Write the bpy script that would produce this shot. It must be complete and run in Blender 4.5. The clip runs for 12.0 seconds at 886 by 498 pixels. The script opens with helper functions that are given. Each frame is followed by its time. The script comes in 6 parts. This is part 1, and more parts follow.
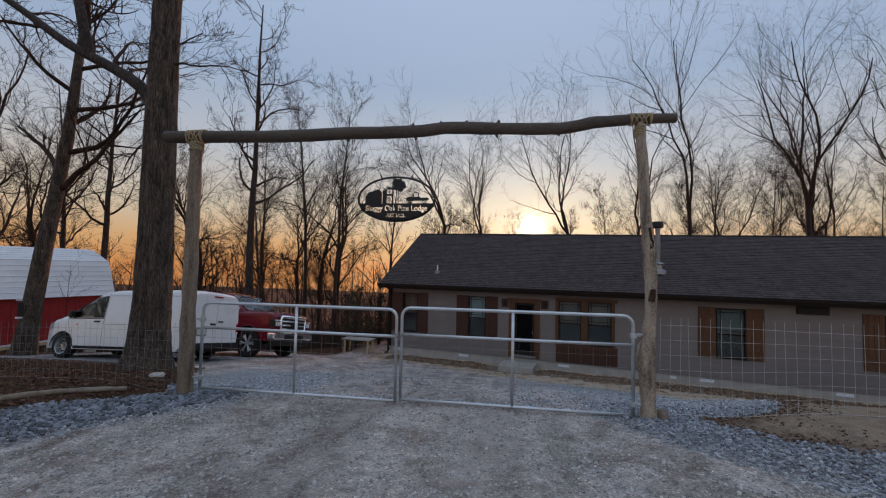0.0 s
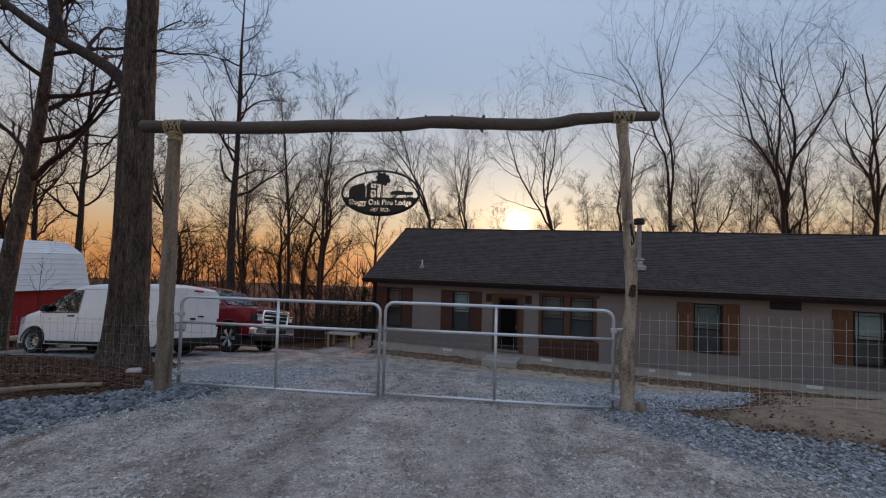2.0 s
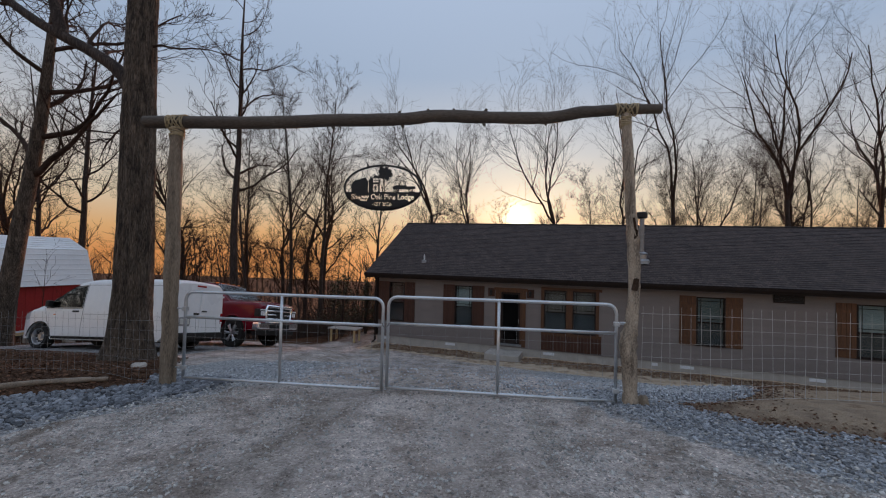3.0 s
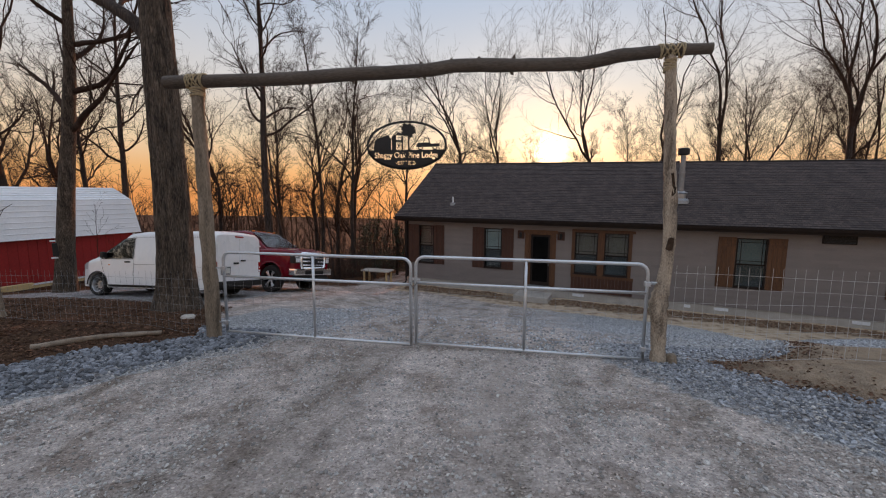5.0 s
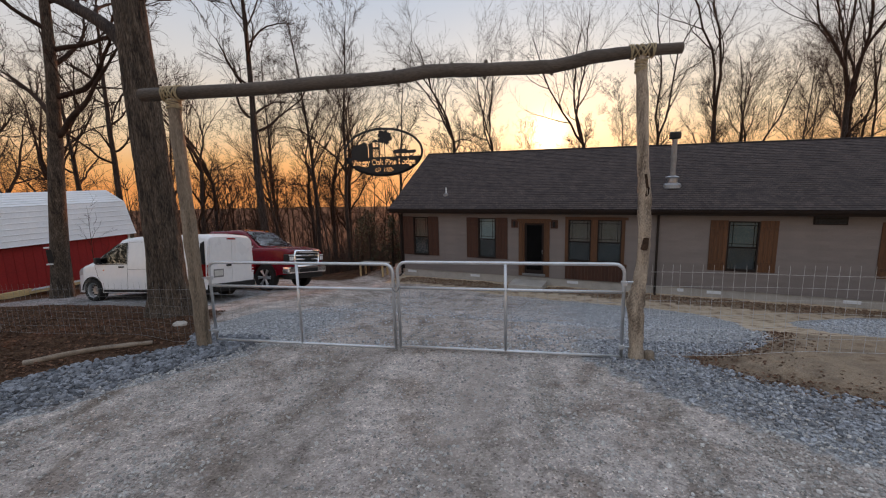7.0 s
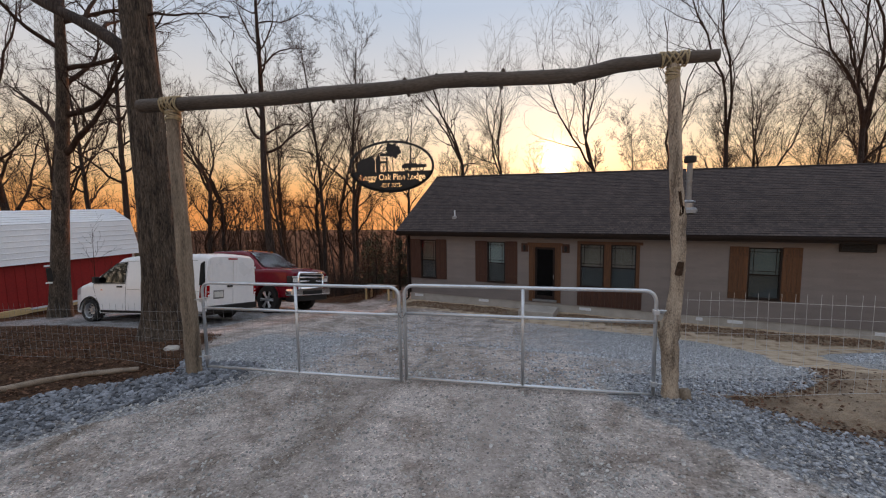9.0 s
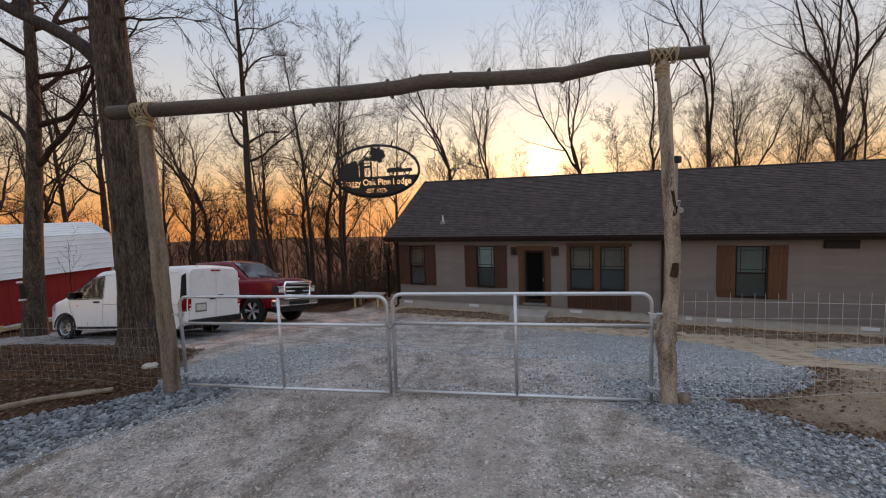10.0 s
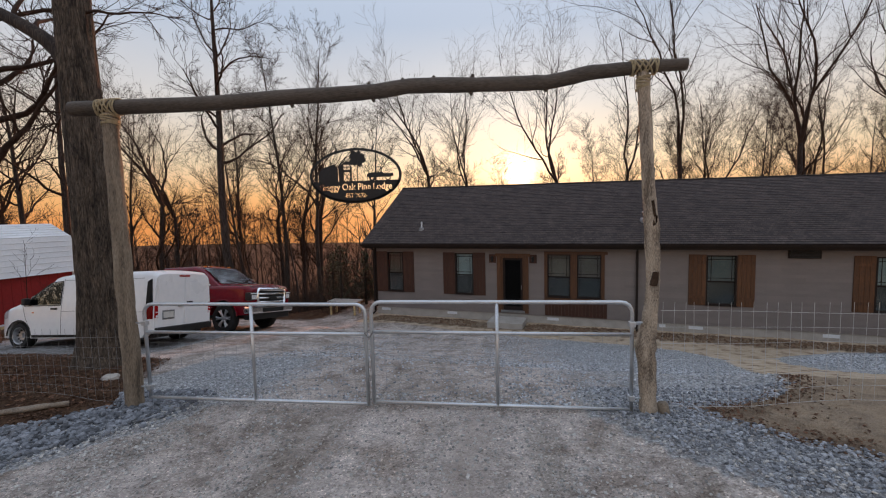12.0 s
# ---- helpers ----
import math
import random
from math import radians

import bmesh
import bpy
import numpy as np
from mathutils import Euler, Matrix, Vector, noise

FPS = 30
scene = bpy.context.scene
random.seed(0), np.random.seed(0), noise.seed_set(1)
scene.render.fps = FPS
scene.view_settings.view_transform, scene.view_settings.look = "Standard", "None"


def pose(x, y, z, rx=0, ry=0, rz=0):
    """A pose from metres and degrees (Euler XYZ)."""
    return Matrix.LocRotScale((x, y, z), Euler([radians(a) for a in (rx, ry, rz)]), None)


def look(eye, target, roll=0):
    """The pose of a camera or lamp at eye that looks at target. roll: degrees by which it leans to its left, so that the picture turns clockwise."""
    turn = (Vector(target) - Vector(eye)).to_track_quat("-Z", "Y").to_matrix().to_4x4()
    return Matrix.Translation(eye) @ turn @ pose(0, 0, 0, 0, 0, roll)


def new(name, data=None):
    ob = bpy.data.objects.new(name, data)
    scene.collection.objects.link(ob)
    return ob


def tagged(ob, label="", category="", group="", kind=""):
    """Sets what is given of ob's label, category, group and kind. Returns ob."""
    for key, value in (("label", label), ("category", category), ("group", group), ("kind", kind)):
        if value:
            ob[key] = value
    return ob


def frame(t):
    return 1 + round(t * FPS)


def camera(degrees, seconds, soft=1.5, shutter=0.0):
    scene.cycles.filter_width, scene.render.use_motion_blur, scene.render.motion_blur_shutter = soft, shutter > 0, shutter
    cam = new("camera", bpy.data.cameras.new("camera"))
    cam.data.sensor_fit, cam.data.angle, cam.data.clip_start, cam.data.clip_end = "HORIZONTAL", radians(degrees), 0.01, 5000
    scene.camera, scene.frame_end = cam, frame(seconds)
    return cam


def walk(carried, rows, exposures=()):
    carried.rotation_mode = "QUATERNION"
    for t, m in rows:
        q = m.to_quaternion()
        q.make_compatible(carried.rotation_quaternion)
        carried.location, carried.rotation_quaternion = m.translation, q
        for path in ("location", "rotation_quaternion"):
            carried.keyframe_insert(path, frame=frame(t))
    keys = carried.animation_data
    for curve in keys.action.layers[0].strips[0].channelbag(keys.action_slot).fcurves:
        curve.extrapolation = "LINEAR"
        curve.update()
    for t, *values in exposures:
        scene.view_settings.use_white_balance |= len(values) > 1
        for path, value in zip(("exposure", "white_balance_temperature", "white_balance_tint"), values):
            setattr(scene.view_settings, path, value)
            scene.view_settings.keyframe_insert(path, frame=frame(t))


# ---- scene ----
cam = camera(93.4, 12.0, 1.15)

EXPOSURES = [(0.0, -0.44, 5830, 10), (3.0, -0.4, 5980, 10), (5.0, -0.06, 6450, 12), (8.0, 0.0, 6600, 12), (12.0, 0.0, 6500, 12)]
PATH = [
    (0, (1.437, -5.68, 1.905), (1.139, -3.705, 2), 1.3),
    (0.5, (1.444, -5.671, 1.901), (1.17, -3.692, 1.994), 1.5),
    (1, (1.444, -5.674, 1.9), (1.196, -3.692, 1.987), 1.6),
    (1.5, (1.446, -5.675, 1.903), (1.214, -3.691, 1.983), 1.6),
    (2, (1.451, -5.674, 1.905), (1.224, -3.688, 1.977), 1.6),
    (2.5, (1.446, -5.674, 1.898), (1.219, -3.688, 1.964), 1.6),
    (3, (1.443, -5.674, 1.901), (1.207, -3.689, 1.947), 1.4),
    (5, (1.478, -5.595, 2.221), (1.108, -3.647, 1.961), 0.3),
    (5.5, (1.603, -5.648, 2.441), (1.207, -3.713, 2.123), -0.1),
    (6, (1.707, -5.632, 2.482), (1.303, -3.702, 2.145), -0.6),
    (6.5, (1.745, -5.609, 2.49), (1.351, -3.677, 2.157), -1.1),
    (7, (1.762, -5.571, 2.486), (1.391, -3.633, 2.159), -1.6),
    (9, (1.616, -5.125, 2.389), (1.213, -3.178, 2.177), -1),
    (9.5, (1.633, -5.021, 2.379), (1.234, -3.072, 2.172), -1.7),
    (10, (1.586, -4.941, 2.384), (1.235, -2.981, 2.195), -2.2),
    (10.5, (1.536, -4.902, 2.378), (1.218, -2.936, 2.195), -2),
    (11, (1.518, -4.869, 2.376), (1.231, -2.898, 2.196), -1.8),
    (11.5, (1.524, -4.846, 2.377), (1.261, -2.87, 2.205), -1.5),
    (12, (1.531, -4.852, 2.38), (1.286, -2.874, 2.22), -1.4),
]
walk(cam, [(t, look(eye, target, roll)) for t, eye, target, roll in PATH],
     exposures=EXPOSURES)

# ---- world and sun ----
SUN_AZ, SUN_EL = radians(3.2), radians(5.6)
world = bpy.data.worlds.new("dusk")
scene.world = world
world.use_nodes = True
wn = world.node_tree
sky = wn.nodes.new("ShaderNodeTexSky")
sky.sky_type = "NISHITA"
sky.sun_disc = False
sky.sun_elevation = SUN_EL
sky.sun_rotation = SUN_AZ
sky.air_density, sky.dust_density, sky.ozone_density = 1.0, 1.5, 2.0
# low sun's glow softened; added ramp turns bluer overhead, brightened to light the ground
gam, sat, dim = wn.nodes.new("ShaderNodeGamma"), wn.nodes.new("ShaderNodeHueSaturation"), wn.nodes.new("ShaderNodeMix")
gam.inputs["Gamma"].default_value = 1.1
sat.inputs["Saturation"].default_value, sat.inputs["Value"].default_value = 0.8, 0.016
tc, sx, hz = wn.nodes.new("ShaderNodeTexCoord"), wn.nodes.new("ShaderNodeSeparateXYZ"), wn.nodes.new("ShaderNodeValToRGB")
for k, (pos, c) in enumerate(((0.0, (0.78, 0.31, 0.09)), (0.05, (0.83, 0.44, 0.17)), (0.12, (0.82, 0.63, 0.41)), (0.24, (0.66, 0.63, 0.60)), (0.40, (0.46, 0.54, 0.66)), (0.62, (0.58, 0.67, 0.82)), (1.0, (0.74, 0.85, 1.03)))):
    e = hz.color_ramp.elements[k] if k < 2 else hz.color_ramp.elements.new(pos)
    e.position, e.color = pos, (*c, 1)
dim.data_type, dim.blend_type = "RGBA", "ADD"
dim.inputs["Factor"].default_value = 1.0
wn.links.new(sky.outputs[0], gam.inputs["Color"])
wn.links.new(gam.outputs[0], sat.inputs["Color"])
wn.links.new(tc.outputs["Generated"], sx.inputs[0])
wn.links.new(sx.outputs["Z"], hz.inputs[0])
wn.links.new(sat.outputs[0], dim.inputs["A"])
wn.links.new(hz.outputs[0], dim.inputs["B"])
# bright haze round the sun itself
dot, pw, aur = wn.nodes.new("ShaderNodeVectorMath"), wn.nodes.new("ShaderNodeMath"), wn.nodes.new("ShaderNodeMix")
dot.operation, pw.operation = "DOT_PRODUCT", "POWER"
dot.inputs[1].default_value = (math.sin(SUN_AZ) * math.cos(SUN_EL), math.cos(SUN_AZ) * math.cos(SUN_EL), math.sin(SUN_EL))
pw.inputs[1].default_value = 1400
pw.use_clamp = True
aur.data_type, aur.blend_type = "RGBA", "ADD"
aur.inputs["B"].default_value = (0.95, 0.74, 0.42, 1)
wn.links.new(tc.outputs["Generated"], dot.inputs[0])
wn.links.new(dot.outputs["Value"], pw.inputs[0])
wn.links.new(pw.outputs[0], aur.inputs["Factor"])
wn.links.new(dim.outputs["Result"], aur.inputs["A"])
core, disc = wn.nodes.new("ShaderNodeMath"), wn.nodes.new("ShaderNodeMix")
core.operation, core.use_clamp = "POWER", True
core.inputs[1].default_value = 3200
disc.data_type, disc.blend_type = "RGBA", "ADD"
disc.inputs["B"].default_value = (2.4, 1.9, 1.2, 1)
wn.links.new(dot.outputs["Value"], core.inputs[0])
wn.links.new(core.outputs[0], disc.inputs["Factor"])
wn.links.new(aur.outputs["Result"], disc.inputs["A"])
wn.nodes["Background"].inputs["Strength"].default_value = 1.0
wn.links.new(disc.outputs["Result"], wn.nodes["Background"].inputs["Color"])

sun_data = bpy.data.lights.new("sun", "SUN")
sun_data.energy, sun_data.angle, sun_data.color = 5.0, radians(0.8), (1.0, 0.36, 0.14)
sun = new("sun", sun_data)
sun.matrix_world = look((8, 60, 8), (8 - math.sin(SUN_AZ) * 10, 60 - math.cos(SUN_AZ) * 10, 8 - math.tan(SUN_EL) * 10))


# ---- helpers for building ----
def mat(name, c1, c2, scale=8.0, rough=0.8, metal=0.0, bump=0.25, fine=None, vary=0.0, spec=0.4, coat=0.0, stretch=None, contrast=0.5):
    """A surface of two colours mixed by coarse and fine noise, with relief; vary: how much alike pieces differ."""
    m = bpy.data.materials.new(name)
    m.use_nodes = True
    n, l = m.node_tree.nodes, m.node_tree.links
    b = n["Principled BSDF"]
    b.inputs["Roughness"].default_value, b.inputs["Metallic"].default_value = rough, metal
    b.inputs["Specular IOR Level"].default_value = spec
    b.inputs["Coat Weight"].default_value = coat
    co = n.new("ShaderNodeTexCoord")
    src = co.outputs["Object"]
    if stretch:
        mp = n.new("ShaderNodeMapping")
        mp.inputs["Scale"].default_value = stretch
        l.new(src, mp.inputs["Vector"])
        src = mp.outputs[0]
    a, f = n.new("ShaderNodeTexNoise"), n.new("ShaderNodeTexNoise")
    a.inputs["Scale"].default_value, a.inputs["Detail"].default_value = scale, 5
    f.inputs["Scale"].default_value, f.inputs["Detail"].default_value = fine or scale * 9, 6
    l.new(src, a.inputs["Vector"])
    l.new(src, f.inputs["Vector"])
    mx = n.new("ShaderNodeMath")
    mx.operation = "MULTIPLY_ADD"
    mx.inputs[1].default_value = 0.5
    l.new(a.outputs[0], mx.inputs[0])
    hf = n.new("ShaderNodeMath")
    hf.operation = "MULTIPLY"
    hf.inputs[1].default_value = 0.5
    l.new(f.outputs[0], hf.inputs[0])
    l.new(hf.outputs[0], mx.inputs[2])
    rp = n.new("ShaderNodeValToRGB")
    rp.color_ramp.elements[0].position, rp.color_ramp.elements[1].position = 0.5 - contrast * 0.3, 0.5 + contrast * 0.3
    rp.color_ramp.elements[0].color, rp.color_ramp.elements[1].color = (*c1, 1), (*c2, 1)
    l.new(mx.outputs[0], rp.inputs[0])
    col = rp.outputs[0]
    if vary:
        oi, hs = n.new("ShaderNodeObjectInfo"), n.new("ShaderNodeHueSaturation")
        mr = n.new("ShaderNodeMapRange")
        mr.inputs["To Min"].default_value, mr.inputs["To Max"].default_value = 1 - vary, 1 + vary
        l.new(oi.outputs["Random"], mr.inputs["Value"])
        l.new(mr.outputs[0], hs.inputs["Value"])
        l.new(col, hs.inputs["Color"])
        col = hs.outputs[0]
    l.new(col, b.inputs["Base Color"])
    if bump:
        bp = n.new("ShaderNodeBump")
        bp.inputs["Strength"].default_value, bp.inputs["Distance"].default_value = bump, 0.02
        l.new(mx.outputs[0], bp.inputs["Height"])
        l.new(bp.outputs[0], b.inputs["Normal"])
    rr = n.new("ShaderNodeMapRange")
    rr.inputs["To Min"].default_value, rr.inputs["To Max"].default_value = max(rough - 0.1, 0.02), min(rough + 0.12, 1)
    l.new(a.outputs[0], rr.inputs["Value"])
    l.new(rr.outputs[0], b.inputs["Roughness"])
    return m


def link_mesh(name, bm, material):
    me = bpy.data.meshes.new(name)
    bmesh.ops.recalc_face_normals(bm, faces=bm.faces)
    bm.to_mesh(me)
    bm.free()
    if material:
        me.materials.append(material)
    return me


def part(name, bm, material, parent=None, label="", m=None, smooth=False):
    me = link_mesh(name, bm, material)
    if smooth:
        for p in me.polygons:
            p.use_smooth = True
    ob = new(name, me)
    if parent:
        ob.parent = parent
    if m is not None:
        ob.matrix_basis = m
    if label:
        ob["label"] = label
    return ob


def thing(name, label, category, m=None, group="", kind=""):
    ob = new(name)
    ob.empty_display_size = 0.2
    if m is not None:
        ob.matrix_basis = m
    return tagged(ob, label, category, group, kind)


def box(bm, x0, x1, y0, y1, z0, z1, bevel=0.0, m=None):
    vs = [bm.verts.new((x, y, z)) for x in (x0, x1) for y in (y0, y1) for z in (z0, z1)]
    fs = [bm.faces.new([vs[i] for i in q]) for q in ((0, 1, 3, 2), (4, 6, 7, 5), (0, 4, 5, 1), (2, 3, 7, 6), (0, 2, 6, 4), (1, 5, 7, 3))]
    if bevel:
        edges = list({e for f in fs for e in f.edges})
        out = bmesh.ops.bevel(bm, geom=edges, offset=bevel, segments=2, affect="EDGES", profile=0.6)
        vs = list({v for f in out["faces"] for v in f.verts} | {v for v in vs if v.is_valid})
    if m is not None:
        bmesh.ops.transform(bm, matrix=m, verts=vs)
    return vs


def a_box(x0, x1, y0, y1, z0, z1, bevel=0.0, m=None):
    bm = bmesh.new()
    box(bm, x0, x1, y0, y1, z0, z1, bevel, m)
    return bm


def tube(bm, pts, radii, n=8, caps=True, wobble=None):
    """A round bar through pts; radii: one for all, or one for each."""
    pts = [Vector(p) for p in pts]
    if not hasattr(radii, "__len__"):
        radii = [radii] * len(pts)
    rings, side = [], None
    for i, p in enumerate(pts):
        d = (pts[min(i + 1, len(pts) - 1)] - pts[max(i - 1, 0)]).normalized()
        if side is None:
            side = d.orthogonal().normalized()
        side = (side - d * side.dot(d)).normalized()
        up = d.cross(side)
        ring = []
        for k in range(n):
            a = 2 * math.pi * k / n
            r = radii[i] * (wobble(i, a) if wobble else 1)
            ring.append(bm.verts.new(p + (side * math.cos(a) + up * math.sin(a)) * r))
        rings.append(ring)
    for a, b in zip(rings, rings[1:]):
        for k in range(n):
            bm.faces.new((a[k], a[(k + 1) % n], b[(k + 1) % n], b[k]))
    if caps:
        bm.faces.new(rings[0][::-1])
        bm.faces.new(rings[-1])
    return rings


def a_tube(pts, radii, n=8, **k):
    bm = bmesh.new()
    tube(bm, pts, radii, n, **k)
    return bm


def smooth_line(pts, steps=4):
    """Points of a smooth line through pts."""
    pts = [Vector(p) for p in pts]
    out = []
    for i in range(len(pts) - 1):
        p0, p1, p2, p3 = pts[max(i - 1, 0)], pts[i], pts[i + 1], pts[min(i + 2, len(pts) - 1)]
        for k in range(steps):
            t = k / steps
            out.append(0.5 * (2 * p1 + (p2 - p0) * t + (2 * p0 - 5 * p1 + 4 * p2 - p3) * t * t + (3 * p1 - p0 - 3 * p2 + p3) * t**3))
    return out + [pts[-1]]


def clamp01(t):
    return min(max(t, 0.0), 1.0)


def smooth01(t):
    t = clamp01(t)
    return t * t * (3 - 2 * t)


# ---- plan ----
# the house front: its own axes s along the wall, d behind it
HA = radians(-13.53)
HU, HV = Vector((math.cos(HA), math.sin(HA), 0)), Vector((-math.sin(HA), math.cos(HA), 0))
H0 = Vector((0, 14.209, 0))
HOUSE = Matrix.Translation(H0) @ Matrix.Rotation(HA, 4, "Z")


def house_axes(x, y):
    p = Vector((x, y, 0)) - H0
    return p.dot(HU), p.dot(HV)


def ground_z(x, y):
    """The lie of the land: the drive falls from the road to the levelled yard, then the wooded slope drops to the valley."""
    yy = max(y, -60)
    front = -0.13 * yy - 0.0022 * yy * yy if yy > 0 else -0.05 * yy
    z = 0.03 + front + 0.02 * max(min(x, 12), -25)
    z -= 0.04 * max(0.0, min(-x, 30) - 11)
    s, d = house_axes(x, y)
    base = -2.42 + 0.004 * max(min(s, 20), -8)
    k = smooth01((x + 6) / 4)
    w = (smooth01((d + 6.5) / 6.0) * (1 - k) + clamp01((d + 11.2) / 9.2) * k) * smooth01((s + 12) / 6)
    z = z * (1 - w) + base * w
    # behind the yard the hill falls away
    far = max(0.0, d - 10)
    fall = min(far, 60) * 0.22 + max(0.0, min(far, 500) - 60) * 0.05
    left = max(0.0, y - 13) * (1 - w)
    z = max(z, base - 3) if d < 10 else z
    z -= fall * smooth01(far / 20)
    if d > 0 or y > 13:
        z = max(z, base - 2 - fall - 0.05 * left)
    hills = smooth01((far - 400) / 1400)
    z += hills * (8 + 14 * noise.noise(Vector((x / 900, y / 900, 3))))
    # stone heap beside the yard
    q = ((x - 13.2) / 3.2) ** 2 + ((y - 7.6) / 1.8) ** 2
    z += 0.42 * math.exp(-q * 1.6)
    # low bank along the fence on the right, and the leafy rise on the left
    z += 0.10 * smooth01((x - 4.2) / 1.2) * smooth01((3.0 - abs(y + 0.2)) / 2)
    z += 0.08 * smooth01((-3.6 - x) / 1.0) * smooth01((3.5 - abs(y - 0.6)) / 2)
    # loose soil banked against the foundation
    bank = math.exp(-(((d + 0.9) / 0.4) ** 2)) * (smooth01((s - 2.6) / 1.5) if s > 1 else smooth01((1.2 - s) / 1) * smooth01((s + 4.4) / 1))
    z += 0.11 * bank * (1 + 0.5 * noise.noise(Vector((x * 1.3, y * 1.3, 8))))
    near = smooth01((40 - abs(y)) / 20) * smooth01((40 - abs(x)) / 20)
    z += near * 0.035 * noise.noise(Vector((x * 0.7, y * 0.7, 0))) + near * 0.012 * noise.noise(Vector((x * 3, y * 3, 5)))
    return z


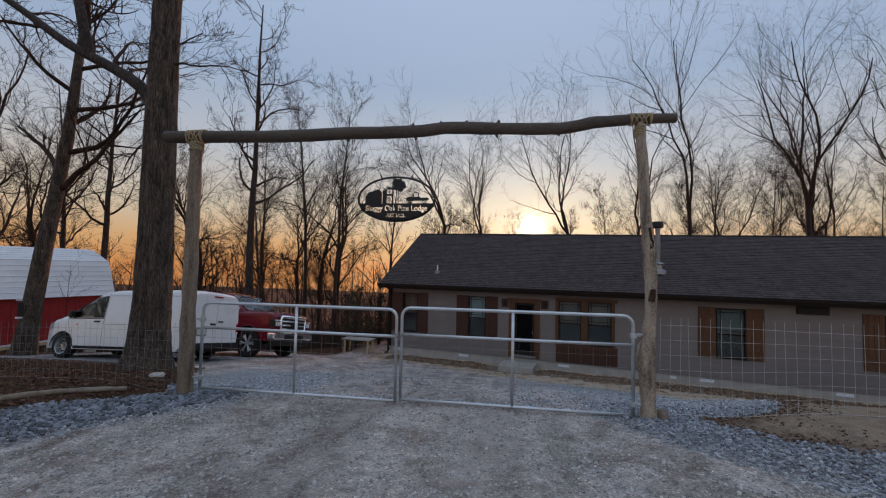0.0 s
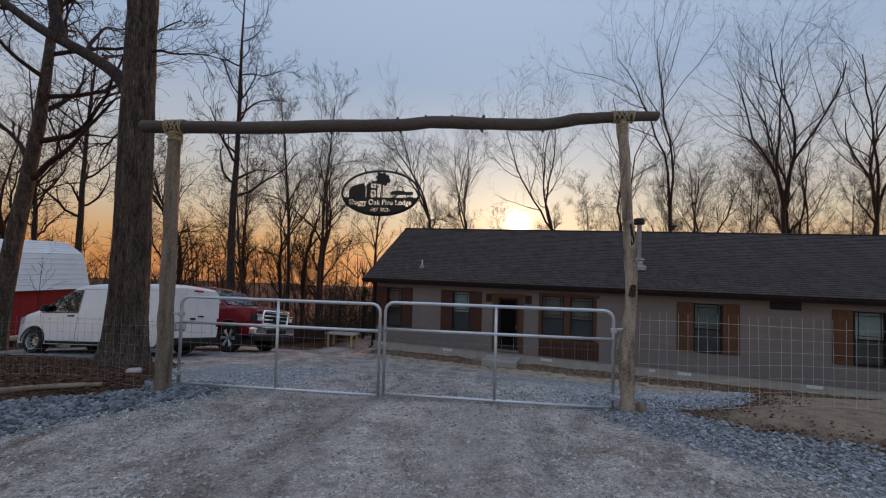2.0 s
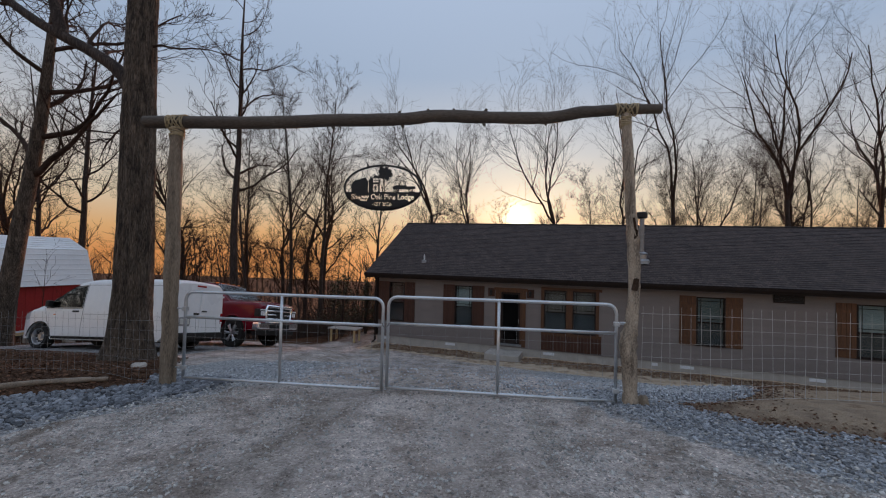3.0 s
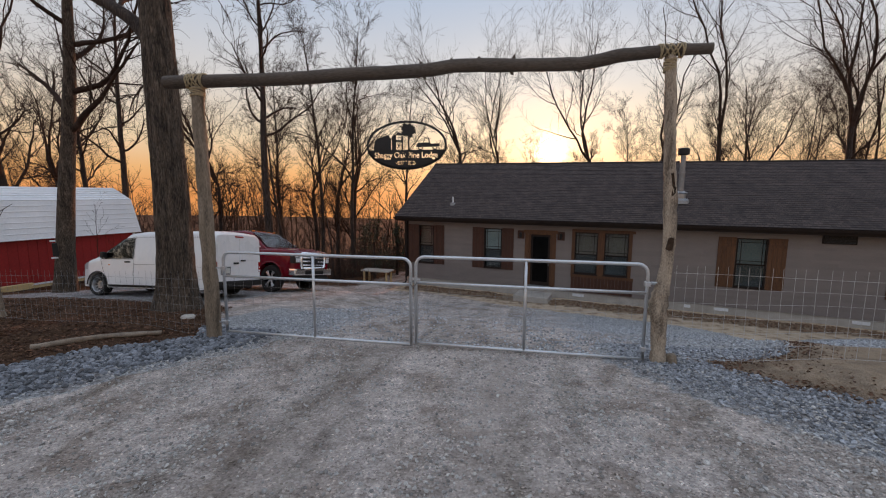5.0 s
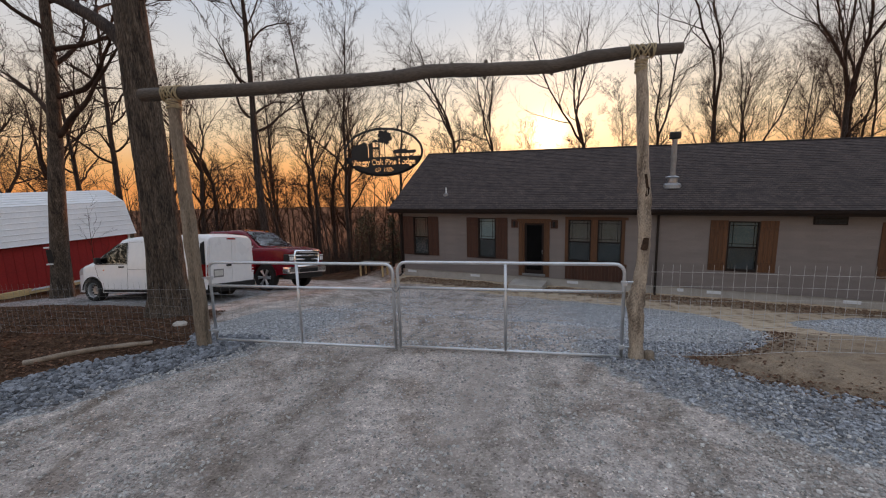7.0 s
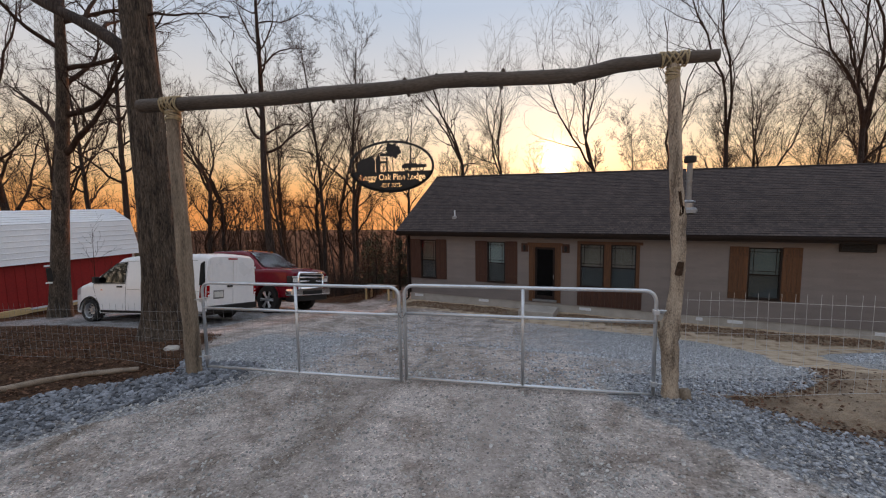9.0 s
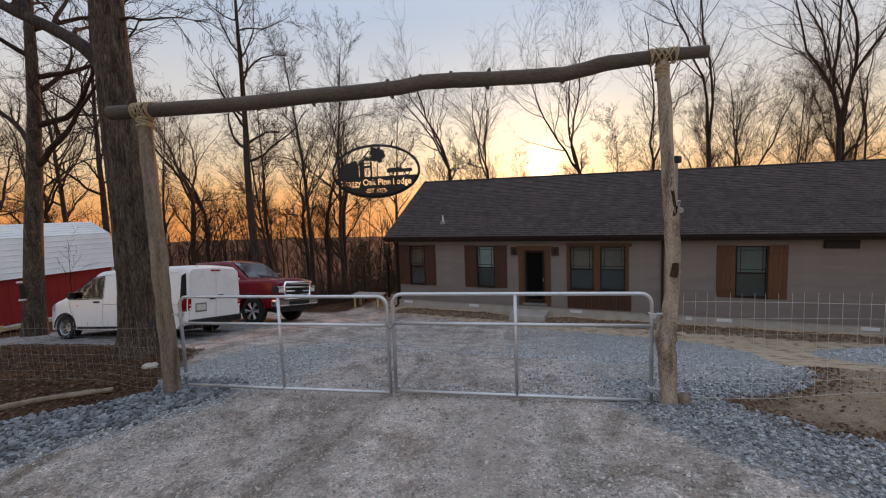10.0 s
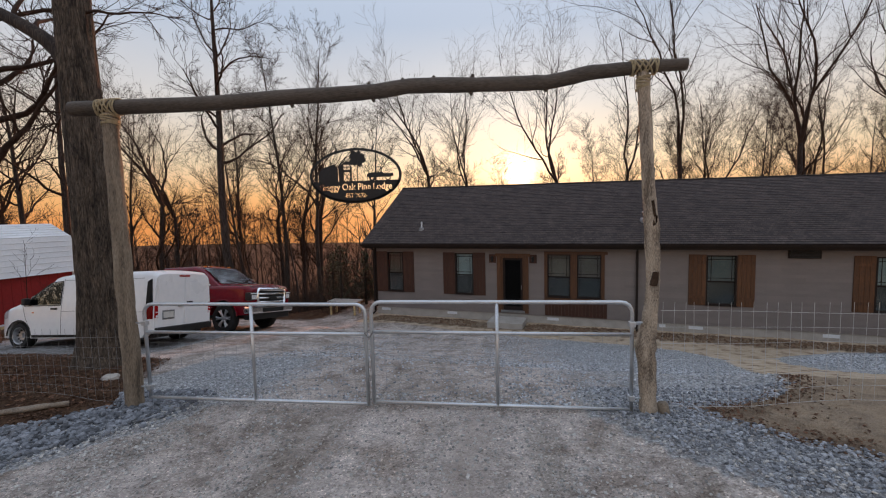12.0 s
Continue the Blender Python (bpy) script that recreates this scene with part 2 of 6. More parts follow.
# ---- materials ----
M = {
    "siding": mat("siding", (0.175, 0.146, 0.131), (0.225, 0.19, 0.172), 1.3, 0.6, bump=0.06, fine=40, vary=0.05),
    "trim_dark": mat("trim_dark", (0.016, 0.011, 0.009), (0.03, 0.02, 0.016), 3, 0.6, bump=0.05, spec=0.2),
    "cedar": mat("cedar", (0.055, 0.023, 0.010), (0.155, 0.066, 0.026), 3, 0.6, bump=0.2, stretch=(9, 9, 1), vary=0.15),
    "mahogany": mat("mahogany", (0.04, 0.015, 0.009), (0.085, 0.034, 0.018), 3, 0.6, bump=0.2, stretch=(9, 9, 1), vary=0.12),
    "concrete": mat("concrete", (0.34, 0.305, 0.265), (0.50, 0.46, 0.41), 2.5, 0.9, bump=0.3, fine=60),
    "steel": mat("steel", (0.52, 0.54, 0.56), (0.70, 0.72, 0.74), 5, 0.42, metal=0.85, bump=0.04, fine=70),
    "wire": mat("wire", (0.22, 0.225, 0.23), (0.36, 0.365, 0.37), 9, 0.5, metal=0.5, bump=0.0),
    "post_wood": mat("post_wood", (0.075, 0.058, 0.042), (0.33, 0.265, 0.195), 2.6, 0.85, bump=0.7, stretch=(4, 4, 0.5), fine=34),
    "beam_wood": mat("beam_wood", (0.05, 0.04, 0.032), (0.135, 0.11, 0.088), 2.2, 0.85, bump=0.5, stretch=(0.6, 3, 3), fine=30),
    "scar": mat("scar", (0.02, 0.013, 0.009), (0.085, 0.055, 0.038), 14, 0.95, bump=0.5, fine=80, spec=0.1),
    "post_pale": mat("post_pale", (0.10, 0.076, 0.056), (0.54, 0.445, 0.34), 2.8, 0.9, bump=0.9, stretch=(4, 4, 0.9), fine=42, contrast=0.36),
    # right fence wire, with its highlight put into a lighter colour
    "wire_lit": mat("wire_lit", (0.48, 0.47, 0.45), (0.66, 0.65, 0.62), 9, 0.45, metal=0.4, bump=0.0),
    "brush": mat("brush", (0.03, 0.021, 0.017), (0.085, 0.06, 0.047), 3, 0.95, bump=0.0, spec=0.1),
    "screen": mat("screen", (0.045, 0.05, 0.054), (0.085, 0.09, 0.095), 3, 0.8, bump=0.0),
    "rope": mat("rope", (0.27, 0.21, 0.12), (0.48, 0.39, 0.24), 20, 0.9, bump=0.5, fine=160),
    "sign_metal": mat("sign_metal", (0.008, 0.008, 0.009), (0.018, 0.018, 0.02), 6, 0.5, bump=0.03),
    "white_metal": mat("white_metal", (0.66, 0.67, 0.68), (0.80, 0.80, 0.80), 1.2, 0.45, bump=0.04, fine=20),
    "red_wall": mat("red_wall", (0.24, 0.012, 0.012), (0.33, 0.02, 0.018), 1.4, 0.6, bump=0.08, vary=0.06),
    "plastic_black": mat("plastic_black", (0.008, 0.008, 0.008), (0.016, 0.016, 0.016), 6, 0.5, bump=0.05),
    "rubber": mat("rubber", (0.010, 0.010, 0.010), (0.022, 0.021, 0.020), 9, 0.85, bump=0.2),
    "van_paint": mat("van_paint", (0.74, 0.75, 0.76), (0.82, 0.82, 0.82), 0.9, 0.3, bump=0.0, spec=0.5, coat=0.6),
    "truck_paint": mat("truck_paint", (0.115, 0.002, 0.008), (0.15, 0.003, 0.011), 0.9, 0.24, bump=0.0, spec=0.25, coat=0.25),
    "chrome": mat("chrome", (0.90, 0.90, 0.91), (0.94, 0.94, 0.94), 5, 0.14, metal=1.0, bump=0.0),
    "alloy": mat("alloy", (0.42, 0.43, 0.44), (0.56, 0.56, 0.57), 5, 0.32, metal=0.9, bump=0.02),
    "lamp_red": mat("lamp_red", (0.22, 0.004, 0.006), (0.34, 0.007, 0.008), 5, 0.2, bump=0.0, spec=0.2),
    "lamp_clear": mat("lamp_clear", (0.74, 0.75, 0.76), (0.86, 0.86, 0.87), 8, 0.08, metal=0.1, bump=0.0, coat=1.0),
    "amber": mat("amber", (0.6, 0.16, 0.02), (0.8, 0.25, 0.04), 5, 0.15, bump=0.0),
    "blind": mat("blind", (0.36, 0.43, 0.44), (0.50, 0.56, 0.56), 2, 0.8, bump=0.05),
    "blind_dim": mat("blind_dim", (0.13, 0.165, 0.17), (0.21, 0.25, 0.25), 2, 0.8, bump=0.05),
    # tan of the reflections in the upper panes, put on a blind
    "reflect_tan": mat("reflect_tan", (0.17, 0.14, 0.11), (0.30, 0.25, 0.2), 3, 0.9, bump=0.1, stretch=(6, 1, 1)),
    "room_dark": mat("room_dark", (0.16, 0.14, 0.12), (0.26, 0.23, 0.2), 2, 0.9, bump=0.0),
    "galv": mat("galv", (0.22, 0.22, 0.225), (0.36, 0.36, 0.36), 6, 0.5, metal=0.8, bump=0.05),
    "lumber": mat("lumber", (0.50, 0.36, 0.17), (0.66, 0.50, 0.27), 3, 0.8, bump=0.2, stretch=(1, 8, 8)),
    "log_wood": mat("log_wood", (0.13, 0.10, 0.075), (0.34, 0.275, 0.21), 3, 0.9, bump=0.5, stretch=(1, 4, 4)),
    "plate": mat("plate", (0.5, 0.5, 0.47), (0.62, 0.62, 0.58), 9, 0.5, bump=0.0),
}


def glass_mat(name, tint, gloss):
    m = bpy.data.materials.new(name)
    m.use_nodes = True
    n, l = m.node_tree.nodes, m.node_tree.links
    out = n["Material Output"]
    tr, gl, mx, fr = n.new("ShaderNodeBsdfTransparent"), n.new("ShaderNodeBsdfGlossy"), n.new("ShaderNodeMixShader"), n.new("ShaderNodeFresnel")
    tr.inputs[0].default_value = (*tint, 1)
    gl.inputs["Roughness"].default_value = 0.02
    fr.inputs["IOR"].default_value = gloss
    l.new(fr.outputs[0], mx.inputs[0])
    l.new(tr.outputs[0], mx.inputs[1])
    l.new(gl.outputs[0], mx.inputs[2])
    l.new(mx.outputs[0], out.inputs["Surface"])
    return m


M["pane"] = glass_mat("pane", (0.88, 0.92, 0.92), 1.5)
M["car_glass"] = glass_mat("car_glass", (0.03, 0.033, 0.033), 1.3)
M["car_glass"].node_tree.nodes["Glossy BSDF"].inputs["Roughness"].default_value = 0.07


def island_vary(m, amount):
    """Joined small pieces differ from one another."""
    n, l = m.node_tree.nodes, m.node_tree.links
    b = n["Principled BSDF"]
    was = b.inputs["Base Color"].links[0].from_socket
    g, hs, mr = n.new("ShaderNodeNewGeometry"), n.new("ShaderNodeHueSaturation"), n.new("ShaderNodeMapRange")
    mr.inputs["To Min"].default_value, mr.inputs["To Max"].default_value = 1 - amount, 1 + amount
    l.new(g.outputs["Random Per Island"], mr.inputs["Value"])
    l.new(mr.outputs[0], hs.inputs["Value"])
    l.new(was, hs.inputs["Color"])
    l.new(hs.outputs[0], b.inputs["Base Color"])
    return m


def bark_mat(name, c1, c2, scale):
    m = mat(name, c1, c2, scale, 0.92, bump=0.0, stretch=(1, 1, 0.22), fine=scale * 5)
    n, l = m.node_tree.nodes, m.node_tree.links
    vo, co, mp, bp = n.new("ShaderNodeTexVoronoi"), n.new("ShaderNodeTexCoord"), n.new("ShaderNodeMapping"), n.new("ShaderNodeBump")
    vo.feature, vo.inputs["Scale"].default_value = "DISTANCE_TO_EDGE", scale * 2.3
    nz = n.new("ShaderNodeTexNoise")
    nz.inputs["Scale"].default_value, nz.inputs["Detail"].default_value = scale * 1.2, 6
    ad = n.new("ShaderNodeVectorMath")
    ad.operation = "MULTIPLY_ADD"
    ad.inputs[1].default_value = (0.3, 0.3, 0.3)
    mp.inputs["Scale"].default_value = (1, 1, 0.11)
    l.new(co.outputs["Object"], mp.inputs["Vector"])
    l.new(mp.outputs[0], nz.inputs["Vector"])
    l.new(nz.outputs["Color"], ad.inputs[0])
    l.new(mp.outputs[0], ad.inputs[2])
    l.new(ad.outputs[0], vo.inputs["Vector"])
    bp.inputs["Strength"].default_value, bp.inputs["Distance"].default_value = 0.9, 0.035
    l.new(vo.outputs["Distance"], bp.inputs["Height"])
    l.new(bp.outputs[0], n["Principled BSDF"].inputs["Normal"])
    # colour is darker along the furrows
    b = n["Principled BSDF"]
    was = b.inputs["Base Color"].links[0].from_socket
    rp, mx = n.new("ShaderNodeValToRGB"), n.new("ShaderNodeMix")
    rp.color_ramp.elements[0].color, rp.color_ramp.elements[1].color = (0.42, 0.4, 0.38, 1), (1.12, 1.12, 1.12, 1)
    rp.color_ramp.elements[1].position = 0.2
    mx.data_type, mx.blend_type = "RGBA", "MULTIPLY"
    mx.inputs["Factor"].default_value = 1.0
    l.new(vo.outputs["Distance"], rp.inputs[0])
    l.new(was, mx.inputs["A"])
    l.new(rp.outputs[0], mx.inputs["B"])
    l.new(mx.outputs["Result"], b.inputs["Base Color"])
    return m


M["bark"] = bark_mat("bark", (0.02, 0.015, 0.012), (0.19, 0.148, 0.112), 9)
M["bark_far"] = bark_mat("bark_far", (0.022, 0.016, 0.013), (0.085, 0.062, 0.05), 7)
M["twigs"] = mat("twigs", (0.022, 0.014, 0.011), (0.075, 0.05, 0.038), 5, 0.95, bump=0.0, spec=0.1)


def shingle_mat():
    m = mat("shingles", (0.036, 0.028, 0.026), (0.085, 0.068, 0.063), 2.2, 0.95, bump=0.35, fine=90)
    n, l = m.node_tree.nodes, m.node_tree.links
    b = n["Principled BSDF"]
    was = b.inputs["Base Color"].links[0].from_socket
    br, uv = n.new("ShaderNodeTexBrick"), n.new("ShaderNodeUVMap")
    br.inputs["Scale"].default_value = 1.0
    br.inputs["Brick Width"].default_value, br.inputs["Row Height"].default_value = 0.13, 0.145
    br.inputs["Mortar Size"].default_value, br.inputs["Bias"].default_value = 0.006, 0.0
    br.inputs["Color1"].default_value, br.inputs["Color2"].default_value = (0.72, 0.72, 0.74, 1), (1.3, 1.24, 1.2, 1)
    br.inputs["Mortar"].default_value = (0.35, 0.35, 0.35, 1)
    l.new(uv.outputs[0], br.inputs["Vector"])
    mx = n.new("ShaderNodeMix")
    mx.data_type, mx.blend_type = "RGBA", "MULTIPLY"
    mx.inputs["Factor"].default_value = 1.0
    l.new(was, mx.inputs["A"])
    l.new(br.outputs["Color"], mx.inputs["B"])
    l.new(mx.outputs["Result"], b.inputs["Base Color"])
    return m


M["shingles"] = shingle_mat()


def ground_mat():
    """Gravel, leaf litter, bare earth and far brown woods, by the cover painted on the sheet."""
    m = bpy.data.materials.new("ground_cover")
    m.use_nodes = True
    n, l = m.node_tree.nodes, m.node_tree.links
    b = n["Principled BSDF"]
    b.inputs["Roughness"].default_value, b.inputs["Specular IOR Level"].default_value = 0.95, 0.05
    co, at, sp = n.new("ShaderNodeTexCoord"), n.new("ShaderNodeAttribute"), n.new("ShaderNodeSeparateColor")
    at.attribute_name = "cover"
    l.new(at.outputs["Color"], sp.inputs[0])

    def tex(kind, scale, **k):
        t = n.new(kind)
        t.inputs["Scale"].default_value = scale
        for key, v in k.items():
            t.inputs[key].default_value = v
        l.new(co.outputs["Object"], t.inputs["Vector"])
        return t

    def ramp(src, stops):
        r = n.new("ShaderNodeValToRGB")
        while len(r.color_ramp.elements) < len(stops):
            r.color_ramp.elements.new(0.5)
        for e, (p, c) in zip(r.color_ramp.elements, stops):
            e.position, e.color = p, (*c, 1)
        l.new(src, r.inputs[0])
        return r.outputs[0]

    def mix(f, a, c, mode="MIX"):
        x = n.new("ShaderNodeMix")
        x.data_type, x.blend_type = "RGBA", mode
        if hasattr(f, "links"):
            l.new(f, x.inputs["Factor"])
        else:
            x.inputs["Factor"].default_value = f
        l.new(a, x.inputs["A"])
        l.new(c, x.inputs["B"])
        return x.outputs["Result"]

    pebble = tex("ShaderNodeTexVoronoi", 58, Randomness=1.0)
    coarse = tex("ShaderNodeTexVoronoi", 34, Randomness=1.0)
    big, mid, fine = tex("ShaderNodeTexNoise", 0.55, Detail=6), tex("ShaderNodeTexNoise", 3.0, Detail=6), tex("ShaderNodeTexNoise", 120, Detail=4)
    sep = n.new("ShaderNodeSeparateColor")
    l.new(pebble.outputs["Color"], sep.inputs[0])
    sepc = n.new("ShaderNodeSeparateColor")
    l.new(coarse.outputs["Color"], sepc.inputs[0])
    # packed drive: stone dust with pebbles in it
    dust = ramp(big.outputs[0], [(0.3, (0.32, 0.29, 0.258)), (0.5, (0.43, 0.395, 0.355)), (0.7, (0.53, 0.495, 0.45))])
    dust = mix(0.35, dust, ramp(mid.outputs[0], [(0.3, (0.25, 0.223, 0.195)), (0.7, (0.60, 0.56, 0.505))]))
    peb = ramp(sep.outputs[0], [(0.0, (0.16, 0.15, 0.137)), (0.5, (0.44, 0.418, 0.385)), (1.0, (0.78, 0.75, 0.70))])
    gravel = mix(0.3, dust, peb)
    chips = ramp(sep.outputs[1], [(0.88, (1.0, 1.0, 1.0)), (0.92, (1.3, 1.3, 1.3)), (0.97, (1.55, 1.55, 1.53))])
    pits = ramp(sep.outputs[2], [(0.0, (0.5, 0.48, 0.46)), (0.1, (0.85, 0.84, 0.83)), (0.2, (1.0, 1.0, 1.0))])
    gravel = mix(1.0, mix(1.0, gravel, chips, "MULTIPLY"), pits, "MULTIPLY")
    clump = ramp(tex("ShaderNodeTexNoise", 9, Detail=8, Roughness=0.65).outputs[0], [(0.34, (0.66, 0.65, 0.64)), (0.5, (1.1, 1.1, 1.1)), (0.66, (1.35, 1.35, 1.35))])
    gravel = mix(0.8, gravel, clump, "MULTIPLY")
    # damp brown patches between drifts of pale dust
    patch = ramp(tex("ShaderNodeTexNoise", 1.5, Detail=7, Roughness=0.6, Distortion=0.6).outputs[0], [(0.38, (0.70, 0.655, 0.61)), (0.5, (1.0, 0.98, 0.96)), (0.66, (1.16, 1.15, 1.14))])
    gravel = mix(1.0, gravel, patch, "MULTIPLY")
    # wheel tracks: finer, browner dust, worn in broken streaks
    worn = ramp(mid.outputs[0], [(0.3, (0.30, 0.265, 0.225)), (0.7, (0.50, 0.455, 0.40))])
    wt, streak = n.new("ShaderNodeMath"), n.new("ShaderNodeTexNoise")
    streak.inputs["Scale"].default_value, streak.inputs["Detail"].default_value = 1.1, 5
    mp = n.new("ShaderNodeMapping")
    mp.inputs["Scale"].default_value = (2.2, 0.35, 1)
    l.new(co.outputs["Object"], mp.inputs["Vector"])
    l.new(mp.outputs[0], streak.inputs["Vector"])
    wt.operation = "MULTIPLY"
    l.new(at.outputs["Alpha"], wt.inputs[0])
    l.new(ramp(streak.outputs[0], [(0.38, (0.1, 0.1, 0.1)), (0.6, (0.95, 0.95, 0.95))]), wt.inputs[1])
    half = n.new("ShaderNodeMath")
    half.operation = "MULTIPLY"
    half.inputs[1].default_value = 0.6
    l.new(wt.outputs[0], half.inputs[0])
    gravel = mix(half.outputs[0], gravel, worn)
    dark = ramp(streak.outputs[0], [(0.36, (0.84, 0.80, 0.79)), (0.5, (1.10, 1.05, 1.065)), (0.7, (1.2, 1.14, 1.15))])
    gravel = mix(1.0, gravel, dark, "MULTIPLY")
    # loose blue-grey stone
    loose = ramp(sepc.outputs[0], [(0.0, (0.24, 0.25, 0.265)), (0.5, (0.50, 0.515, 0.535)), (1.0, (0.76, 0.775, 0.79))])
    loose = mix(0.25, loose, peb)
    # shade between the stones is put into the colour at cell edges
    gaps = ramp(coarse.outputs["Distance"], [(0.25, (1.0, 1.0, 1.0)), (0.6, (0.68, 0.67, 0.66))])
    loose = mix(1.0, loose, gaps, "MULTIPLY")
    leaf = ramp(sepc.outputs[1], [(0.0, (0.03, 0.016, 0.011)), (0.45, (0.07, 0.038, 0.024)), (1.0, (0.15, 0.085, 0.05))])
    leaf = mix(0.5, leaf, ramp(mid.outputs[0], [(0.35, (0.04, 0.023, 0.016)), (0.7, (0.14, 0.085, 0.052))]))
    earth = ramp(mid.outputs[0], [(0.32, (0.24, 0.15, 0.088)), (0.44, (0.56, 0.42, 0.28)), (0.7, (0.70, 0.57, 0.42))])
    earth = mix(0.14, earth, peb)
    edge = n.new("ShaderNodeMath")
    edge.operation = "MULTIPLY_ADD"
    edge.inputs[1].default_value, edge.inputs[2].default_value = 0.75, -0.375
    l.new(mid.outputs[0], edge.inputs[0])

    def blend(base, top, channel):
        ad, cl = n.new("ShaderNodeMath"), n.new("ShaderNodeMapRange")
        ad.operation = "ADD"
        l.new(sp.outputs[channel], ad.inputs[0])
        l.new(edge.outputs[0], ad.inputs[1])
        cl.inputs["From Min"].default_value, cl.inputs["From Max"].default_value = 0.28, 0.72
        l.new(ad.outputs[0], cl.inputs["Value"])
        return mix(cl.outputs[0], base, top)

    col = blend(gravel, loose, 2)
    col = blend(col, earth, 1)
    col = blend(col, leaf, 0)
    l.new(col, b.inputs["Base Color"])
    h = n.new("ShaderNodeMath")
    h.operation = "ADD"
    l.new(pebble.outputs["Distance"], h.inputs[0])
    l.new(fine.outputs[0], h.inputs[1])
    h2 = n.new("ShaderNodeMath")
    h2.operation = "MULTIPLY_ADD"
    h2.inputs[1].default_value = 1.6
    l.new(coarse.outputs["Distance"], h2.inputs[0])
    l.new(h.outputs[0], h2.inputs[2])
    clod, h3 = tex("ShaderNodeTexNoise", 7, Detail=9, Roughness=0.62), n.new("ShaderNodeMath")
    h3.operation = "MULTIPLY_ADD"
    h3.inputs[1].default_value = -4.0
    l.new(clod.outputs[0], h3.inputs[0])
    l.new(h2.outputs[0], h3.inputs[2])
    bp = n.new("ShaderNodeBump")
    bp.inputs["Strength"].default_value, bp.inputs["Distance"].default_value, bp.invert = 0.8, 0.026, True
    l.new(h3.outputs[0], bp.inputs["Height"])
    l.new(bp.outputs[0], b.inputs["Normal"])
    return m


M["ground"] = ground_mat()


# ---- ground ----
def side_of(x, y, pts):
    """Signed distance, positive to the right of the open line pts, seen along it."""
    best, sign, lead = 1e9, 1, 0.0
    for (ax, ay), (bx, by) in zip(pts, pts[1:]):
        dx, dy = bx - ax, by - ay
        t = clamp01(((x - ax) * dx + (y - ay) * dy) / (dx * dx + dy * dy))
        px, py = x - ax - t * dx, y - ay - t * dy
        d = math.hypot(px, py)
        turn = (dx * py - dy * px) / math.hypot(dx, dy)
        if d < best - 1e-9 or (d < best + 1e-9 and abs(turn) > lead):
            best, sign, lead = d, 1 if turn < 0 else -1, abs(turn)
    return best * sign


LEFT_EDGE = [(-9, -9), (-6.3, -4.2), (-4.75, -1.9), (-4.2, -1.0), (-3.45, -0.02), (-4.1, 0.9), (-5.0, 2.6), (-8.5, 3.3), (-18, 3.6)]
RIGHT_EDGE = [(-4.6, 15.3), (-2.6, 13.7), (-0.6, 12.65), (1.15, 11.85), (2.8, 11.2), (4.3, 10.8), (5.9, 10.3), (7.5, 9.6), (8.2, 8.0), (7.2, 4.6), (5.9, 2.2), (5.3, 1.0), (4.78, 0.46), (4.2, 0.3), (3.62, 0.3), (3.95, -0.2), (4.3, -0.65), (5.0, -1.25), (8, -3.6), (14, -8)]


def cover(x, y):
    """Leaf litter (leaf also holds shade on gravel), bare earth and loose stone at a place, 0 to 1 each."""
    s, d = house_axes(x, y)
    left, right = side_of(x, y, LEFT_EDGE), side_of(x, y, RIGHT_EDGE)
    leaf = smooth01(0.5 - left / 0.5) if y < 3.8 and x < 0 else 0.0
    earth = smooth01(0.5 - right / 0.6) if s > -4.7 and d < 0.5 else 0.0
    strip = smooth01(0.5 + (d + 1.9 + 0.3 * math.sin(s * 0.7)) / 0.5) if -4.6 < s else 0.0
    if d > -5.5 and s > 3.5:
        strip = max(strip, smooth01(0.5 + (d + 2.4) / 0.8))
    earth = max(earth, strip if d < 12 else 0.0)
    woods = max(smooth01((d - 1.5) / 3) if s < -5.5 else smooth01((d - 8) / 2), smooth01((y - 12.5) / 2) * smooth01((-5.8 - s) / 1.5))
    woods = max(woods, smooth01((-14 - x) / 1.5))
    leaf = max(leaf, woods)
    stone = 0.0
    if -0.1 < left < 1.25 and y < 0.5:
        stone = 1.0
        # peeking soil, which also paints in the shade of this corner
        leaf = max(leaf, 0.34)
    if -0.1 < right < 1.1 and y < 0.9:
        stone = 1.0
        # leaf cover makes the stone band darker towards the near end
        leaf = max(leaf, 0.34 * smooth01((0.6 - y) / 0.5))
    if x < -6.2 and left > 0 and y < 9:
        stone = 0.75
        # leaf cover paints the shade on the gravel round the van
        leaf = max(leaf, 0.4)
    if y > 0.6 and right > -0.1 and x > 1.2:
        stone = max(stone, max(smooth01((x - 0.6) / 4.0) * 0.8, 0.42 * smooth01((y - 1) / 2)))
    if -4.2 < x < -0.6 and 0.0 < y < 4:
        stone = max(stone, 0.85 * smooth01((-0.6 - x) / 2.2) * smooth01((4 - y) / 1.5))
    q = ((x - 13.2) / 3.2) ** 2 + ((y - 7.6) / 1.8) ** 2
    if q < 1.3:
        stone, earth = 1.0, 0.0
    if woods > 0.5:
        stone = 0.0
    if right < 0 and x > 4.2 and y < 2.6:
        leaf = max(leaf, 0.47 * smooth01((2.6 - y) / 1.4))
    # turned dark soil along the foundation
    if -1.45 < d < -0.4 and s > -4.2:
        leaf = max(leaf, 0.52)
    # the bank's crest carries dead leaves
    if -0.38 < right < 0.05 and y < 0.6 and x > 3.6:
        leaf = max(leaf, 0.55)
    return leaf, earth, stone


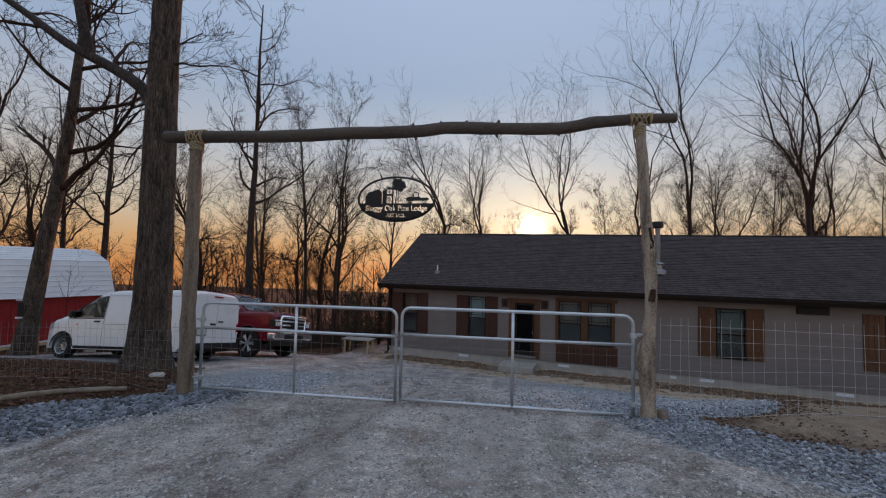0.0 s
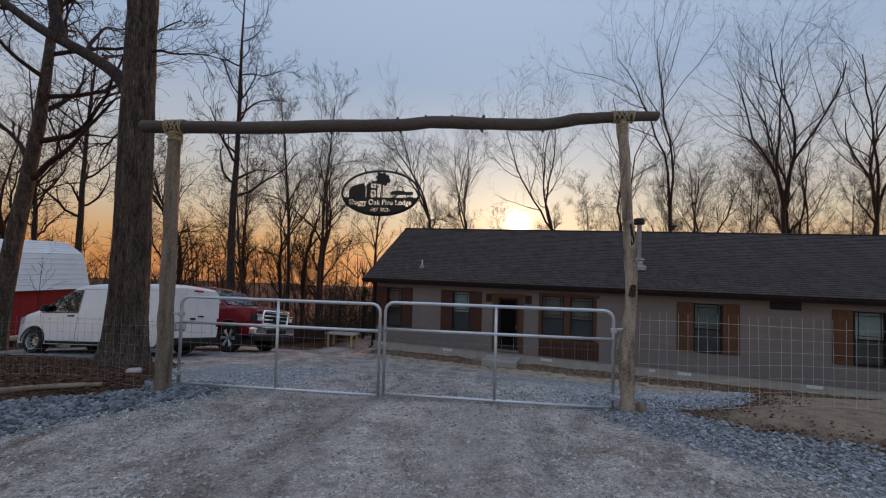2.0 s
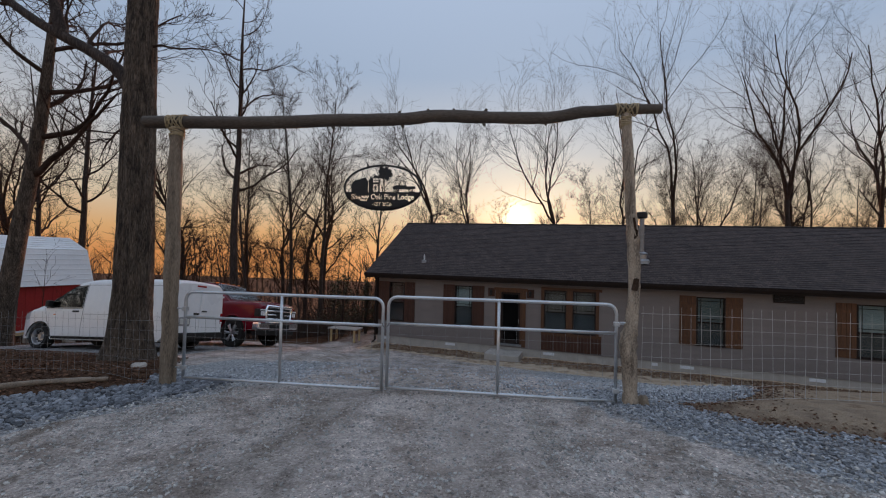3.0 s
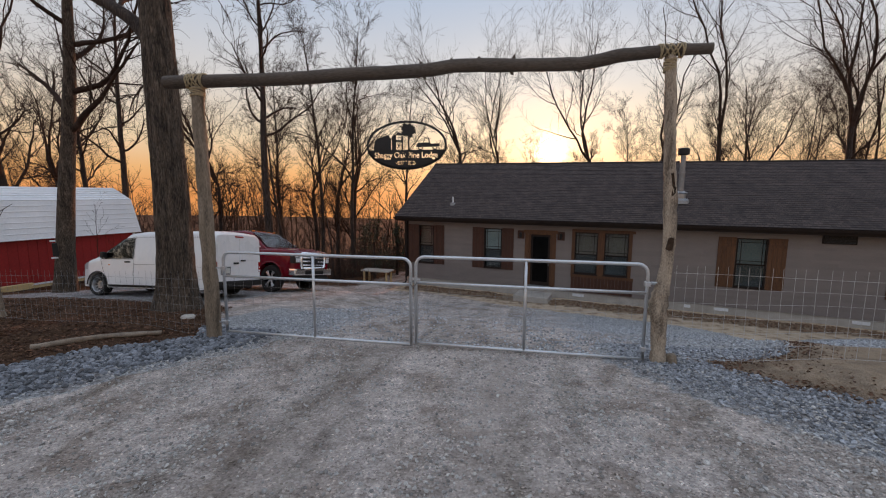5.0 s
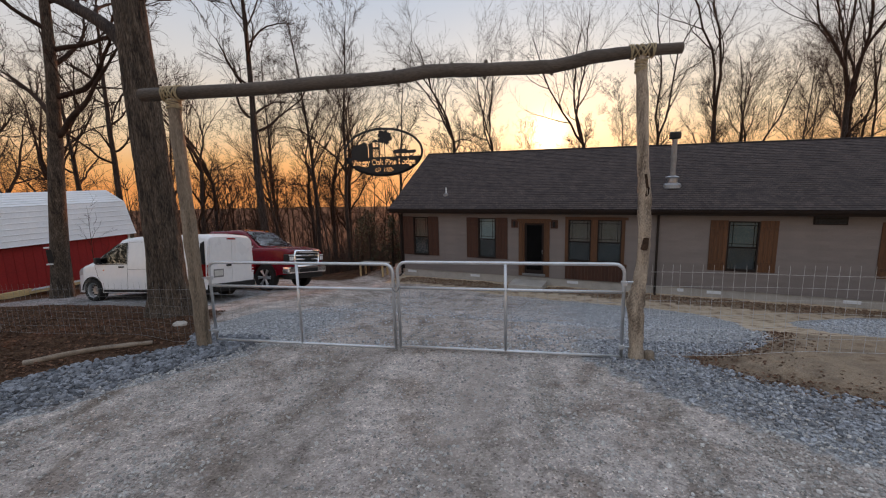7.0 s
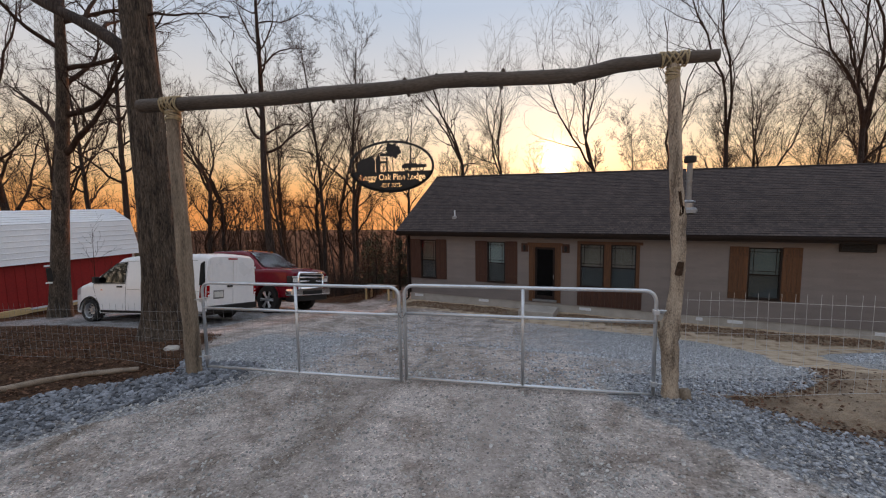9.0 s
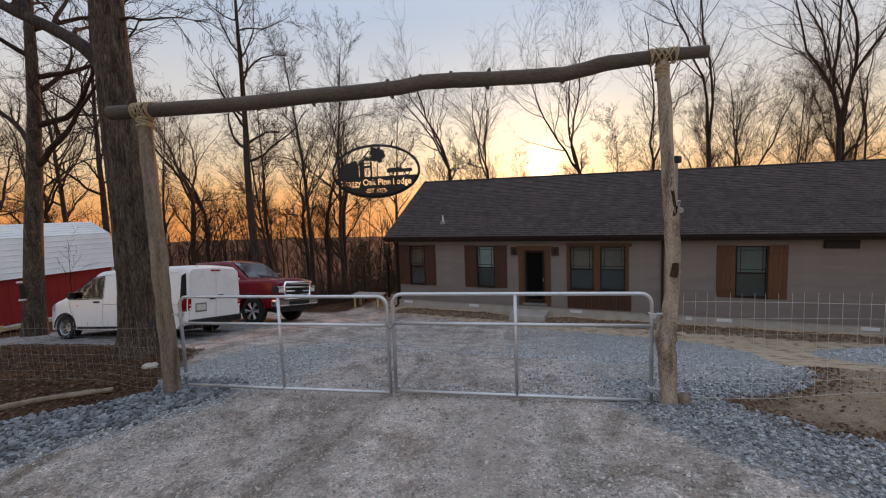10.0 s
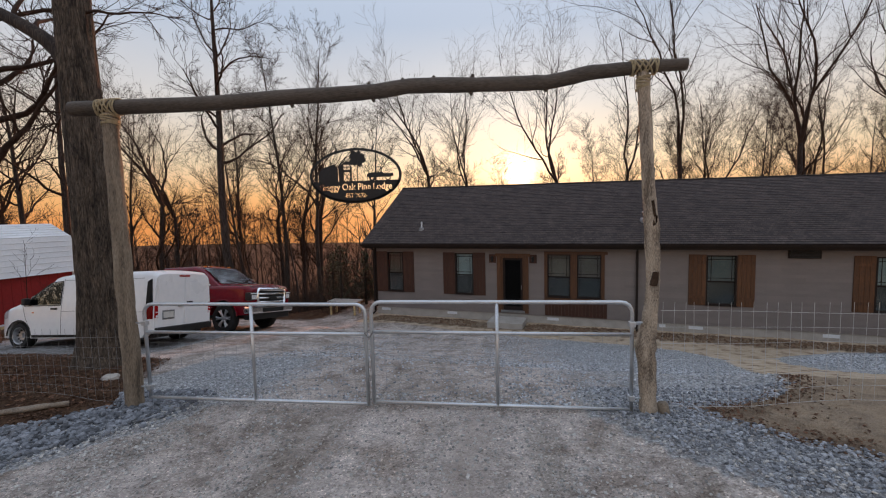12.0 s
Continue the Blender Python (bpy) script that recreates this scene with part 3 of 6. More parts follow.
def tracks(x, y):
    """How far the drive is worn by wheels."""
    if y > 9 or y < -30:
        return 0.0
    mid = 0.35 - 0.05 * y if y < 0 else 0.35 - 0.3 * y
    return max(math.exp(-(((x - mid - o) / 0.42) ** 2)) for o in (-0.85, 0.85)) * (1.0 if y < 1 else 0.7)


def grid_line(lo, hi, fine_lo, fine_hi, step):
    fine = list(np.arange(fine_lo, fine_hi + 1e-6, step))
    out, x, d = [], fine_hi, step
    while x < hi:
        d *= 1.13
        x += d
        out.append(min(x, hi))
    low, x, d = [], fine_lo, step
    while x > lo:
        d *= 1.13
        x -= d
        low.append(max(x, lo))
    return low[::-1] + fine + out


def build_ground():
    xs, ys = grid_line(-2600, 2600, -9, 14, 0.14), grid_line(-400, 3000, -6, 16, 0.14)
    verts, cols = [], []
    for y in ys:
        for x in xs:
            verts.append((x, y, ground_z(x, y)))
            cols.append((*cover(x, y), tracks(x, y)) if abs(x) < 60 and -60 < y < 80 else ((1.0, 0, 0, 0.0) if y > 0 else (0, 0, 0, 0.0)))
    w = len(xs)
    faces = [(j * w + i, j * w + i + 1, (j + 1) * w + i + 1, (j + 1) * w + i) for j in range(len(ys) - 1) for i in range(w - 1)]
    me = bpy.data.meshes.new("ground")
    me.from_pydata(verts, [], faces)
    a = me.color_attributes.new("cover", "FLOAT_COLOR", "POINT")
    a.data.foreach_set("color", np.array(cols, dtype=np.float32).ravel())
    for p in me.polygons:
        p.use_smooth = True
    me.materials.append(M["ground"])
    return tagged(new("ground", me), "grey gravel drive with leaf litter and bare brown earth", "ground", kind="structure")


build_ground()


# ---- house ----
S0, S1 = -4.5, 18.5
SILL_Z, EAVE_Z = -2.06, 0.98
OPENINGS = [(-3.81, -2.96, -1.25, 0.66), (-0.30, 0.57, -1.25, 0.64), (1.84, 2.90, -1.98, 0.50), (3.87, 4.82, -1.20, 0.62),
            (5.08, 6.03, -1.20, 0.62), (9.75, 10.73, -1.24, 0.64), (14.69, 15.62, -1.24, 0.64)]


def ridge_z(s):
    """The ridge height, sloped along the long roof to fit the camera's view."""
    return 4.03 - 0.0165 * (s + 5)


def build_house():
    house = thing("house", "long single-storey lodge with taupe lap siding and a dark shingle roof", "house", HOUSE)

    # front wall: lapped boards, cut at the openings, on a backing with the openings through it
    wall = thing("wall", "", "")
    wall.parent = house
    for key in ("label", "category"):
        if key in wall:
            del wall[key]
    bm = bmesh.new()
    cuts = sorted({S0, S1, *(v for o in OPENINGS for v in o[:2])})
    for a, b in zip(cuts, cuts[1:]):
        mid = (a + b) / 2
        gaps = sorted((o[2], o[3]) for o in OPENINGS if o[0] < mid < o[1])
        z = SILL_Z
        for lo, hi in gaps + [(EAVE_Z, EAVE_Z)]:
            if lo > z:
                box(bm, a, b, 0.02, 0.16, z, lo)
            z = hi
    part("sheathing", bm, M["siding"], wall)
    rows = 27
    step = (EAVE_Z - SILL_Z) / rows
    shared = {}
    for r in range(rows):
        z0 = SILL_Z + r * step
        z1 = z0 + step
        spans, a = [], S0
        for o in sorted(OPENINGS):
            if o[2] < z1 - 0.01 and o[3] > z0 + 0.01:
                spans.append((a, o[0]))
                a = o[1]
        spans.append((a, S1))
        for a, b in spans:
            # long runs are butted now and then
            joins = [a]
            x = a + 3.66 - (r * 1.3) % 3.2
            while x < b - 0.5:
                if x > a + 0.5:
                    joins.append(x)
                x += 3.66
            joins.append(b)
            for p, q in zip(joins, joins[1:]):
                key = round(q - p - 0.003, 3)
                if key not in shared:
                    bm = bmesh.new()
                    pr = [(0.0, 0.0), (-0.026, 0.0), (-0.004, step + 0.012), (0.0, step + 0.012)]
                    ra = [bm.verts.new((0, y, z)) for y, z in pr]
                    rb = [bm.verts.new((key, y, z)) for y, z in pr]
                    for i in range(4):
                        bm.faces.new((ra[i], ra[(i + 1) % 4], rb[(i + 1) % 4], rb[i]))
                    bm.faces.new(ra[::-1])
                    bm.faces.new(rb)
                    shared[key] = link_mesh("siding_board", bm, M["siding"])
                ob = new("siding_board", shared[key])
                ob.parent = wall
                ob.location = (p, 0.018, z0)
    # other walls
    part("side_wall", a_box(S0, S0 + 0.15, 0.16, 8.6, SILL_Z, EAVE_Z), M["siding"], house)
    part("side_wall", a_box(S1 - 0.15, S1, 0.16, 8.6, SILL_Z, EAVE_Z), M["siding"], house)
    part("back_wall", a_box(S0, S1, 8.6, 8.75, SILL_Z, EAVE_Z), M["siding"], house)
    for s in (S0, S1 - 0.15):
        bm = bmesh.new()
        tri = [(0.02, EAVE_Z), (4.4, ridge_z(s) - 0.2), (8.75, EAVE_Z)]
        a, b = [bm.verts.new((s, y, z)) for y, z in tri], [bm.verts.new((s + 0.15, y, z)) for y, z in tri]
        bm.faces.new(a), bm.faces.new(b[::-1])
        for i in range(3):
            bm.faces.new((a[i], a[(i + 1) % 3], b[(i + 1) % 3], b[i]))
        part("gable", bm, M["siding"], house)
    part("floor_slab", a_box(S0, S1, 0.16, 8.6, SILL_Z - 0.02, SILL_Z + 0.1), M["room_dark"], house)
    part("interior_wall", a_box(S0 + 0.15, S1 - 0.15, 3.6, 3.7, SILL_Z + 0.1, EAVE_Z - 0.1), M["room_dark"], house)
    part("ceiling_board", a_box(S0 + 0.15, S1 - 0.15, 0.16, 8.6, EAVE_Z - 0.1, EAVE_Z - 0.02), M["room_dark"], house)
    found = part("foundation", a_box(S0 + 0.04, S1 - 0.04, 0.03, 8.7, -2.75, SILL_Z), M["concrete"], house, "pale concrete foundation strip")
    for s in (-3.99, -0.5, 4.1, 8.3, 9.45, 13.6):
        w = 0.11 if s == 8.3 else 0.24
        v = part("foundation_vent", a_box(s - w, s + w, 0.005, 0.05, -2.24, -2.12, 0.006), M["white_metal"], found, "white foundation vent")
        del v
    # corner boards
    part("corner_board", a_box(S0 - 0.02, S0 + 0.09, -0.03, 0.02, SILL_Z, EAVE_Z), M["trim_dark"], house)
    for s in (S0 - 0.02, 7.36):
        bm = bmesh.new()
        box(bm, s - 0.045, s + 0.045, -0.13, -0.06, -2.3, 0.78, 0.012)
        tube(bm, [(s, -0.095, 0.76), (s, -0.2, 0.86), (s, -0.38, 0.93)], 0.04, 6)
        tube(bm, [(s, -0.095, -2.28), (s, -0.2, -2.34), (s, -0.4, -2.36)], 0.045, 6)
        part("downspout", bm, M["trim_dark"], house, "dark brown downspout")

    # roof: two slopes of lapped courses, ridge cap, fascia and gutter
    roof = thing("roof", "", "")
    roof.parent = house
    for key in ("label", "category"):
        if key in roof:
            del roof[key]
    ra, rb, over = S0 - 0.48, S1 + 0.48, 0.45
    for side in (0, 1):
        bm = bmesh.new()
        uv = bm.loops.layers.uv.new("UVMap")
        y_e, y_r = (-over, 4.4) if side == 0 else (8.75 + over, 4.4)
        z_e = EAVE_Z + 0.12
        n = 38 if side == 0 else 12
        def slope(x, f, lift):
            """A point of the slope at x, a share f of the way up, lifted off it."""
            rise = Vector((0, y_r - y_e, ridge_z(x) - z_e))
            nm = Vector((0, -rise.z, rise.y)).normalized()
            nm = -nm if nm.z < 0 else nm
            return Vector((x, y_e, z_e)) + rise * f + nm * lift

        L = math.hypot(y_r - y_e, 2.9)
        for i in range(n):
            a, b = i / n, min((i + 1) / n + 0.02 / L, 1.0)
            segs = 96 if side == 0 else 24
            for k in range(segs):
                x0, x1 = ra + (rb - ra) * k / segs, ra + (rb - ra) * (k + 1) / segs
                w0, w1 = (0.006 * noise.noise(Vector((x * 1.7, i * 0.9, 2))) for x in (x0, x1))
                q = [slope(x0, a, 0.016 + w0), slope(x1, a, 0.016 + w1), slope(x1, b, 0.002 + w1), slope(x0, b, 0.002 + w0)]
                f = bm.faces.new([bm.verts.new(p) for p in q])
                for lp, (uu, vv) in zip(f.loops, ((x0, a), (x1, a), (x1, b), (x0, b))):
                    lp[uv].uv = (uu + i * 0.117, vv * L)
                # butt edge of the course
                e = [bm.verts.new(p) for p in (q[0], q[1], slope(x1, a, 0.0), slope(x0, a, 0.0))]
                f = bm.faces.new(e)
                for lp in f.loops:
                    lp[uv].uv = (x0, a * L)
        ob = part("shingle_layer", bm, M["shingles"], roof, "dark charcoal asphalt shingles")
        ob["kind"] = "stuff"
        bm = bmesh.new()
        for x in (ra, rb):
            for f, lift in ((0, -0.002), (1, -0.002), (1, -0.14), (0, -0.14)):
                bm.verts.new(slope(x, f, lift))
        bm.verts.ensure_lookup_table()
        v = bm.verts
        for f in ((0, 1, 2, 3), (7, 6, 5, 4), (0, 4, 5, 1), (1, 5, 6, 2), (2, 6, 7, 3), (3, 7, 4, 0)):
            bm.faces.new([v[i] for i in f])
        part("deck", bm, M["trim_dark"], roof)
    bm = bmesh.new()
    tube(bm, [(ra, 4.4, ridge_z(ra) - 0.03), (rb, 4.4, ridge_z(rb) - 0.03)], 0.075, 8)
    part("ridge_cap", bm, M["shingles"], roof)
    part("fascia", a_box(ra + 0.02, rb - 0.02, -over + 0.012, -over + 0.04, EAVE_Z - 0.1, EAVE_Z + 0.11), M["trim_dark"], roof, "dark brown fascia")
    part("soffit", a_box(ra + 0.04, rb - 0.04, -over + 0.04, 0.02, EAVE_Z - 0.07, EAVE_Z - 0.045), M["trim_dark"], roof)
    bm = bmesh.new()
    prof = [(-over - 0.002, 0.10), (-over - 0.002, 0.0), (-over - 0.07, -0.01), (-over - 0.11, 0.05), (-over - 0.12, 0.10), (-over - 0.105, 0.10), (-over - 0.06, 0.01)]
    a = [bm.verts.new((ra - 0.02, y, EAVE_Z + z)) for y, z in prof]
    b = [bm.verts.new((rb + 0.02, y, EAVE_Z + z)) for y, z in prof]
    for i in range(len(prof) - 1):
        bm.faces.new((a[i], a[i + 1], b[i + 1], b[i]))
    part("gutter", bm, M["trim_dark"], roof, "dark brown eave gutter")

    # windows: frame, two sashes, panes, grille bars, blind, shutters
    def window(s0, s1, z0, z1, shutter=None, blind=True, trim="trim_dark"):
        win = thing("window", "", "")
        for key in ("label", "category"):
            if key in win:
                del win[key]
        win.parent = house
        t = 0.045
        bm = bmesh.new()
        for a, b, c, d in ((s0, s0 + t, z0, z1), (s1 - t, s1, z0, z1), (s0 + t, s1 - t, z0, z0 + t), (s0 + t, s1 - t, z1 - t, z1)):
            box(bm, a, b, -0.025, 0.12, c, d)
        part("window_frame", bm, M["trim_dark"], win, "dark brown window frame")
        zm = z0 + (z1 - z0) * 0.47
        part("meeting_rail", a_box(s0 + t, s1 - t, 0.0, 0.06, zm - 0.025, zm + 0.025), M["trim_dark"], win)
        part("window_sill", a_box(s0 - 0.03, s1 + 0.03, -0.05, 0.02, z0 - 0.035, z0), M["trim_dark"], win)
        for c, d, y in ((z0 + t, zm - 0.025, 0.045), (zm + 0.025, z1 - t, 0.02)):
            p = part("pane", a_box(s0 + t, s1 - t, y, y + 0.005, c, d), M["pane"], win)
            p.visible_shadow = False
        # prairie grille in the upper sash
        for a, b, c, d in ((s0 + t + 0.1, s0 + t + 0.122, zm + 0.025, z1 - t), (s1 - t - 0.122, s1 - t - 0.1, zm + 0.025, z1 - t),
                           (s0 + t, s1 - t, z1 - t - 0.122, z1 - t - 0.1), (s0 + t, s1 - t, zm + 0.125, zm + 0.147)):
            part("grille_bar", a_box(a, b, 0.008, 0.017, c, d), M["trim_dark"], win)
        if blind:
            bm = bmesh.new()
            k = int((z1 - zm) / 0.05)
            for i in range(k):
                z = z1 - t - 0.05 * (i + 0.5)
                box(bm, s0 + t + 0.02, s1 - t - 0.02, 0.085, 0.092, z - 0.024, z + 0.023)
            part("blind", bm, M["blind" if blind is True else blind], win, "pale closed blind behind the upper sash, tan where it stands in for reflections")
        # grey panel added in place of the lower sash's insect screen
        part("curtain", a_box(s0 + t + 0.01, s1 - t - 0.01, 0.10, 0.106, z0 + t, zm - 0.02), M["screen"], win, "dull grey panel standing in for the insect screen of the lower sash")
        if shutter:
            for a, b in ((s0 - 0.59, s0 - 0.01), (s1 + 0.01, s1 + 0.57)):
                sh = part("shutter", a_box(a, b, -0.012, 0.0, z0 - 0.03, z1 + 0.03), M[shutter], win, "stained board shutter")
                wd = (b - a) / 4
                for i in range(4):
                    part("board", a_box(a + i * wd + 0.004, a + (i + 1) * wd - 0.004, -0.034, -0.012, z0 - 0.03, z1 + 0.03, 0.004), M[shutter], sh)
                for z in (z0 + 0.22, z1 - 0.32):
                    part("batten", a_box(a + 0.02, b - 0.02, -0.054, -0.034, z, z + 0.1, 0.004), M[shutter], sh)
        return win

    # tan blinds are added in place of reflections in the glass
    window(*OPENINGS[0], shutter="mahogany", blind="reflect_tan")
    window(*OPENINGS[1], shutter="mahogany")
    window(*OPENINGS[3], blind="reflect_tan")
    window(*OPENINGS[4], blind="reflect_tan")
    window(*OPENINGS[5], shutter="cedar", blind="blind_dim")
    window(*OPENINGS[6], shutter="cedar")

    # cedar surround of the paired windows and the boarded panel below
    sur = part("window_surround", a_box(3.74, 6.27, -0.035, 0.0, 0.62, 0.74, 0.006), M["cedar"], house, "stained cedar board surround")
    for a, b, c, d in ((3.74, 3.87, -1.24, 0.62), (4.82, 5.08, -1.24, 0.62), (6.03, 6.16, -1.24, 0.62), (3.74, 6.27, -1.36, -1.24)):
        part("board", a_box(a, b, -0.035, 0.0, c, d, 0.006), M["cedar"], sur)
    for i in range(18):
        a = 3.76 + i * 0.139
        part("board", a_box(a + 0.003, a + 0.136, -0.03, 0.0, -2.02, -1.36, 0.004), M["mahogany"], sur)

    # entrance
    door = part("door", a_box(1.93, 2.81, 0.05, 0.10, -1.9, 0.44, 0.006), M["trim_dark"], house, "dark red-brown front door behind a glazed storm panel")
    pane = part("pane", a_box(2.03, 2.71, 0.035, 0.043, -1.72, 0.34), M["car_glass"], door)
    pane.visible_shadow = False
    part("handle", a_tube([(2.75, 0.02, -0.95), (2.75, -0.01, -0.93), (2.75, -0.01, -0.8), (2.75, 0.02, -0.78)], 0.012, 6), M["galv"], door)
    part("kick_plate", a_box(1.95, 2.79, 0.04, 0.049, -1.88, -1.74), M["trim_dark"], door)
    fr = part("door_frame", a_box(1.84, 2.90, -0.02, 0.16, 0.44, 0.5), M["cedar"], house, "stained cedar door surround")
    for a, b, c, d in ((1.67, 1.84, -2.0, 0.5), (2.90, 3.07, -2.0, 0.5), (1.60, 3.14, 0.5, 0.64)):
        part("board", a_box(a, b, -0.04, 0.0, c, d, 0.006), M["cedar"], fr)
    for a, b in ((1.84, 1.93), (2.81, 2.90)):
        part("jamb", a_box(a, b, 0.0, 0.15, -1.98, 0.44), M["cedar"], fr)
    part("threshold", a_box(1.84, 2.90, -0.06, 0.16, -1.98, -1.9, 0.01), M["galv"], fr)
    for s in (1.48, 3.27):
        sc = part("wall_lantern", a_box(s - 0.16, s + 0.16, -0.03, 0.0, 0.22, 0.6, 0.01), M["mahogany"], house, "dark wall lantern on a wooden block")
        bm = bmesh.new()
        tube(bm, [(s, -0.11, 0.28), (s, -0.11, 0.48), (s, -0.11, 0.53)], [0.055, 0.07, 0.02], 6)
        part("lamp_body", bm, M["plastic_black"], sc)
        part("bracket", a_tube([(s, -0.03, 0.5), (s, -0.08, 0.54), (s, -0.11, 0.53)], 0.012, 6), M["plastic_black"], sc)
    # louvre box under the eave
    lb = part("eave_vent", a_box(12.25, 13.19, -0.06, 0.0, 0.56, 0.86, 0.01), M["trim_dark"], house, "dark rectangular wall vent under the eave")
    for i in range(5):
        z = 0.59 + i * 0.052
        part("slat", a_box(12.3, 13.14, -0.085, -0.06, z, z + 0.03), M["plastic_black"], lb)
    # roof pipes
    def on_roof(s, d):
        return EAVE_Z + 0.12 + (d + over) * (ridge_z(s) - EAVE_Z - 0.12) / (4.4 + over)
    d, s = 0.62, -2.2
    z = on_roof(s, d)
    pipe = part("vent_pipe", a_tube([(s, d, z - 0.1), (s, d, z + 0.36)], 0.036, 10), M["white_metal"], house, "white plastic vent pipe")
    part("boot", a_tube([(s, d - 0.02, z - 0.1), (s, d - 0.02, z + 0.03), (s, d, z + 0.09)], [0.15, 0.13, 0.045], 10), M["galv"], pipe)
    d = 1.15
    z = on_roof(7.86, d)
    flue = part("flue_pipe", a_tube([(7.86, d, z - 0.1), (7.86, d, z + 1.95)], 0.105, 14), M["galv"], house, "tall galvanised stove flue")
    part("flashing", a_tube([(7.86, d, z - 0.12), (7.86, d, z + 0.02), (7.86, d, z + 0.10)], [0.36, 0.34, 0.27], 12), M["galv"], flue)
    part("storm_collar", a_tube([(7.86, d, z + 0.10), (7.86, d, z + 0.28), (7.86, d, z + 0.34), (7.86, d, z + 0.40)], [0.20, 0.21, 0.27, 0.13], 14), M["alloy"], flue)
    part("cap", a_tube([(7.86, d, z + 1.87), (7.86, d, z + 1.91), (7.86, d, z + 2.11), (7.86, d, z + 2.15)], [0.17, 0.23, 0.23, 0.20], 14), M["plastic_black"], flue, "black flue cap")
    part("band", a_tube([(7.86, d, z + 1.15), (7.86, d, z + 1.19)], 0.132, 14), M["galv"], flue)
    return house


build_house()
step_pad = part("entry_step", a_box(1.5, 3.0, -1.25, -0.1, -2.6, -2.16, 0.02), M["concrete"], None, "", HOUSE)
tagged(step_pad, "pale concrete entry step before the front door", "step")


# ---- gate and arch ----
def rail(bm, pts, r=0.022, n=8):
    tube(bm, pts, r, n)


def build_gate(x_hinge, x_latch, z_off, label):
    """One leaf: bent outer tube, two uprights, mid rail, wire infill, hinges."""
    g = thing("farm_gate", label, "gate", pose(0, 0, z_off), "gate leaves")
    s = 1 if x_latch > x_hinge else -1
    a, b = x_hinge, x_latch
    zb, zt, zm, r = 0.0, 1.27, 0.90, 0.12
    arc = lambda cx, sx: [(cx + sx * r * math.sin(t), 0, zt - r + r * math.cos(t)) for t in (radians(k) for k in (0, 22, 45, 67, 90))]
    right = arc(b - s * r, s)
    left = arc(a + s * r, -s)[::-1]
    frame_pts = [(a, 0, zb)] + left + right + [(b, 0, zb)]
    part("outer_tube", a_tube(frame_pts, 0.0225, 8), M["steel"], g, "galvanised steel tube", smooth=True)
    part("bottom_rail", a_tube([(a, 0, zb + 0.02), (b, 0, zb + 0.02)], 0.022, 8), M["steel"], g, smooth=True)
    part("mid_rail", a_tube([(a, 0, zm), (b, 0, zm)], 0.021, 8), M["steel"], g, smooth=True)
    m = (a + b) / 2
    part("upright", a_tube([(m, 0, zb + 0.02), (m, 0, zt)], 0.021, 8), M["steel"], g, smooth=True)
    bm = bmesh.new()
    k = int(abs(b - a) / 0.155)
    for i in range(1, k):
        x = a + (b - a) * i / k
        tube(bm, [(x, 0.012, zb + 0.03), (x, 0.012, zm)], 0.0017, 4, caps=False)
    for i in range(1, 6):
        z = zb + 0.03 + (zm - zb - 0.03) * i / 6
        tube(bm, [(a, 0.014, z), (b, 0.014, z)], 0.0017, 4, caps=False)
    part("wire_mesh", bm, M["wire"], g, "thin welded wire infill")
    for z in (0.16, 1.02):
        h = part("hinge", a_tube([(a - s * 0.13, 0, z), (a + s * 0.02, 0, z)], 0.011, 6), M["steel"], g)
        part("collar", a_box(a - 0.034, a + 0.034, -0.034, 0.034, z - 0.03, z + 0.03, 0.006), M["steel"], h)
    return g


build_gate(-3.02, -0.045, 0.055, "galvanised tube farm gate leaf with wire lower half, closed")
build_gate(3.06, 0.03, 0.085, "galvanised tube farm gate leaf hung from the crooked post, closed")
chain = part("gate_chain", a_tube(smooth_line([(-0.05, -0.03, 0.98), (0.0, -0.045, 0.93), (0.05, -0.03, 0.99), (0.01, 0.04, 1.0), (-0.05, -0.03, 0.985)], 5), 0.008, 6), M["galv"])
tagged(chain, "short steel chain looped round both gate leaves", "chain")


def knotty(seed, amount=0.1):
    """Swellings along a log, with flakes of bark on them."""
    def shape(i, a):
        c, d = math.cos(a), math.sin(a)
        return 1 + amount * noise.noise(Vector((c * 1.4, d * 1.4, i * 0.35 + seed * 9.1))) + amount * 0.5 * noise.noise(Vector((c * 4.5, d * 4.5, i * 0.8 + seed * 3.3)))
    return shape


def build_post(pts, radii, label, seed, n=14, wood="post_wood"):
    line = smooth_line(pts, 9)
    rr = np.interp(np.linspace(0, len(radii) - 1, len(line)), range(len(radii)), radii)
    ob = part("gate_post", a_tube(line, list(rr), n, wobble=knotty(seed, 0.2)), M[wood], None, "", None, True)
    return tagged(ob, label, "post", "arch posts")


GL, GR = ground_z(-3.26, 0), ground_z(3.25, 0)
build_post([(-3.265, 0, GL - 0.15), (-3.262, 0, 0.9), (-3.27, 0, 1.9), (-3.275, 0, 2.9), (-3.27, 0, 3.76)], [0.112, 0.104, 0.097, 0.092, 0.086],
           "straight peeled log gate post", 1, 22)
crooked = build_post([(3.25, 0, GR - 0.15), (3.235, 0, 0.45), (3.21, 0, 0.85), (3.243, 0, 1.1), (3.272, 0, 1.55), (3.258, 0, 2.1), (3.21, 0, 2.7), (3.185, 0, 3.2), (3.135, 0, 3.86)],
                     [0.096, 0.085, 0.106, 0.084, 0.070, 0.076, 0.067, 0.067, 0.060], "crooked peeled log gate post with knots", 2, 26, "post_pale")
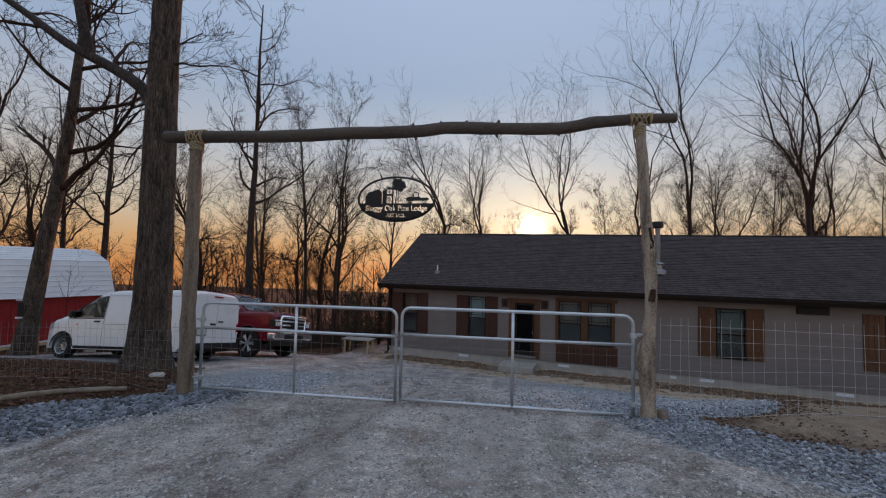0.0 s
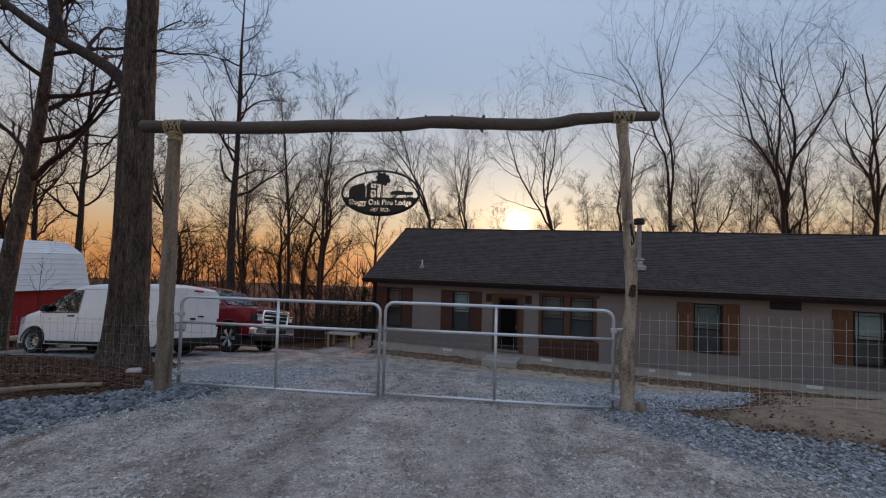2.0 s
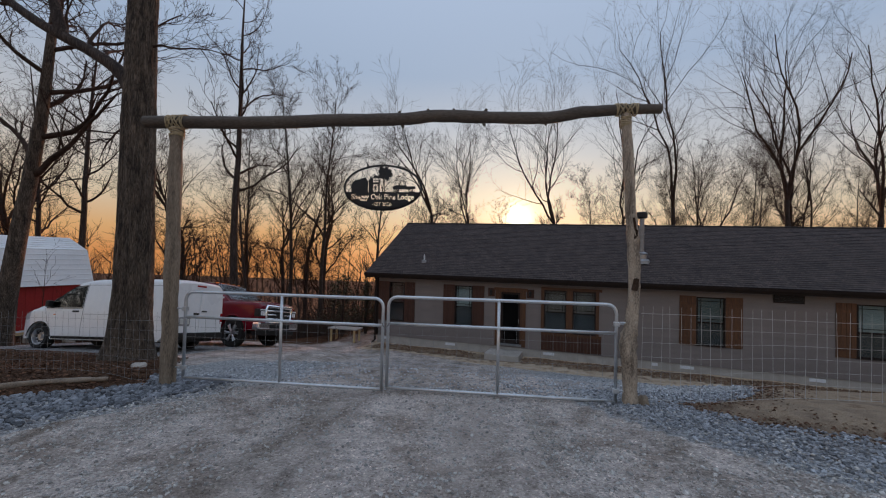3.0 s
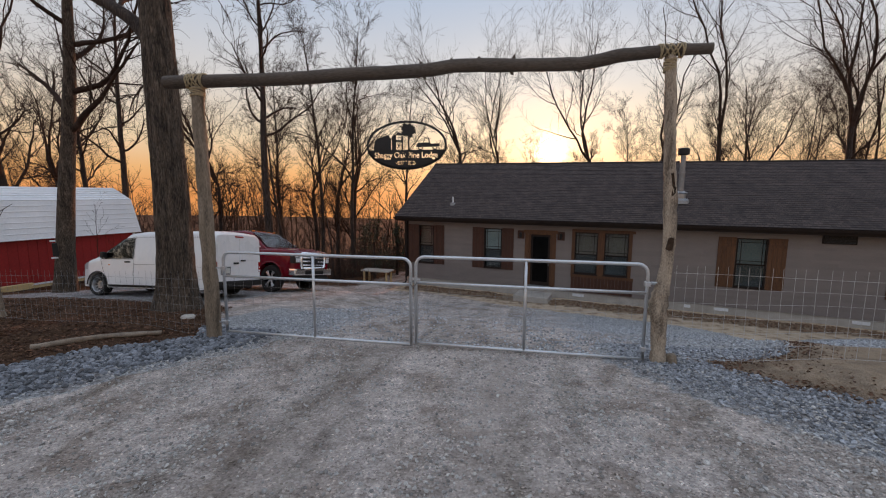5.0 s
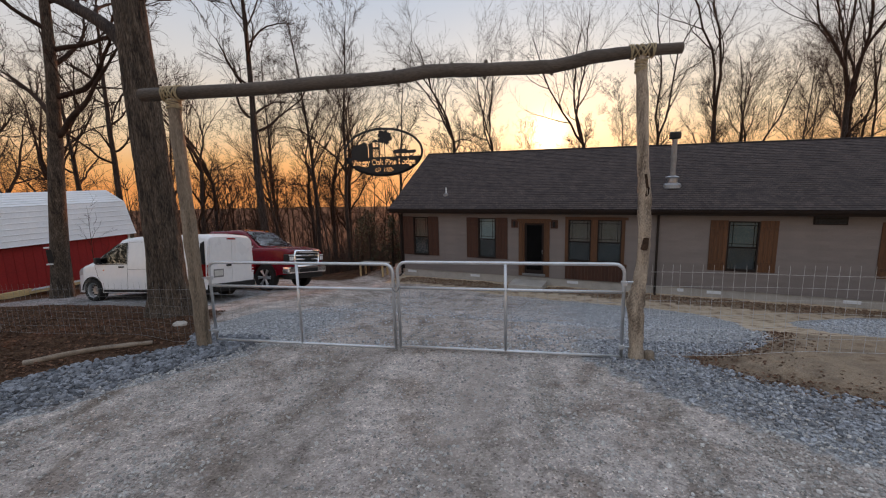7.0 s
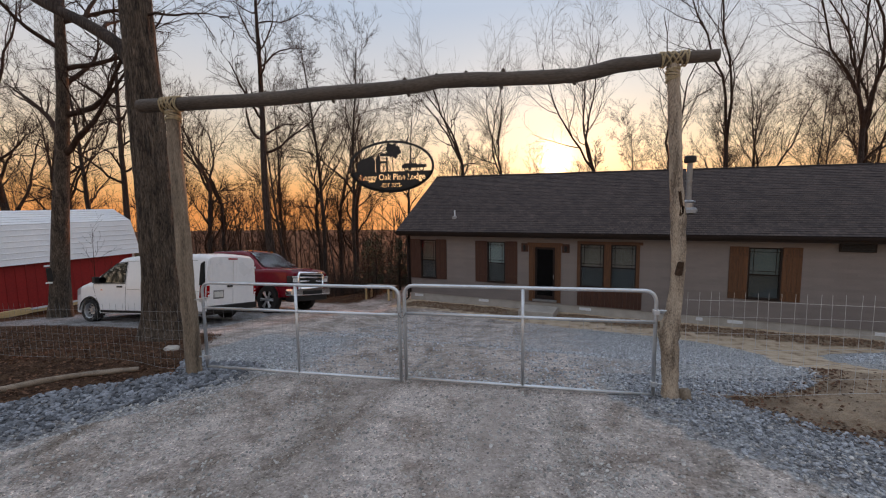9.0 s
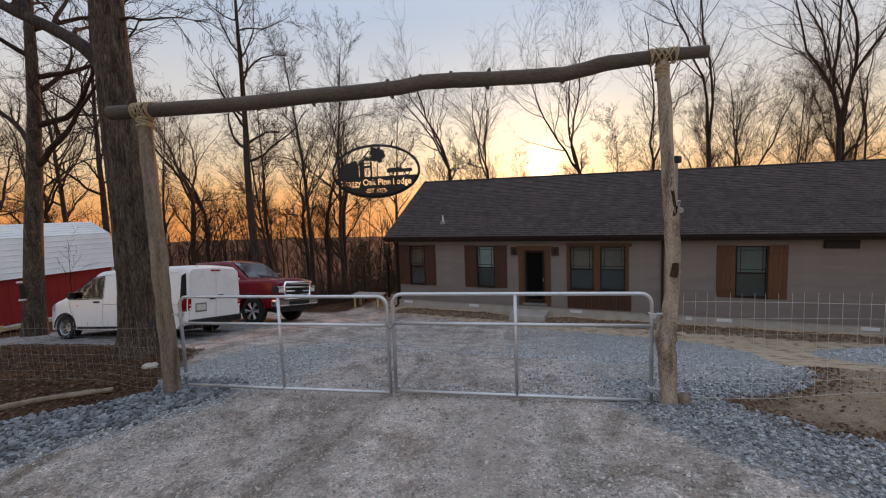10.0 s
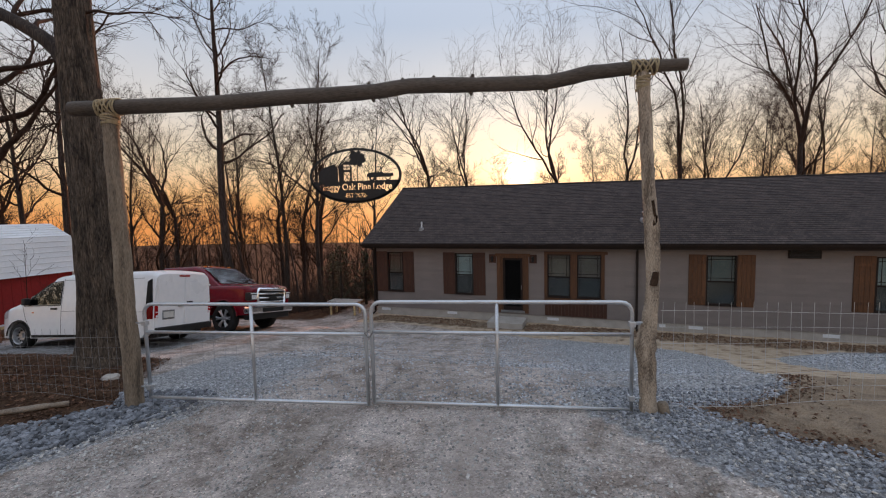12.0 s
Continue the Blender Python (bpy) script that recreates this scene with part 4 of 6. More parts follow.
# hollows where branches were sawn off, done as dark-coloured slabs with ragged rims
for z, dx, w, h, tilt in ((1.63, 0.018, 0.062, 0.15, 6), (2.36, 0.004, 0.026, 0.24, -9), (2.27, 0.012, 0.03, 0.10, 12), (0.80, -0.07, 0.03, 0.12, 10)):
    rng = random.Random(int(z * 100))
    ring = [(w * (0.5 + 0.16 * rng.random()) * math.copysign(abs(math.cos(a)) ** 0.35, math.cos(a)), h * (0.5 + 0.12 * rng.random()) * math.copysign(abs(math.sin(a)) ** 0.35, math.sin(a))) for a in np.linspace(0, 2 * math.pi, 13)[:-1]]
    bm = bmesh.new()
    f = bm.faces.new([bm.verts.new((x, 0, zz)) for x, zz in ring])
    ext = bmesh.ops.extrude_face_region(bm, geom=[f])
    bmesh.ops.translate(bm, vec=(0, 0.06, 0), verts=[v for v in ext["geom"] if isinstance(v, bmesh.types.BMVert)])
    part("branch_scar", bm, M["scar"], crooked, "dark slab for the hollow of a lost branch", pose(3.25 + dx, -0.079, z, 0, tilt))
stub = part("stump", a_tube([(3.40, 0.02, GR - 0.06), (3.41, 0.0, GR + 0.02), (3.40, 0.0, GR + 0.065), (3.39, 0.01, GR + 0.10), (3.39, 0.01, GR + 0.105)], [0.085, 0.075, 0.06, 0.048, 0.02], 16, wobble=knotty(4, 0.5)), M["post_wood"], None, "", None, True)
tagged(stub, "small wooden stump at the foot of the post", "stump")
latch = part("post_bolt", a_tube([(3.10, -0.02, 1.13), (3.24, -0.02, 1.13)], 0.012, 6), M["steel"], crooked, "steel hinge bolt")


def build_beam():
    pts = [(-3.80, 0, 3.85), (-3.27, 0, 3.84), (-1.95, 0, 3.815), (-0.8, 0, 3.83), (-0.17, 0, 3.825), (0.25, 0, 3.84), (0.52, 0, 3.865), (0.9, 0, 3.862), (1.3, 0, 3.84),
           (1.93, 0, 3.82), (2.2, 0, 3.825), (2.52, 0, 3.88), (2.8, 0, 3.90), (3.12, 0, 3.915), (3.58, 0, 3.915)]
    line = smooth_line(pts, 5)
    rad = np.interp(np.linspace(0, 1, len(line)), [0, 0.1, 0.5, 0.8, 1], [0.092, 0.09, 0.084, 0.078, 0.062])
    ob = part("arch_beam", a_tube(line, list(rad), 14, wobble=knotty(7, 0.12)), M["beam_wood"], None, "", None, True)
    tagged(ob, "long weathered log beam across both gate posts", "beam")
    for x, z, up in ((-0.85, 3.81, -1), (0.1, 3.84, 1), (0.5, 3.86, 1), (0.86, 3.86, 1), (1.3, 3.85, 1), (1.28, 3.83, -1), (2.1, 3.82, -1), (-1.6, 3.82, -1), (0.15, 3.82, -1)):
        part("branch_stub", a_tube([(x, 0, z + up * 0.05), (x + 0.02, -0.01, z + up * 0.105)], [0.032, 0.016], 7), M["beam_wood"], ob)
    return ob


build_beam()


def build_lashing(x, z, r_post, r_beam, lean):
    t = thing("rope_lashing", "coarse tan rope lashing the beam to the post", "rope", pose(x, 0, z), "rope lashings")
    rng = random.Random(int(x * 10))
    for k in range(10):
        dz = -0.085 - 0.015 * k + rng.uniform(-0.01, 0.01)
        ring = [(r_post * math.cos(a), r_post * math.sin(a), dz + 0.02 * math.sin(a + k)) for a in (i * math.pi / 8 for i in range(17))]
        part("rope_turn", a_tube(ring, 0.0095, 6, caps=False), M["rope"], t)
    for k in range(10):
        dx = -0.13 + 0.029 * k + rng.uniform(-0.01, 0.01)
        ln = (0.05 if k % 2 else -0.05) * (1 if abs(dx) < 0.1 else 0.2)
        ring = [(dx + ln * math.sin(a), (r_beam + 0.006) * math.cos(a), (r_beam + 0.006) * math.sin(a)) for a in (i * math.pi / 8 for i in range(17))]
        part("rope_turn", a_tube(ring, 0.0095, 6, caps=False), M["rope"], t)
    return t


build_lashing(-3.27, 3.84, 0.097, 0.095, 0)
build_lashing(3.14, 3.91, 0.066, 0.072, 0)


# ---- vehicles ----
class Shell:
    """A body lofted from cross-sections along its length: (x, bottom, top, half width, edge radius, tumblehome)."""

    def __init__(self, stations, waist):
        self.st, self.waist = np.array(stations, float), waist

    def at(self, x):
        return [float(np.interp(x, self.st[:, 0], self.st[:, k])) for k in range(1, 6)]

    def half(self, x, z):
        zb, zt, w, r, tum = self.at(x)
        h = w * (1 - tum * max(0.0, z - self.waist) ** 1.3) - 0.05 * max(0.0, 0.62 - z)
        zc = zt - r
        if z > zc:
            h -= r * (1 - math.sqrt(max(0.0, 1 - ((z - zc) / r) ** 2)))
        return max(h, 0.02)

    def mesh(self, crown=0.03, m=14):
        bm = bmesh.new()
        rings = []
        for row in self.st:
            x, zb, zt = row[0], row[1], row[2]
            zs = [zb + (zt - row[4] - zb) * k / m for k in range(m)] + [zt - row[4] + row[4] * math.sin(a) for a in np.linspace(0, math.pi / 2, 6)]
            left = [(x, self.half(x, z), z) for z in zs]
            h = left[-1][1]
            roof = [(x, h * t, zt + crown * (1 - t * t)) for t in (0.66, 0.33, 0.0, -0.33, -0.66)]
            rings.append([bm.verts.new(p) for p in left + roof + [(x, -y, z) for x, y, z in left[::-1]]])
        for a, b in zip(rings, rings[1:]):
            for i in range(len(a)):
                bm.faces.new((a[i], b[i], b[(i + 1) % len(a)], a[(i + 1) % len(a)]))
        bm.faces.new(rings[0])
        bm.faces.new(rings[-1][::-1])
        return bm

    def panel(self, corners, side=1, off=0.006, n=8, k=6):
        """A skin on one flank within four corners (x, z), standing a little proud of it."""
        a, b, c, d = (Vector(p) for p in corners)
        bm = bmesh.new()
        g = []
        for i in range(n + 1):
            u = i / n
            row = []
            for j in range(k + 1):
                v = j / k
                p = (a * (1 - u) + b * u) * (1 - v) + (d * (1 - u) + c * u) * v
                row.append(bm.verts.new((p.x, side * (self.half(p.x, p.y) + off), p.y)))
            g.append(row)
        for i in range(n):
            for j in range(k):
                bm.faces.new((g[i][j], g[i + 1][j], g[i + 1][j + 1], g[i][j + 1]))
        bmesh.ops.solidify(bm, geom=bm.faces[:], thickness=0.004)
        return bm

    def seam(self, pts, side=1, width=0.008):
        bm = bmesh.new()
        line = []
        for (x0, z0), (x1, z1) in zip(pts, pts[1:]):
            line += [(x0 + (x1 - x0) * t, z0 + (z1 - z0) * t) for t in np.linspace(0, 1, 8)]
        tube(bm, [(x, side * (self.half(x, z) + 0.001), z) for x, z in line], width / 2, 4)
        return bm


def sharp(ob, deg=32):
    for p in ob.data.polygons:
        p.use_smooth = True
    ob.data.set_sharp_from_angle(angle=radians(deg))
    return ob


def ring_section(bm, profile, n=28):
    """A turned shape about the local y axis, from (y, radius) pairs."""
    rings = [[bm.verts.new((r * math.cos(2 * math.pi * k / n), y, r * math.sin(2 * math.pi * k / n))) for k in range(n)] for y, r in profile]
    for a, b in zip(rings, rings[1:]):
        for k in range(n):
            bm.faces.new((a[k], a[(k + 1) % n], b[(k + 1) % n], b[k]))
    return rings


def build_wheel(car, x, y, r, rim_r, spokes, rim_mat, side):
    """Tyre, rim dish and spokes or holes; side: the outer face's way along y."""
    m = pose(x, y, r)
    bm = bmesh.new()
    w = 0.125
    ring_section(bm, [(s * side, q) for s, q in ((-w, rim_r * 0.9), (-w, r * 0.93), (-w * 0.7, r), (w * 0.7, r), (w, r * 0.93), (w * 0.95, rim_r * 1.02), (w * 0.7, rim_r))])
    wheel = sharp(part("wheel", bm, M["rubber"], car, "black tyre", m), 50)
    bm = bmesh.new()
    rings = ring_section(bm, [(s * side, q) for s, q in ((w * 0.95, rim_r * 1.02), (w * 0.88, rim_r * 0.95), (w * 0.25, rim_r * 0.86), (w * 0.2, 0.02))])
    bm.faces.new(rings[-1])
    sharp(part("rim", bm, M["plastic_black"] if spokes else rim_mat, wheel), 40)
    if spokes:
        for i in range(spokes):
            for da in (-0.13, 0.13):
                a = 2 * math.pi * i / spokes
                bm = bmesh.new()
                p0 = Vector((0.06 * math.cos(a), side * w * 0.75, 0.06 * math.sin(a)))
                p1 = Vector((rim_r * 0.95 * math.cos(a + da), side * w * 0.86, rim_r * 0.95 * math.sin(a + da)))
                tube(bm, [p0, (p0 + p1) / 2 + Vector((0, side * 0.012, 0)), p1], [0.026, 0.02, 0.024], 6)
                part("spoke", bm, rim_mat, wheel)
    else:
        for i in range(10):
            a = 2 * math.pi * i / 10
            bm = bmesh.new()
            c = Vector((rim_r * 0.66 * math.cos(a), side * w * 0.30, rim_r * 0.66 * math.sin(a)))
            tube(bm, [c - Vector((0, side * 0.03, 0)), c + Vector((0, side * 0.012, 0))], 0.027, 8)
            part("rim_hole", bm, M["plastic_black"], wheel)
    bm = bmesh.new()
    tube(bm, [(0, side * w * 0.2, 0), (0, side * w * (0.85 if spokes else 0.6), 0)], [rim_r * 0.32, rim_r * 0.24], 14)
    part("hub_cap", bm, rim_mat, wheel)
    return wheel


def arch(x, wheels, r, low, lip):
    """The body's lower edge, raised over the wheels."""
    for w in wheels:
        d = abs(x - w)
        if d < r:
            return max(low, lip + math.sqrt(r * r - d * d))
    return low


def build_van():
    van = thing("cargo_van", "white panel van with black trim, parked on the gravel", "van")
    wheels = (1.00, 4.20)
    xs = sorted({*np.linspace(0.0, 5.1, 47), *(w + s * 0.41 for w in wheels for s in (-1, -0.999, 0.999, 1, -0.9, 0.9))})
    top = lambda x: float(np.interp(x, [0.0, 0.05, 0.3, 2.5, 3.05, 3.3, 4.15, 4.4, 4.9, 5.03, 5.1], [1.80, 1.86, 1.90, 1.90, 1.85, 1.74, 1.24, 1.13, 1.0, 0.92, 0.72]))
    wid = lambda x: float(np.interp(x, [0, 0.1, 0.5, 3.8, 4.6, 4.9, 5.1], [0.90, 0.945, 0.965, 0.965, 0.93, 0.84, 0.66]))
    st = [(x, arch(x, wheels, 0.40, 0.27 + 0.1 * (x < 0.25), 0.33), top(x), wid(x), 0.13 if x < 3.2 else 0.2 if x < 4.3 else 0.12, 0.10) for x in xs]
    sh = Shell(st, 0.95)
    sharp(part("body", sh.mesh(), M["van_paint"], van))
    part("underbody", a_box(0.15, 4.9, -0.74, 0.74, 0.24, 0.75), M["plastic_black"], van)
    for side in (1, -1):
        for w in wheels:
            build_wheel(van, w, side * 0.83, 0.335, 0.215, 0, M["alloy"], side)
            bm = bmesh.new()
            tube(bm, [(w + 0.41 * math.cos(a), side * (sh.half(w, 0.7) + 0.002), 0.335 + 0.40 * math.sin(a)) for a in np.linspace(0.0, math.pi, 14)], 0.017, 5)
            part("arch_trim", bm, M["plastic_black"], van)
        win = part("side_window", sh.panel([(2.85, 1.13), (4.02, 1.13), (3.30, 1.66), (2.85, 1.70)], side), M["car_glass"], van, "dark cab side window")
        part("window_seal", sh.seam([(2.83, 1.11), (4.06, 1.11), (3.32, 1.68), (2.83, 1.72), (2.83, 1.11)], side, 0.03), M["plastic_black"], win)
        for line in ([(2.79, 0.36), (2.79, 1.78)], [(4.10, 1.1), (3.98, 0.78), (3.80, 0.5)], [(1.62, 0.4), (1.62, 1.74)], [(1.62, 0.95), (2.79, 0.95)], [(0.12, 0.9), (1.62, 0.9)], [(0.3, 1.72), (2.78, 1.74)]):
            part("panel_seam", sh.seam(line, side, 0.009), M["plastic_black"], van)
        part("door_handle", a_box(2.92, 3.12, side * (sh.half(3.0, 1.0) + 0.002) - 0.015, side * (sh.half(3.0, 1.0) + 0.002) + 0.022, 1.0, 1.045, 0.01), M["plastic_black"], van)
        part("sill_trim", sh.panel([(1.45, 0.29), (3.75, 0.29), (3.75, 0.36), (1.45, 0.36)], side, 0.012), M["plastic_black"], van)
        mir = part("mirror", a_box(3.80, 3.91, side * 0.97, side * 1.12, 1.13, 1.31, 0.03), M["plastic_black"], van, "black door mirror")
        part("mirror_arm", a_box(3.80, 3.90, side * 0.85, side * 0.97, 1.12, 1.18, 0.01), M["plastic_black"], mir)
        tl = part("tail_light", sh.panel([(0.015, 0.72), (0.17, 0.72), (0.15, 1.06), (0.015, 1.06)], side, 0.012), M["lamp_red"], van, "red tail light")
        part("tail_light_face", a_box(-0.022, 0.0, side * 0.85 - 0.045, side * 0.85 + 0.045, 0.74, 1.04, 0.008), M["lamp_red"], tl)
        part("quarter_trim", sh.panel([(0.02, 1.06), (0.19, 1.06), (0.20, 1.64), (0.08, 1.70)], side, 0.009), M["plastic_black"], van, "black rear corner trim")
        part("lamp_chrome", a_box(-0.024, -0.002, side * 0.85 - 0.03, side * 0.85 + 0.03, 0.86, 0.89, 0.004), M["lamp_clear"], tl)
        part("indicator", a_box(3.70, 3.75, side * (sh.half(3.7, 0.82)) - 0.005, side * (sh.half(3.7, 0.82)) + 0.012, 0.92, 0.95, 0.004), M["amber"], van)
        part("headlight", sh.panel([(4.62, 0.80), (5.0, 0.74), (4.98, 0.90), (4.6, 1.06)], side, 0.01), M["lamp_clear"], van, "clear headlight")
    # two rear doors
    for side in (1, -1):
        y0, y1 = sorted((side * 0.008, side * 0.86))
        bm = bmesh.new()
        vs = [(-0.016, y0, 0.48), (-0.016, y1, 0.48), (-0.016, y1 - (0.07 if side > 0 else 0), 1.72), (-0.016, y0 + (0.07 if side < 0 else 0), 1.72)]
        f = bm.faces.new([bm.verts.new(p) for p in vs])
        ext = bmesh.ops.extrude_face_region(bm, geom=[f])
        bmesh.ops.translate(bm, vec=(0.03, 0, 0), verts=[v for v in ext["geom"] if isinstance(v, bmesh.types.BMVert)])
        bmesh.ops.bevel(bm, geom=list(bm.edges), offset=0.008, segments=2, affect="EDGES")
        dr = sharp(part("rear_door", bm, M["van_paint"], van, "white rear cargo door"))
        part("door_press", a_box(-0.02, -0.014, side * 0.43 - 0.3, side * 0.43 + 0.3, 1.08, 1.62, 0.004), M["van_paint"], dr)
        for z in (0.75, 1.5):
            part("hinge", a_box(-0.03, -0.01, side * 0.84 - 0.04, side * 0.84 + 0.03, z, z + 0.05, 0.004), M["white_metal"], dr)
    part("rear_handle", a_box(-0.05, -0.016, 0.04, 0.22, 0.98, 1.03, 0.01), M["plastic_black"], van)
    part("rear_handle", a_box(-0.05, -0.016, -0.24, -0.06, 1.06, 1.10, 0.01), M["plastic_black"], van)
    part("number_plate", a_box(-0.034, -0.024, 0.36, 0.66, 0.72, 0.87, 0.004), M["plate"], van, "pale number plate")
    part("plate_recess", a_box(-0.022, -0.016, 0.32, 0.68, 0.68, 0.91, 0.004), M["galv"], van)
    part("rear_bumper", a_box(-0.09, 0.10, -0.88, 0.88, 0.33, 0.50, 0.03), M["plastic_black"], van)
    part("roof_lamp", a_box(-0.02, 0.02, -0.16, 0.16, 1.75, 1.79, 0.006), M["lamp_red"], van)
    # windscreen lies on the slope
    bm = bmesh.new()
    q = [(4.12, 0.74, 1.28), (4.12, -0.74, 1.28), (3.34, -0.66, 1.735), (3.34, 0.66, 1.735)]
    bm.faces.new([bm.verts.new(Vector(p) + Vector((0.02, 0, 0.045))) for p in q])
    bmesh.ops.solidify(bm, geom=bm.faces, thickness=0.006)
    part("windscreen", bm, M["car_glass"], van)
    return van


def build_truck():
    tr = thing("pickup_truck", "dark red crew-cab pickup with chrome grille, parked beside the van", "truck")
    wheels = (1.22, 4.88)
    xs = sorted({*np.linspace(0.05, 5.78, 48), *(w + s * 0.50 for w in wheels for s in (-1, -0.999, 0.999, 1, -0.9, 0.9))})
    top = lambda x: float(np.interp(x, [0.05, 0.1, 2.0, 2.1, 4.0, 4.25, 5.2, 5.6, 5.74, 5.78], [1.28, 1.32, 1.32, 1.31, 1.32, 1.325, 1.315, 1.30, 1.27, 1.20]))
    wid = lambda x: float(np.interp(x, [0, 0.15, 0.6, 5.0, 5.5, 5.7, 5.78], [0.95, 0.99, 1.01, 1.01, 0.98, 0.93, 0.88]))
    st = [(x, arch(x, wheels, 0.50, 0.50, 0.42), top(x), wid(x), 0.09, 0.03) for x in xs]
    sh = Shell(st, 1.0)
    sharp(part("body", sh.mesh(0.05), M["truck_paint"], tr))
    part("underbody", a_box(0.3, 5.5, -0.7, 0.7, 0.4, 0.95), M["plastic_black"], tr)
    cx = np.linspace(1.98, 4.62, 34)
    ctop = lambda x: float(np.interp(x, [1.98, 2.1, 2.3, 3.5, 3.75, 4.62], [1.32, 1.68, 1.89, 1.91, 1.86, 1.33]))
    cab = Shell([(x, 1.18, max(ctop(x), 1.24), 0.95, 0.10 if ctop(x) > 1.5 else 0.03, 0.26) for x in cx], 1.15)
    sharp(part("cab", cab.mesh(0.03), M["truck_paint"], tr))
    for side in (1, -1):
        for w in wheels:
            build_wheel(tr, w, side * 0.88, 0.415, 0.27, 6, M["alloy"], side)
            bm = bmesh.new()
            tube(bm, [(w + 0.51 * math.cos(a), side * (sh.half(w, 0.9) + 0.004), 0.42 + 0.51 * math.sin(a)) for a in np.linspace(0.1, math.pi - 0.1, 14)], 0.022, 5)
            part("arch_trim", bm, M["truck_paint"], tr)
        for c in ([(2.32, 1.35), (3.02, 1.35), (3.02, 1.78), (2.42, 1.78)], [(3.10, 1.35), (4.16, 1.35), (3.66, 1.77), (3.10, 1.79)]):
            part("side_window", cab.panel(c, side, 0.006), M["car_glass"], tr, "dark tinted side window")
        for line in ([(3.06, 0.55), (3.06, 1.28)], [(4.16, 0.6), (4.16, 1.28)], [(2.12, 0.6), (2.12, 1.3)], [(2.05, 0.95), (4.2, 0.95)]):
            part("panel_seam", sh.seam(line, side, 0.009), M["plastic_black"], tr)
        for x in (2.85, 3.8):
            part("door_handle", a_box(x, x + 0.2, side * 1.0 - 0.01, side * 1.0 + 0.03, 1.12, 1.16, 0.01), M["chrome"], tr)
        mir = part("mirror", a_box(4.02, 4.15, side * 1.0, side * 1.22, 1.33, 1.54, 0.03), M["chrome"], tr, "chrome door mirror")
        part("mirror_arm", a_box(4.04, 4.12, side * 0.93, side * 1.03, 1.33, 1.39, 0.01), M["plastic_black"], mir)
        # headlight wraps the corner
        hl = part("headlight", a_box(5.60, 5.80, side * 0.82 - 0.14, side * 0.82 + 0.12, 0.90, 1.12, 0.03), M["plastic_black"], tr, "clear headlight in a dark housing")
        for i in range(3):
            y = side * (0.68 + i * 0.09)
            part("reflector", a_box(5.79, 5.812, y - 0.035, y + 0.035, 0.93, 1.05, 0.006), M["lamp_clear"], hl)
        part("light_bar", a_box(5.795, 5.815, side * 0.79 - 0.15, side * 0.79 + 0.13, 1.075, 1.105, 0.004), M["lamp_clear"], hl)
        part("fog_lamp", a_box(5.84, 5.872, side * 0.80 - 0.08, side * 0.80 + 0.08, 0.62, 0.70, 0.01), M["lamp_clear"], tr)
        part("mirror_chrome", a_box(4.16, 4.17, side * 1.03, side * 1.19, 1.35, 1.52, 0.003), M["chrome"], mir)
        part("side_step", a_tube([(2.0, side * 1.02, 0.42), (4.2, side * 1.02, 0.42)], 0.045, 8), M["chrome"], tr)
    # windscreen
    bm = bmesh.new()
    q = [(4.56, 0.80, 1.36), (4.56, -0.80, 1.36), (3.80, -0.66, 1.835), (3.80, 0.66, 1.835)]
    bm.faces.new([bm.verts.new(Vector(p) + Vector((0.015, 0, 0.03))) for p in q])
    bmesh.ops.solidify(bm, geom=bm.faces, thickness=0.006)
    part("windscreen", bm, M["car_glass"], tr)
    part("wiper", a_tube([(4.62, 0.3, 1.375), (4.45, -0.35, 1.475)], 0.012, 5), M["plastic_black"], tr)
    # grille: broad chrome surround with three heavy bars on black mesh
    gr = part("grille", a_box(5.66, 5.80, -0.60, 0.60, 0.74, 1.19, 0.03), M["plastic_black"], tr, "chrome barred grille")
    loop = [(-0.55, 0.74), (0.55, 0.74), (0.62, 0.80), (0.655, 1.13), (0.60, 1.20), (-0.60, 1.20), (-0.655, 1.13), (-0.62, 0.80), (-0.55, 0.74)]
    part("surround", a_tube([(5.80, y, z) for y, z in loop], 0.05, 8), M["chrome"], gr, smooth=True)
    for z in (0.845, 0.96, 1.075):
        part("bar", a_tube([(5.79, -0.60, z), (5.825, -0.3, z), (5.835, 0.0, z), (5.825, 0.3, z), (5.79, 0.60, z)], 0.024, 8), M["chrome"], gr, smooth=True)
    part("badge", a_box(5.85, 5.87, -0.17, 0.17, 0.92, 1.0, 0.008), M["plastic_black"], gr, "plain dark badge")
    bp = part("front_bumper", a_box(5.60, 5.88, -1.0, 1.0, 0.53, 0.74, 0.05), M["chrome"], tr, "chrome front bumper")
    part("air_dam", a_box(5.55, 5.80, -0.92, 0.92, 0.36, 0.53, 0.04), M["plastic_black"], bp)
    part("intake", a_box(5.865, 5.888, -0.5, 0.5, 0.56, 0.68, 0.01), M["plastic_black"], bp)
    part("hood_bulge", a_box(4.6, 5.5, -0.5, 0.5, 1.27, 1.365, 0.04), M["truck_paint"], tr)
    part("bed_cover", a_box(0.12, 1.98, -0.88, 0.88, 1.29, 1.325, 0.015), M["plastic_black"], tr)
    part("rear_bumper", a_box(-0.08, 0.2, -0.98, 0.98, 0.5, 0.72, 0.04), M["chrome"], tr)
    for y in (-0.5, -0.25, 0.0, 0.25, 0.5):
        part("roof_marker", a_box(3.62, 3.70, y - 0.03, y + 0.03, 1.905, 1.93, 0.006), M["amber"], tr)
    return tr


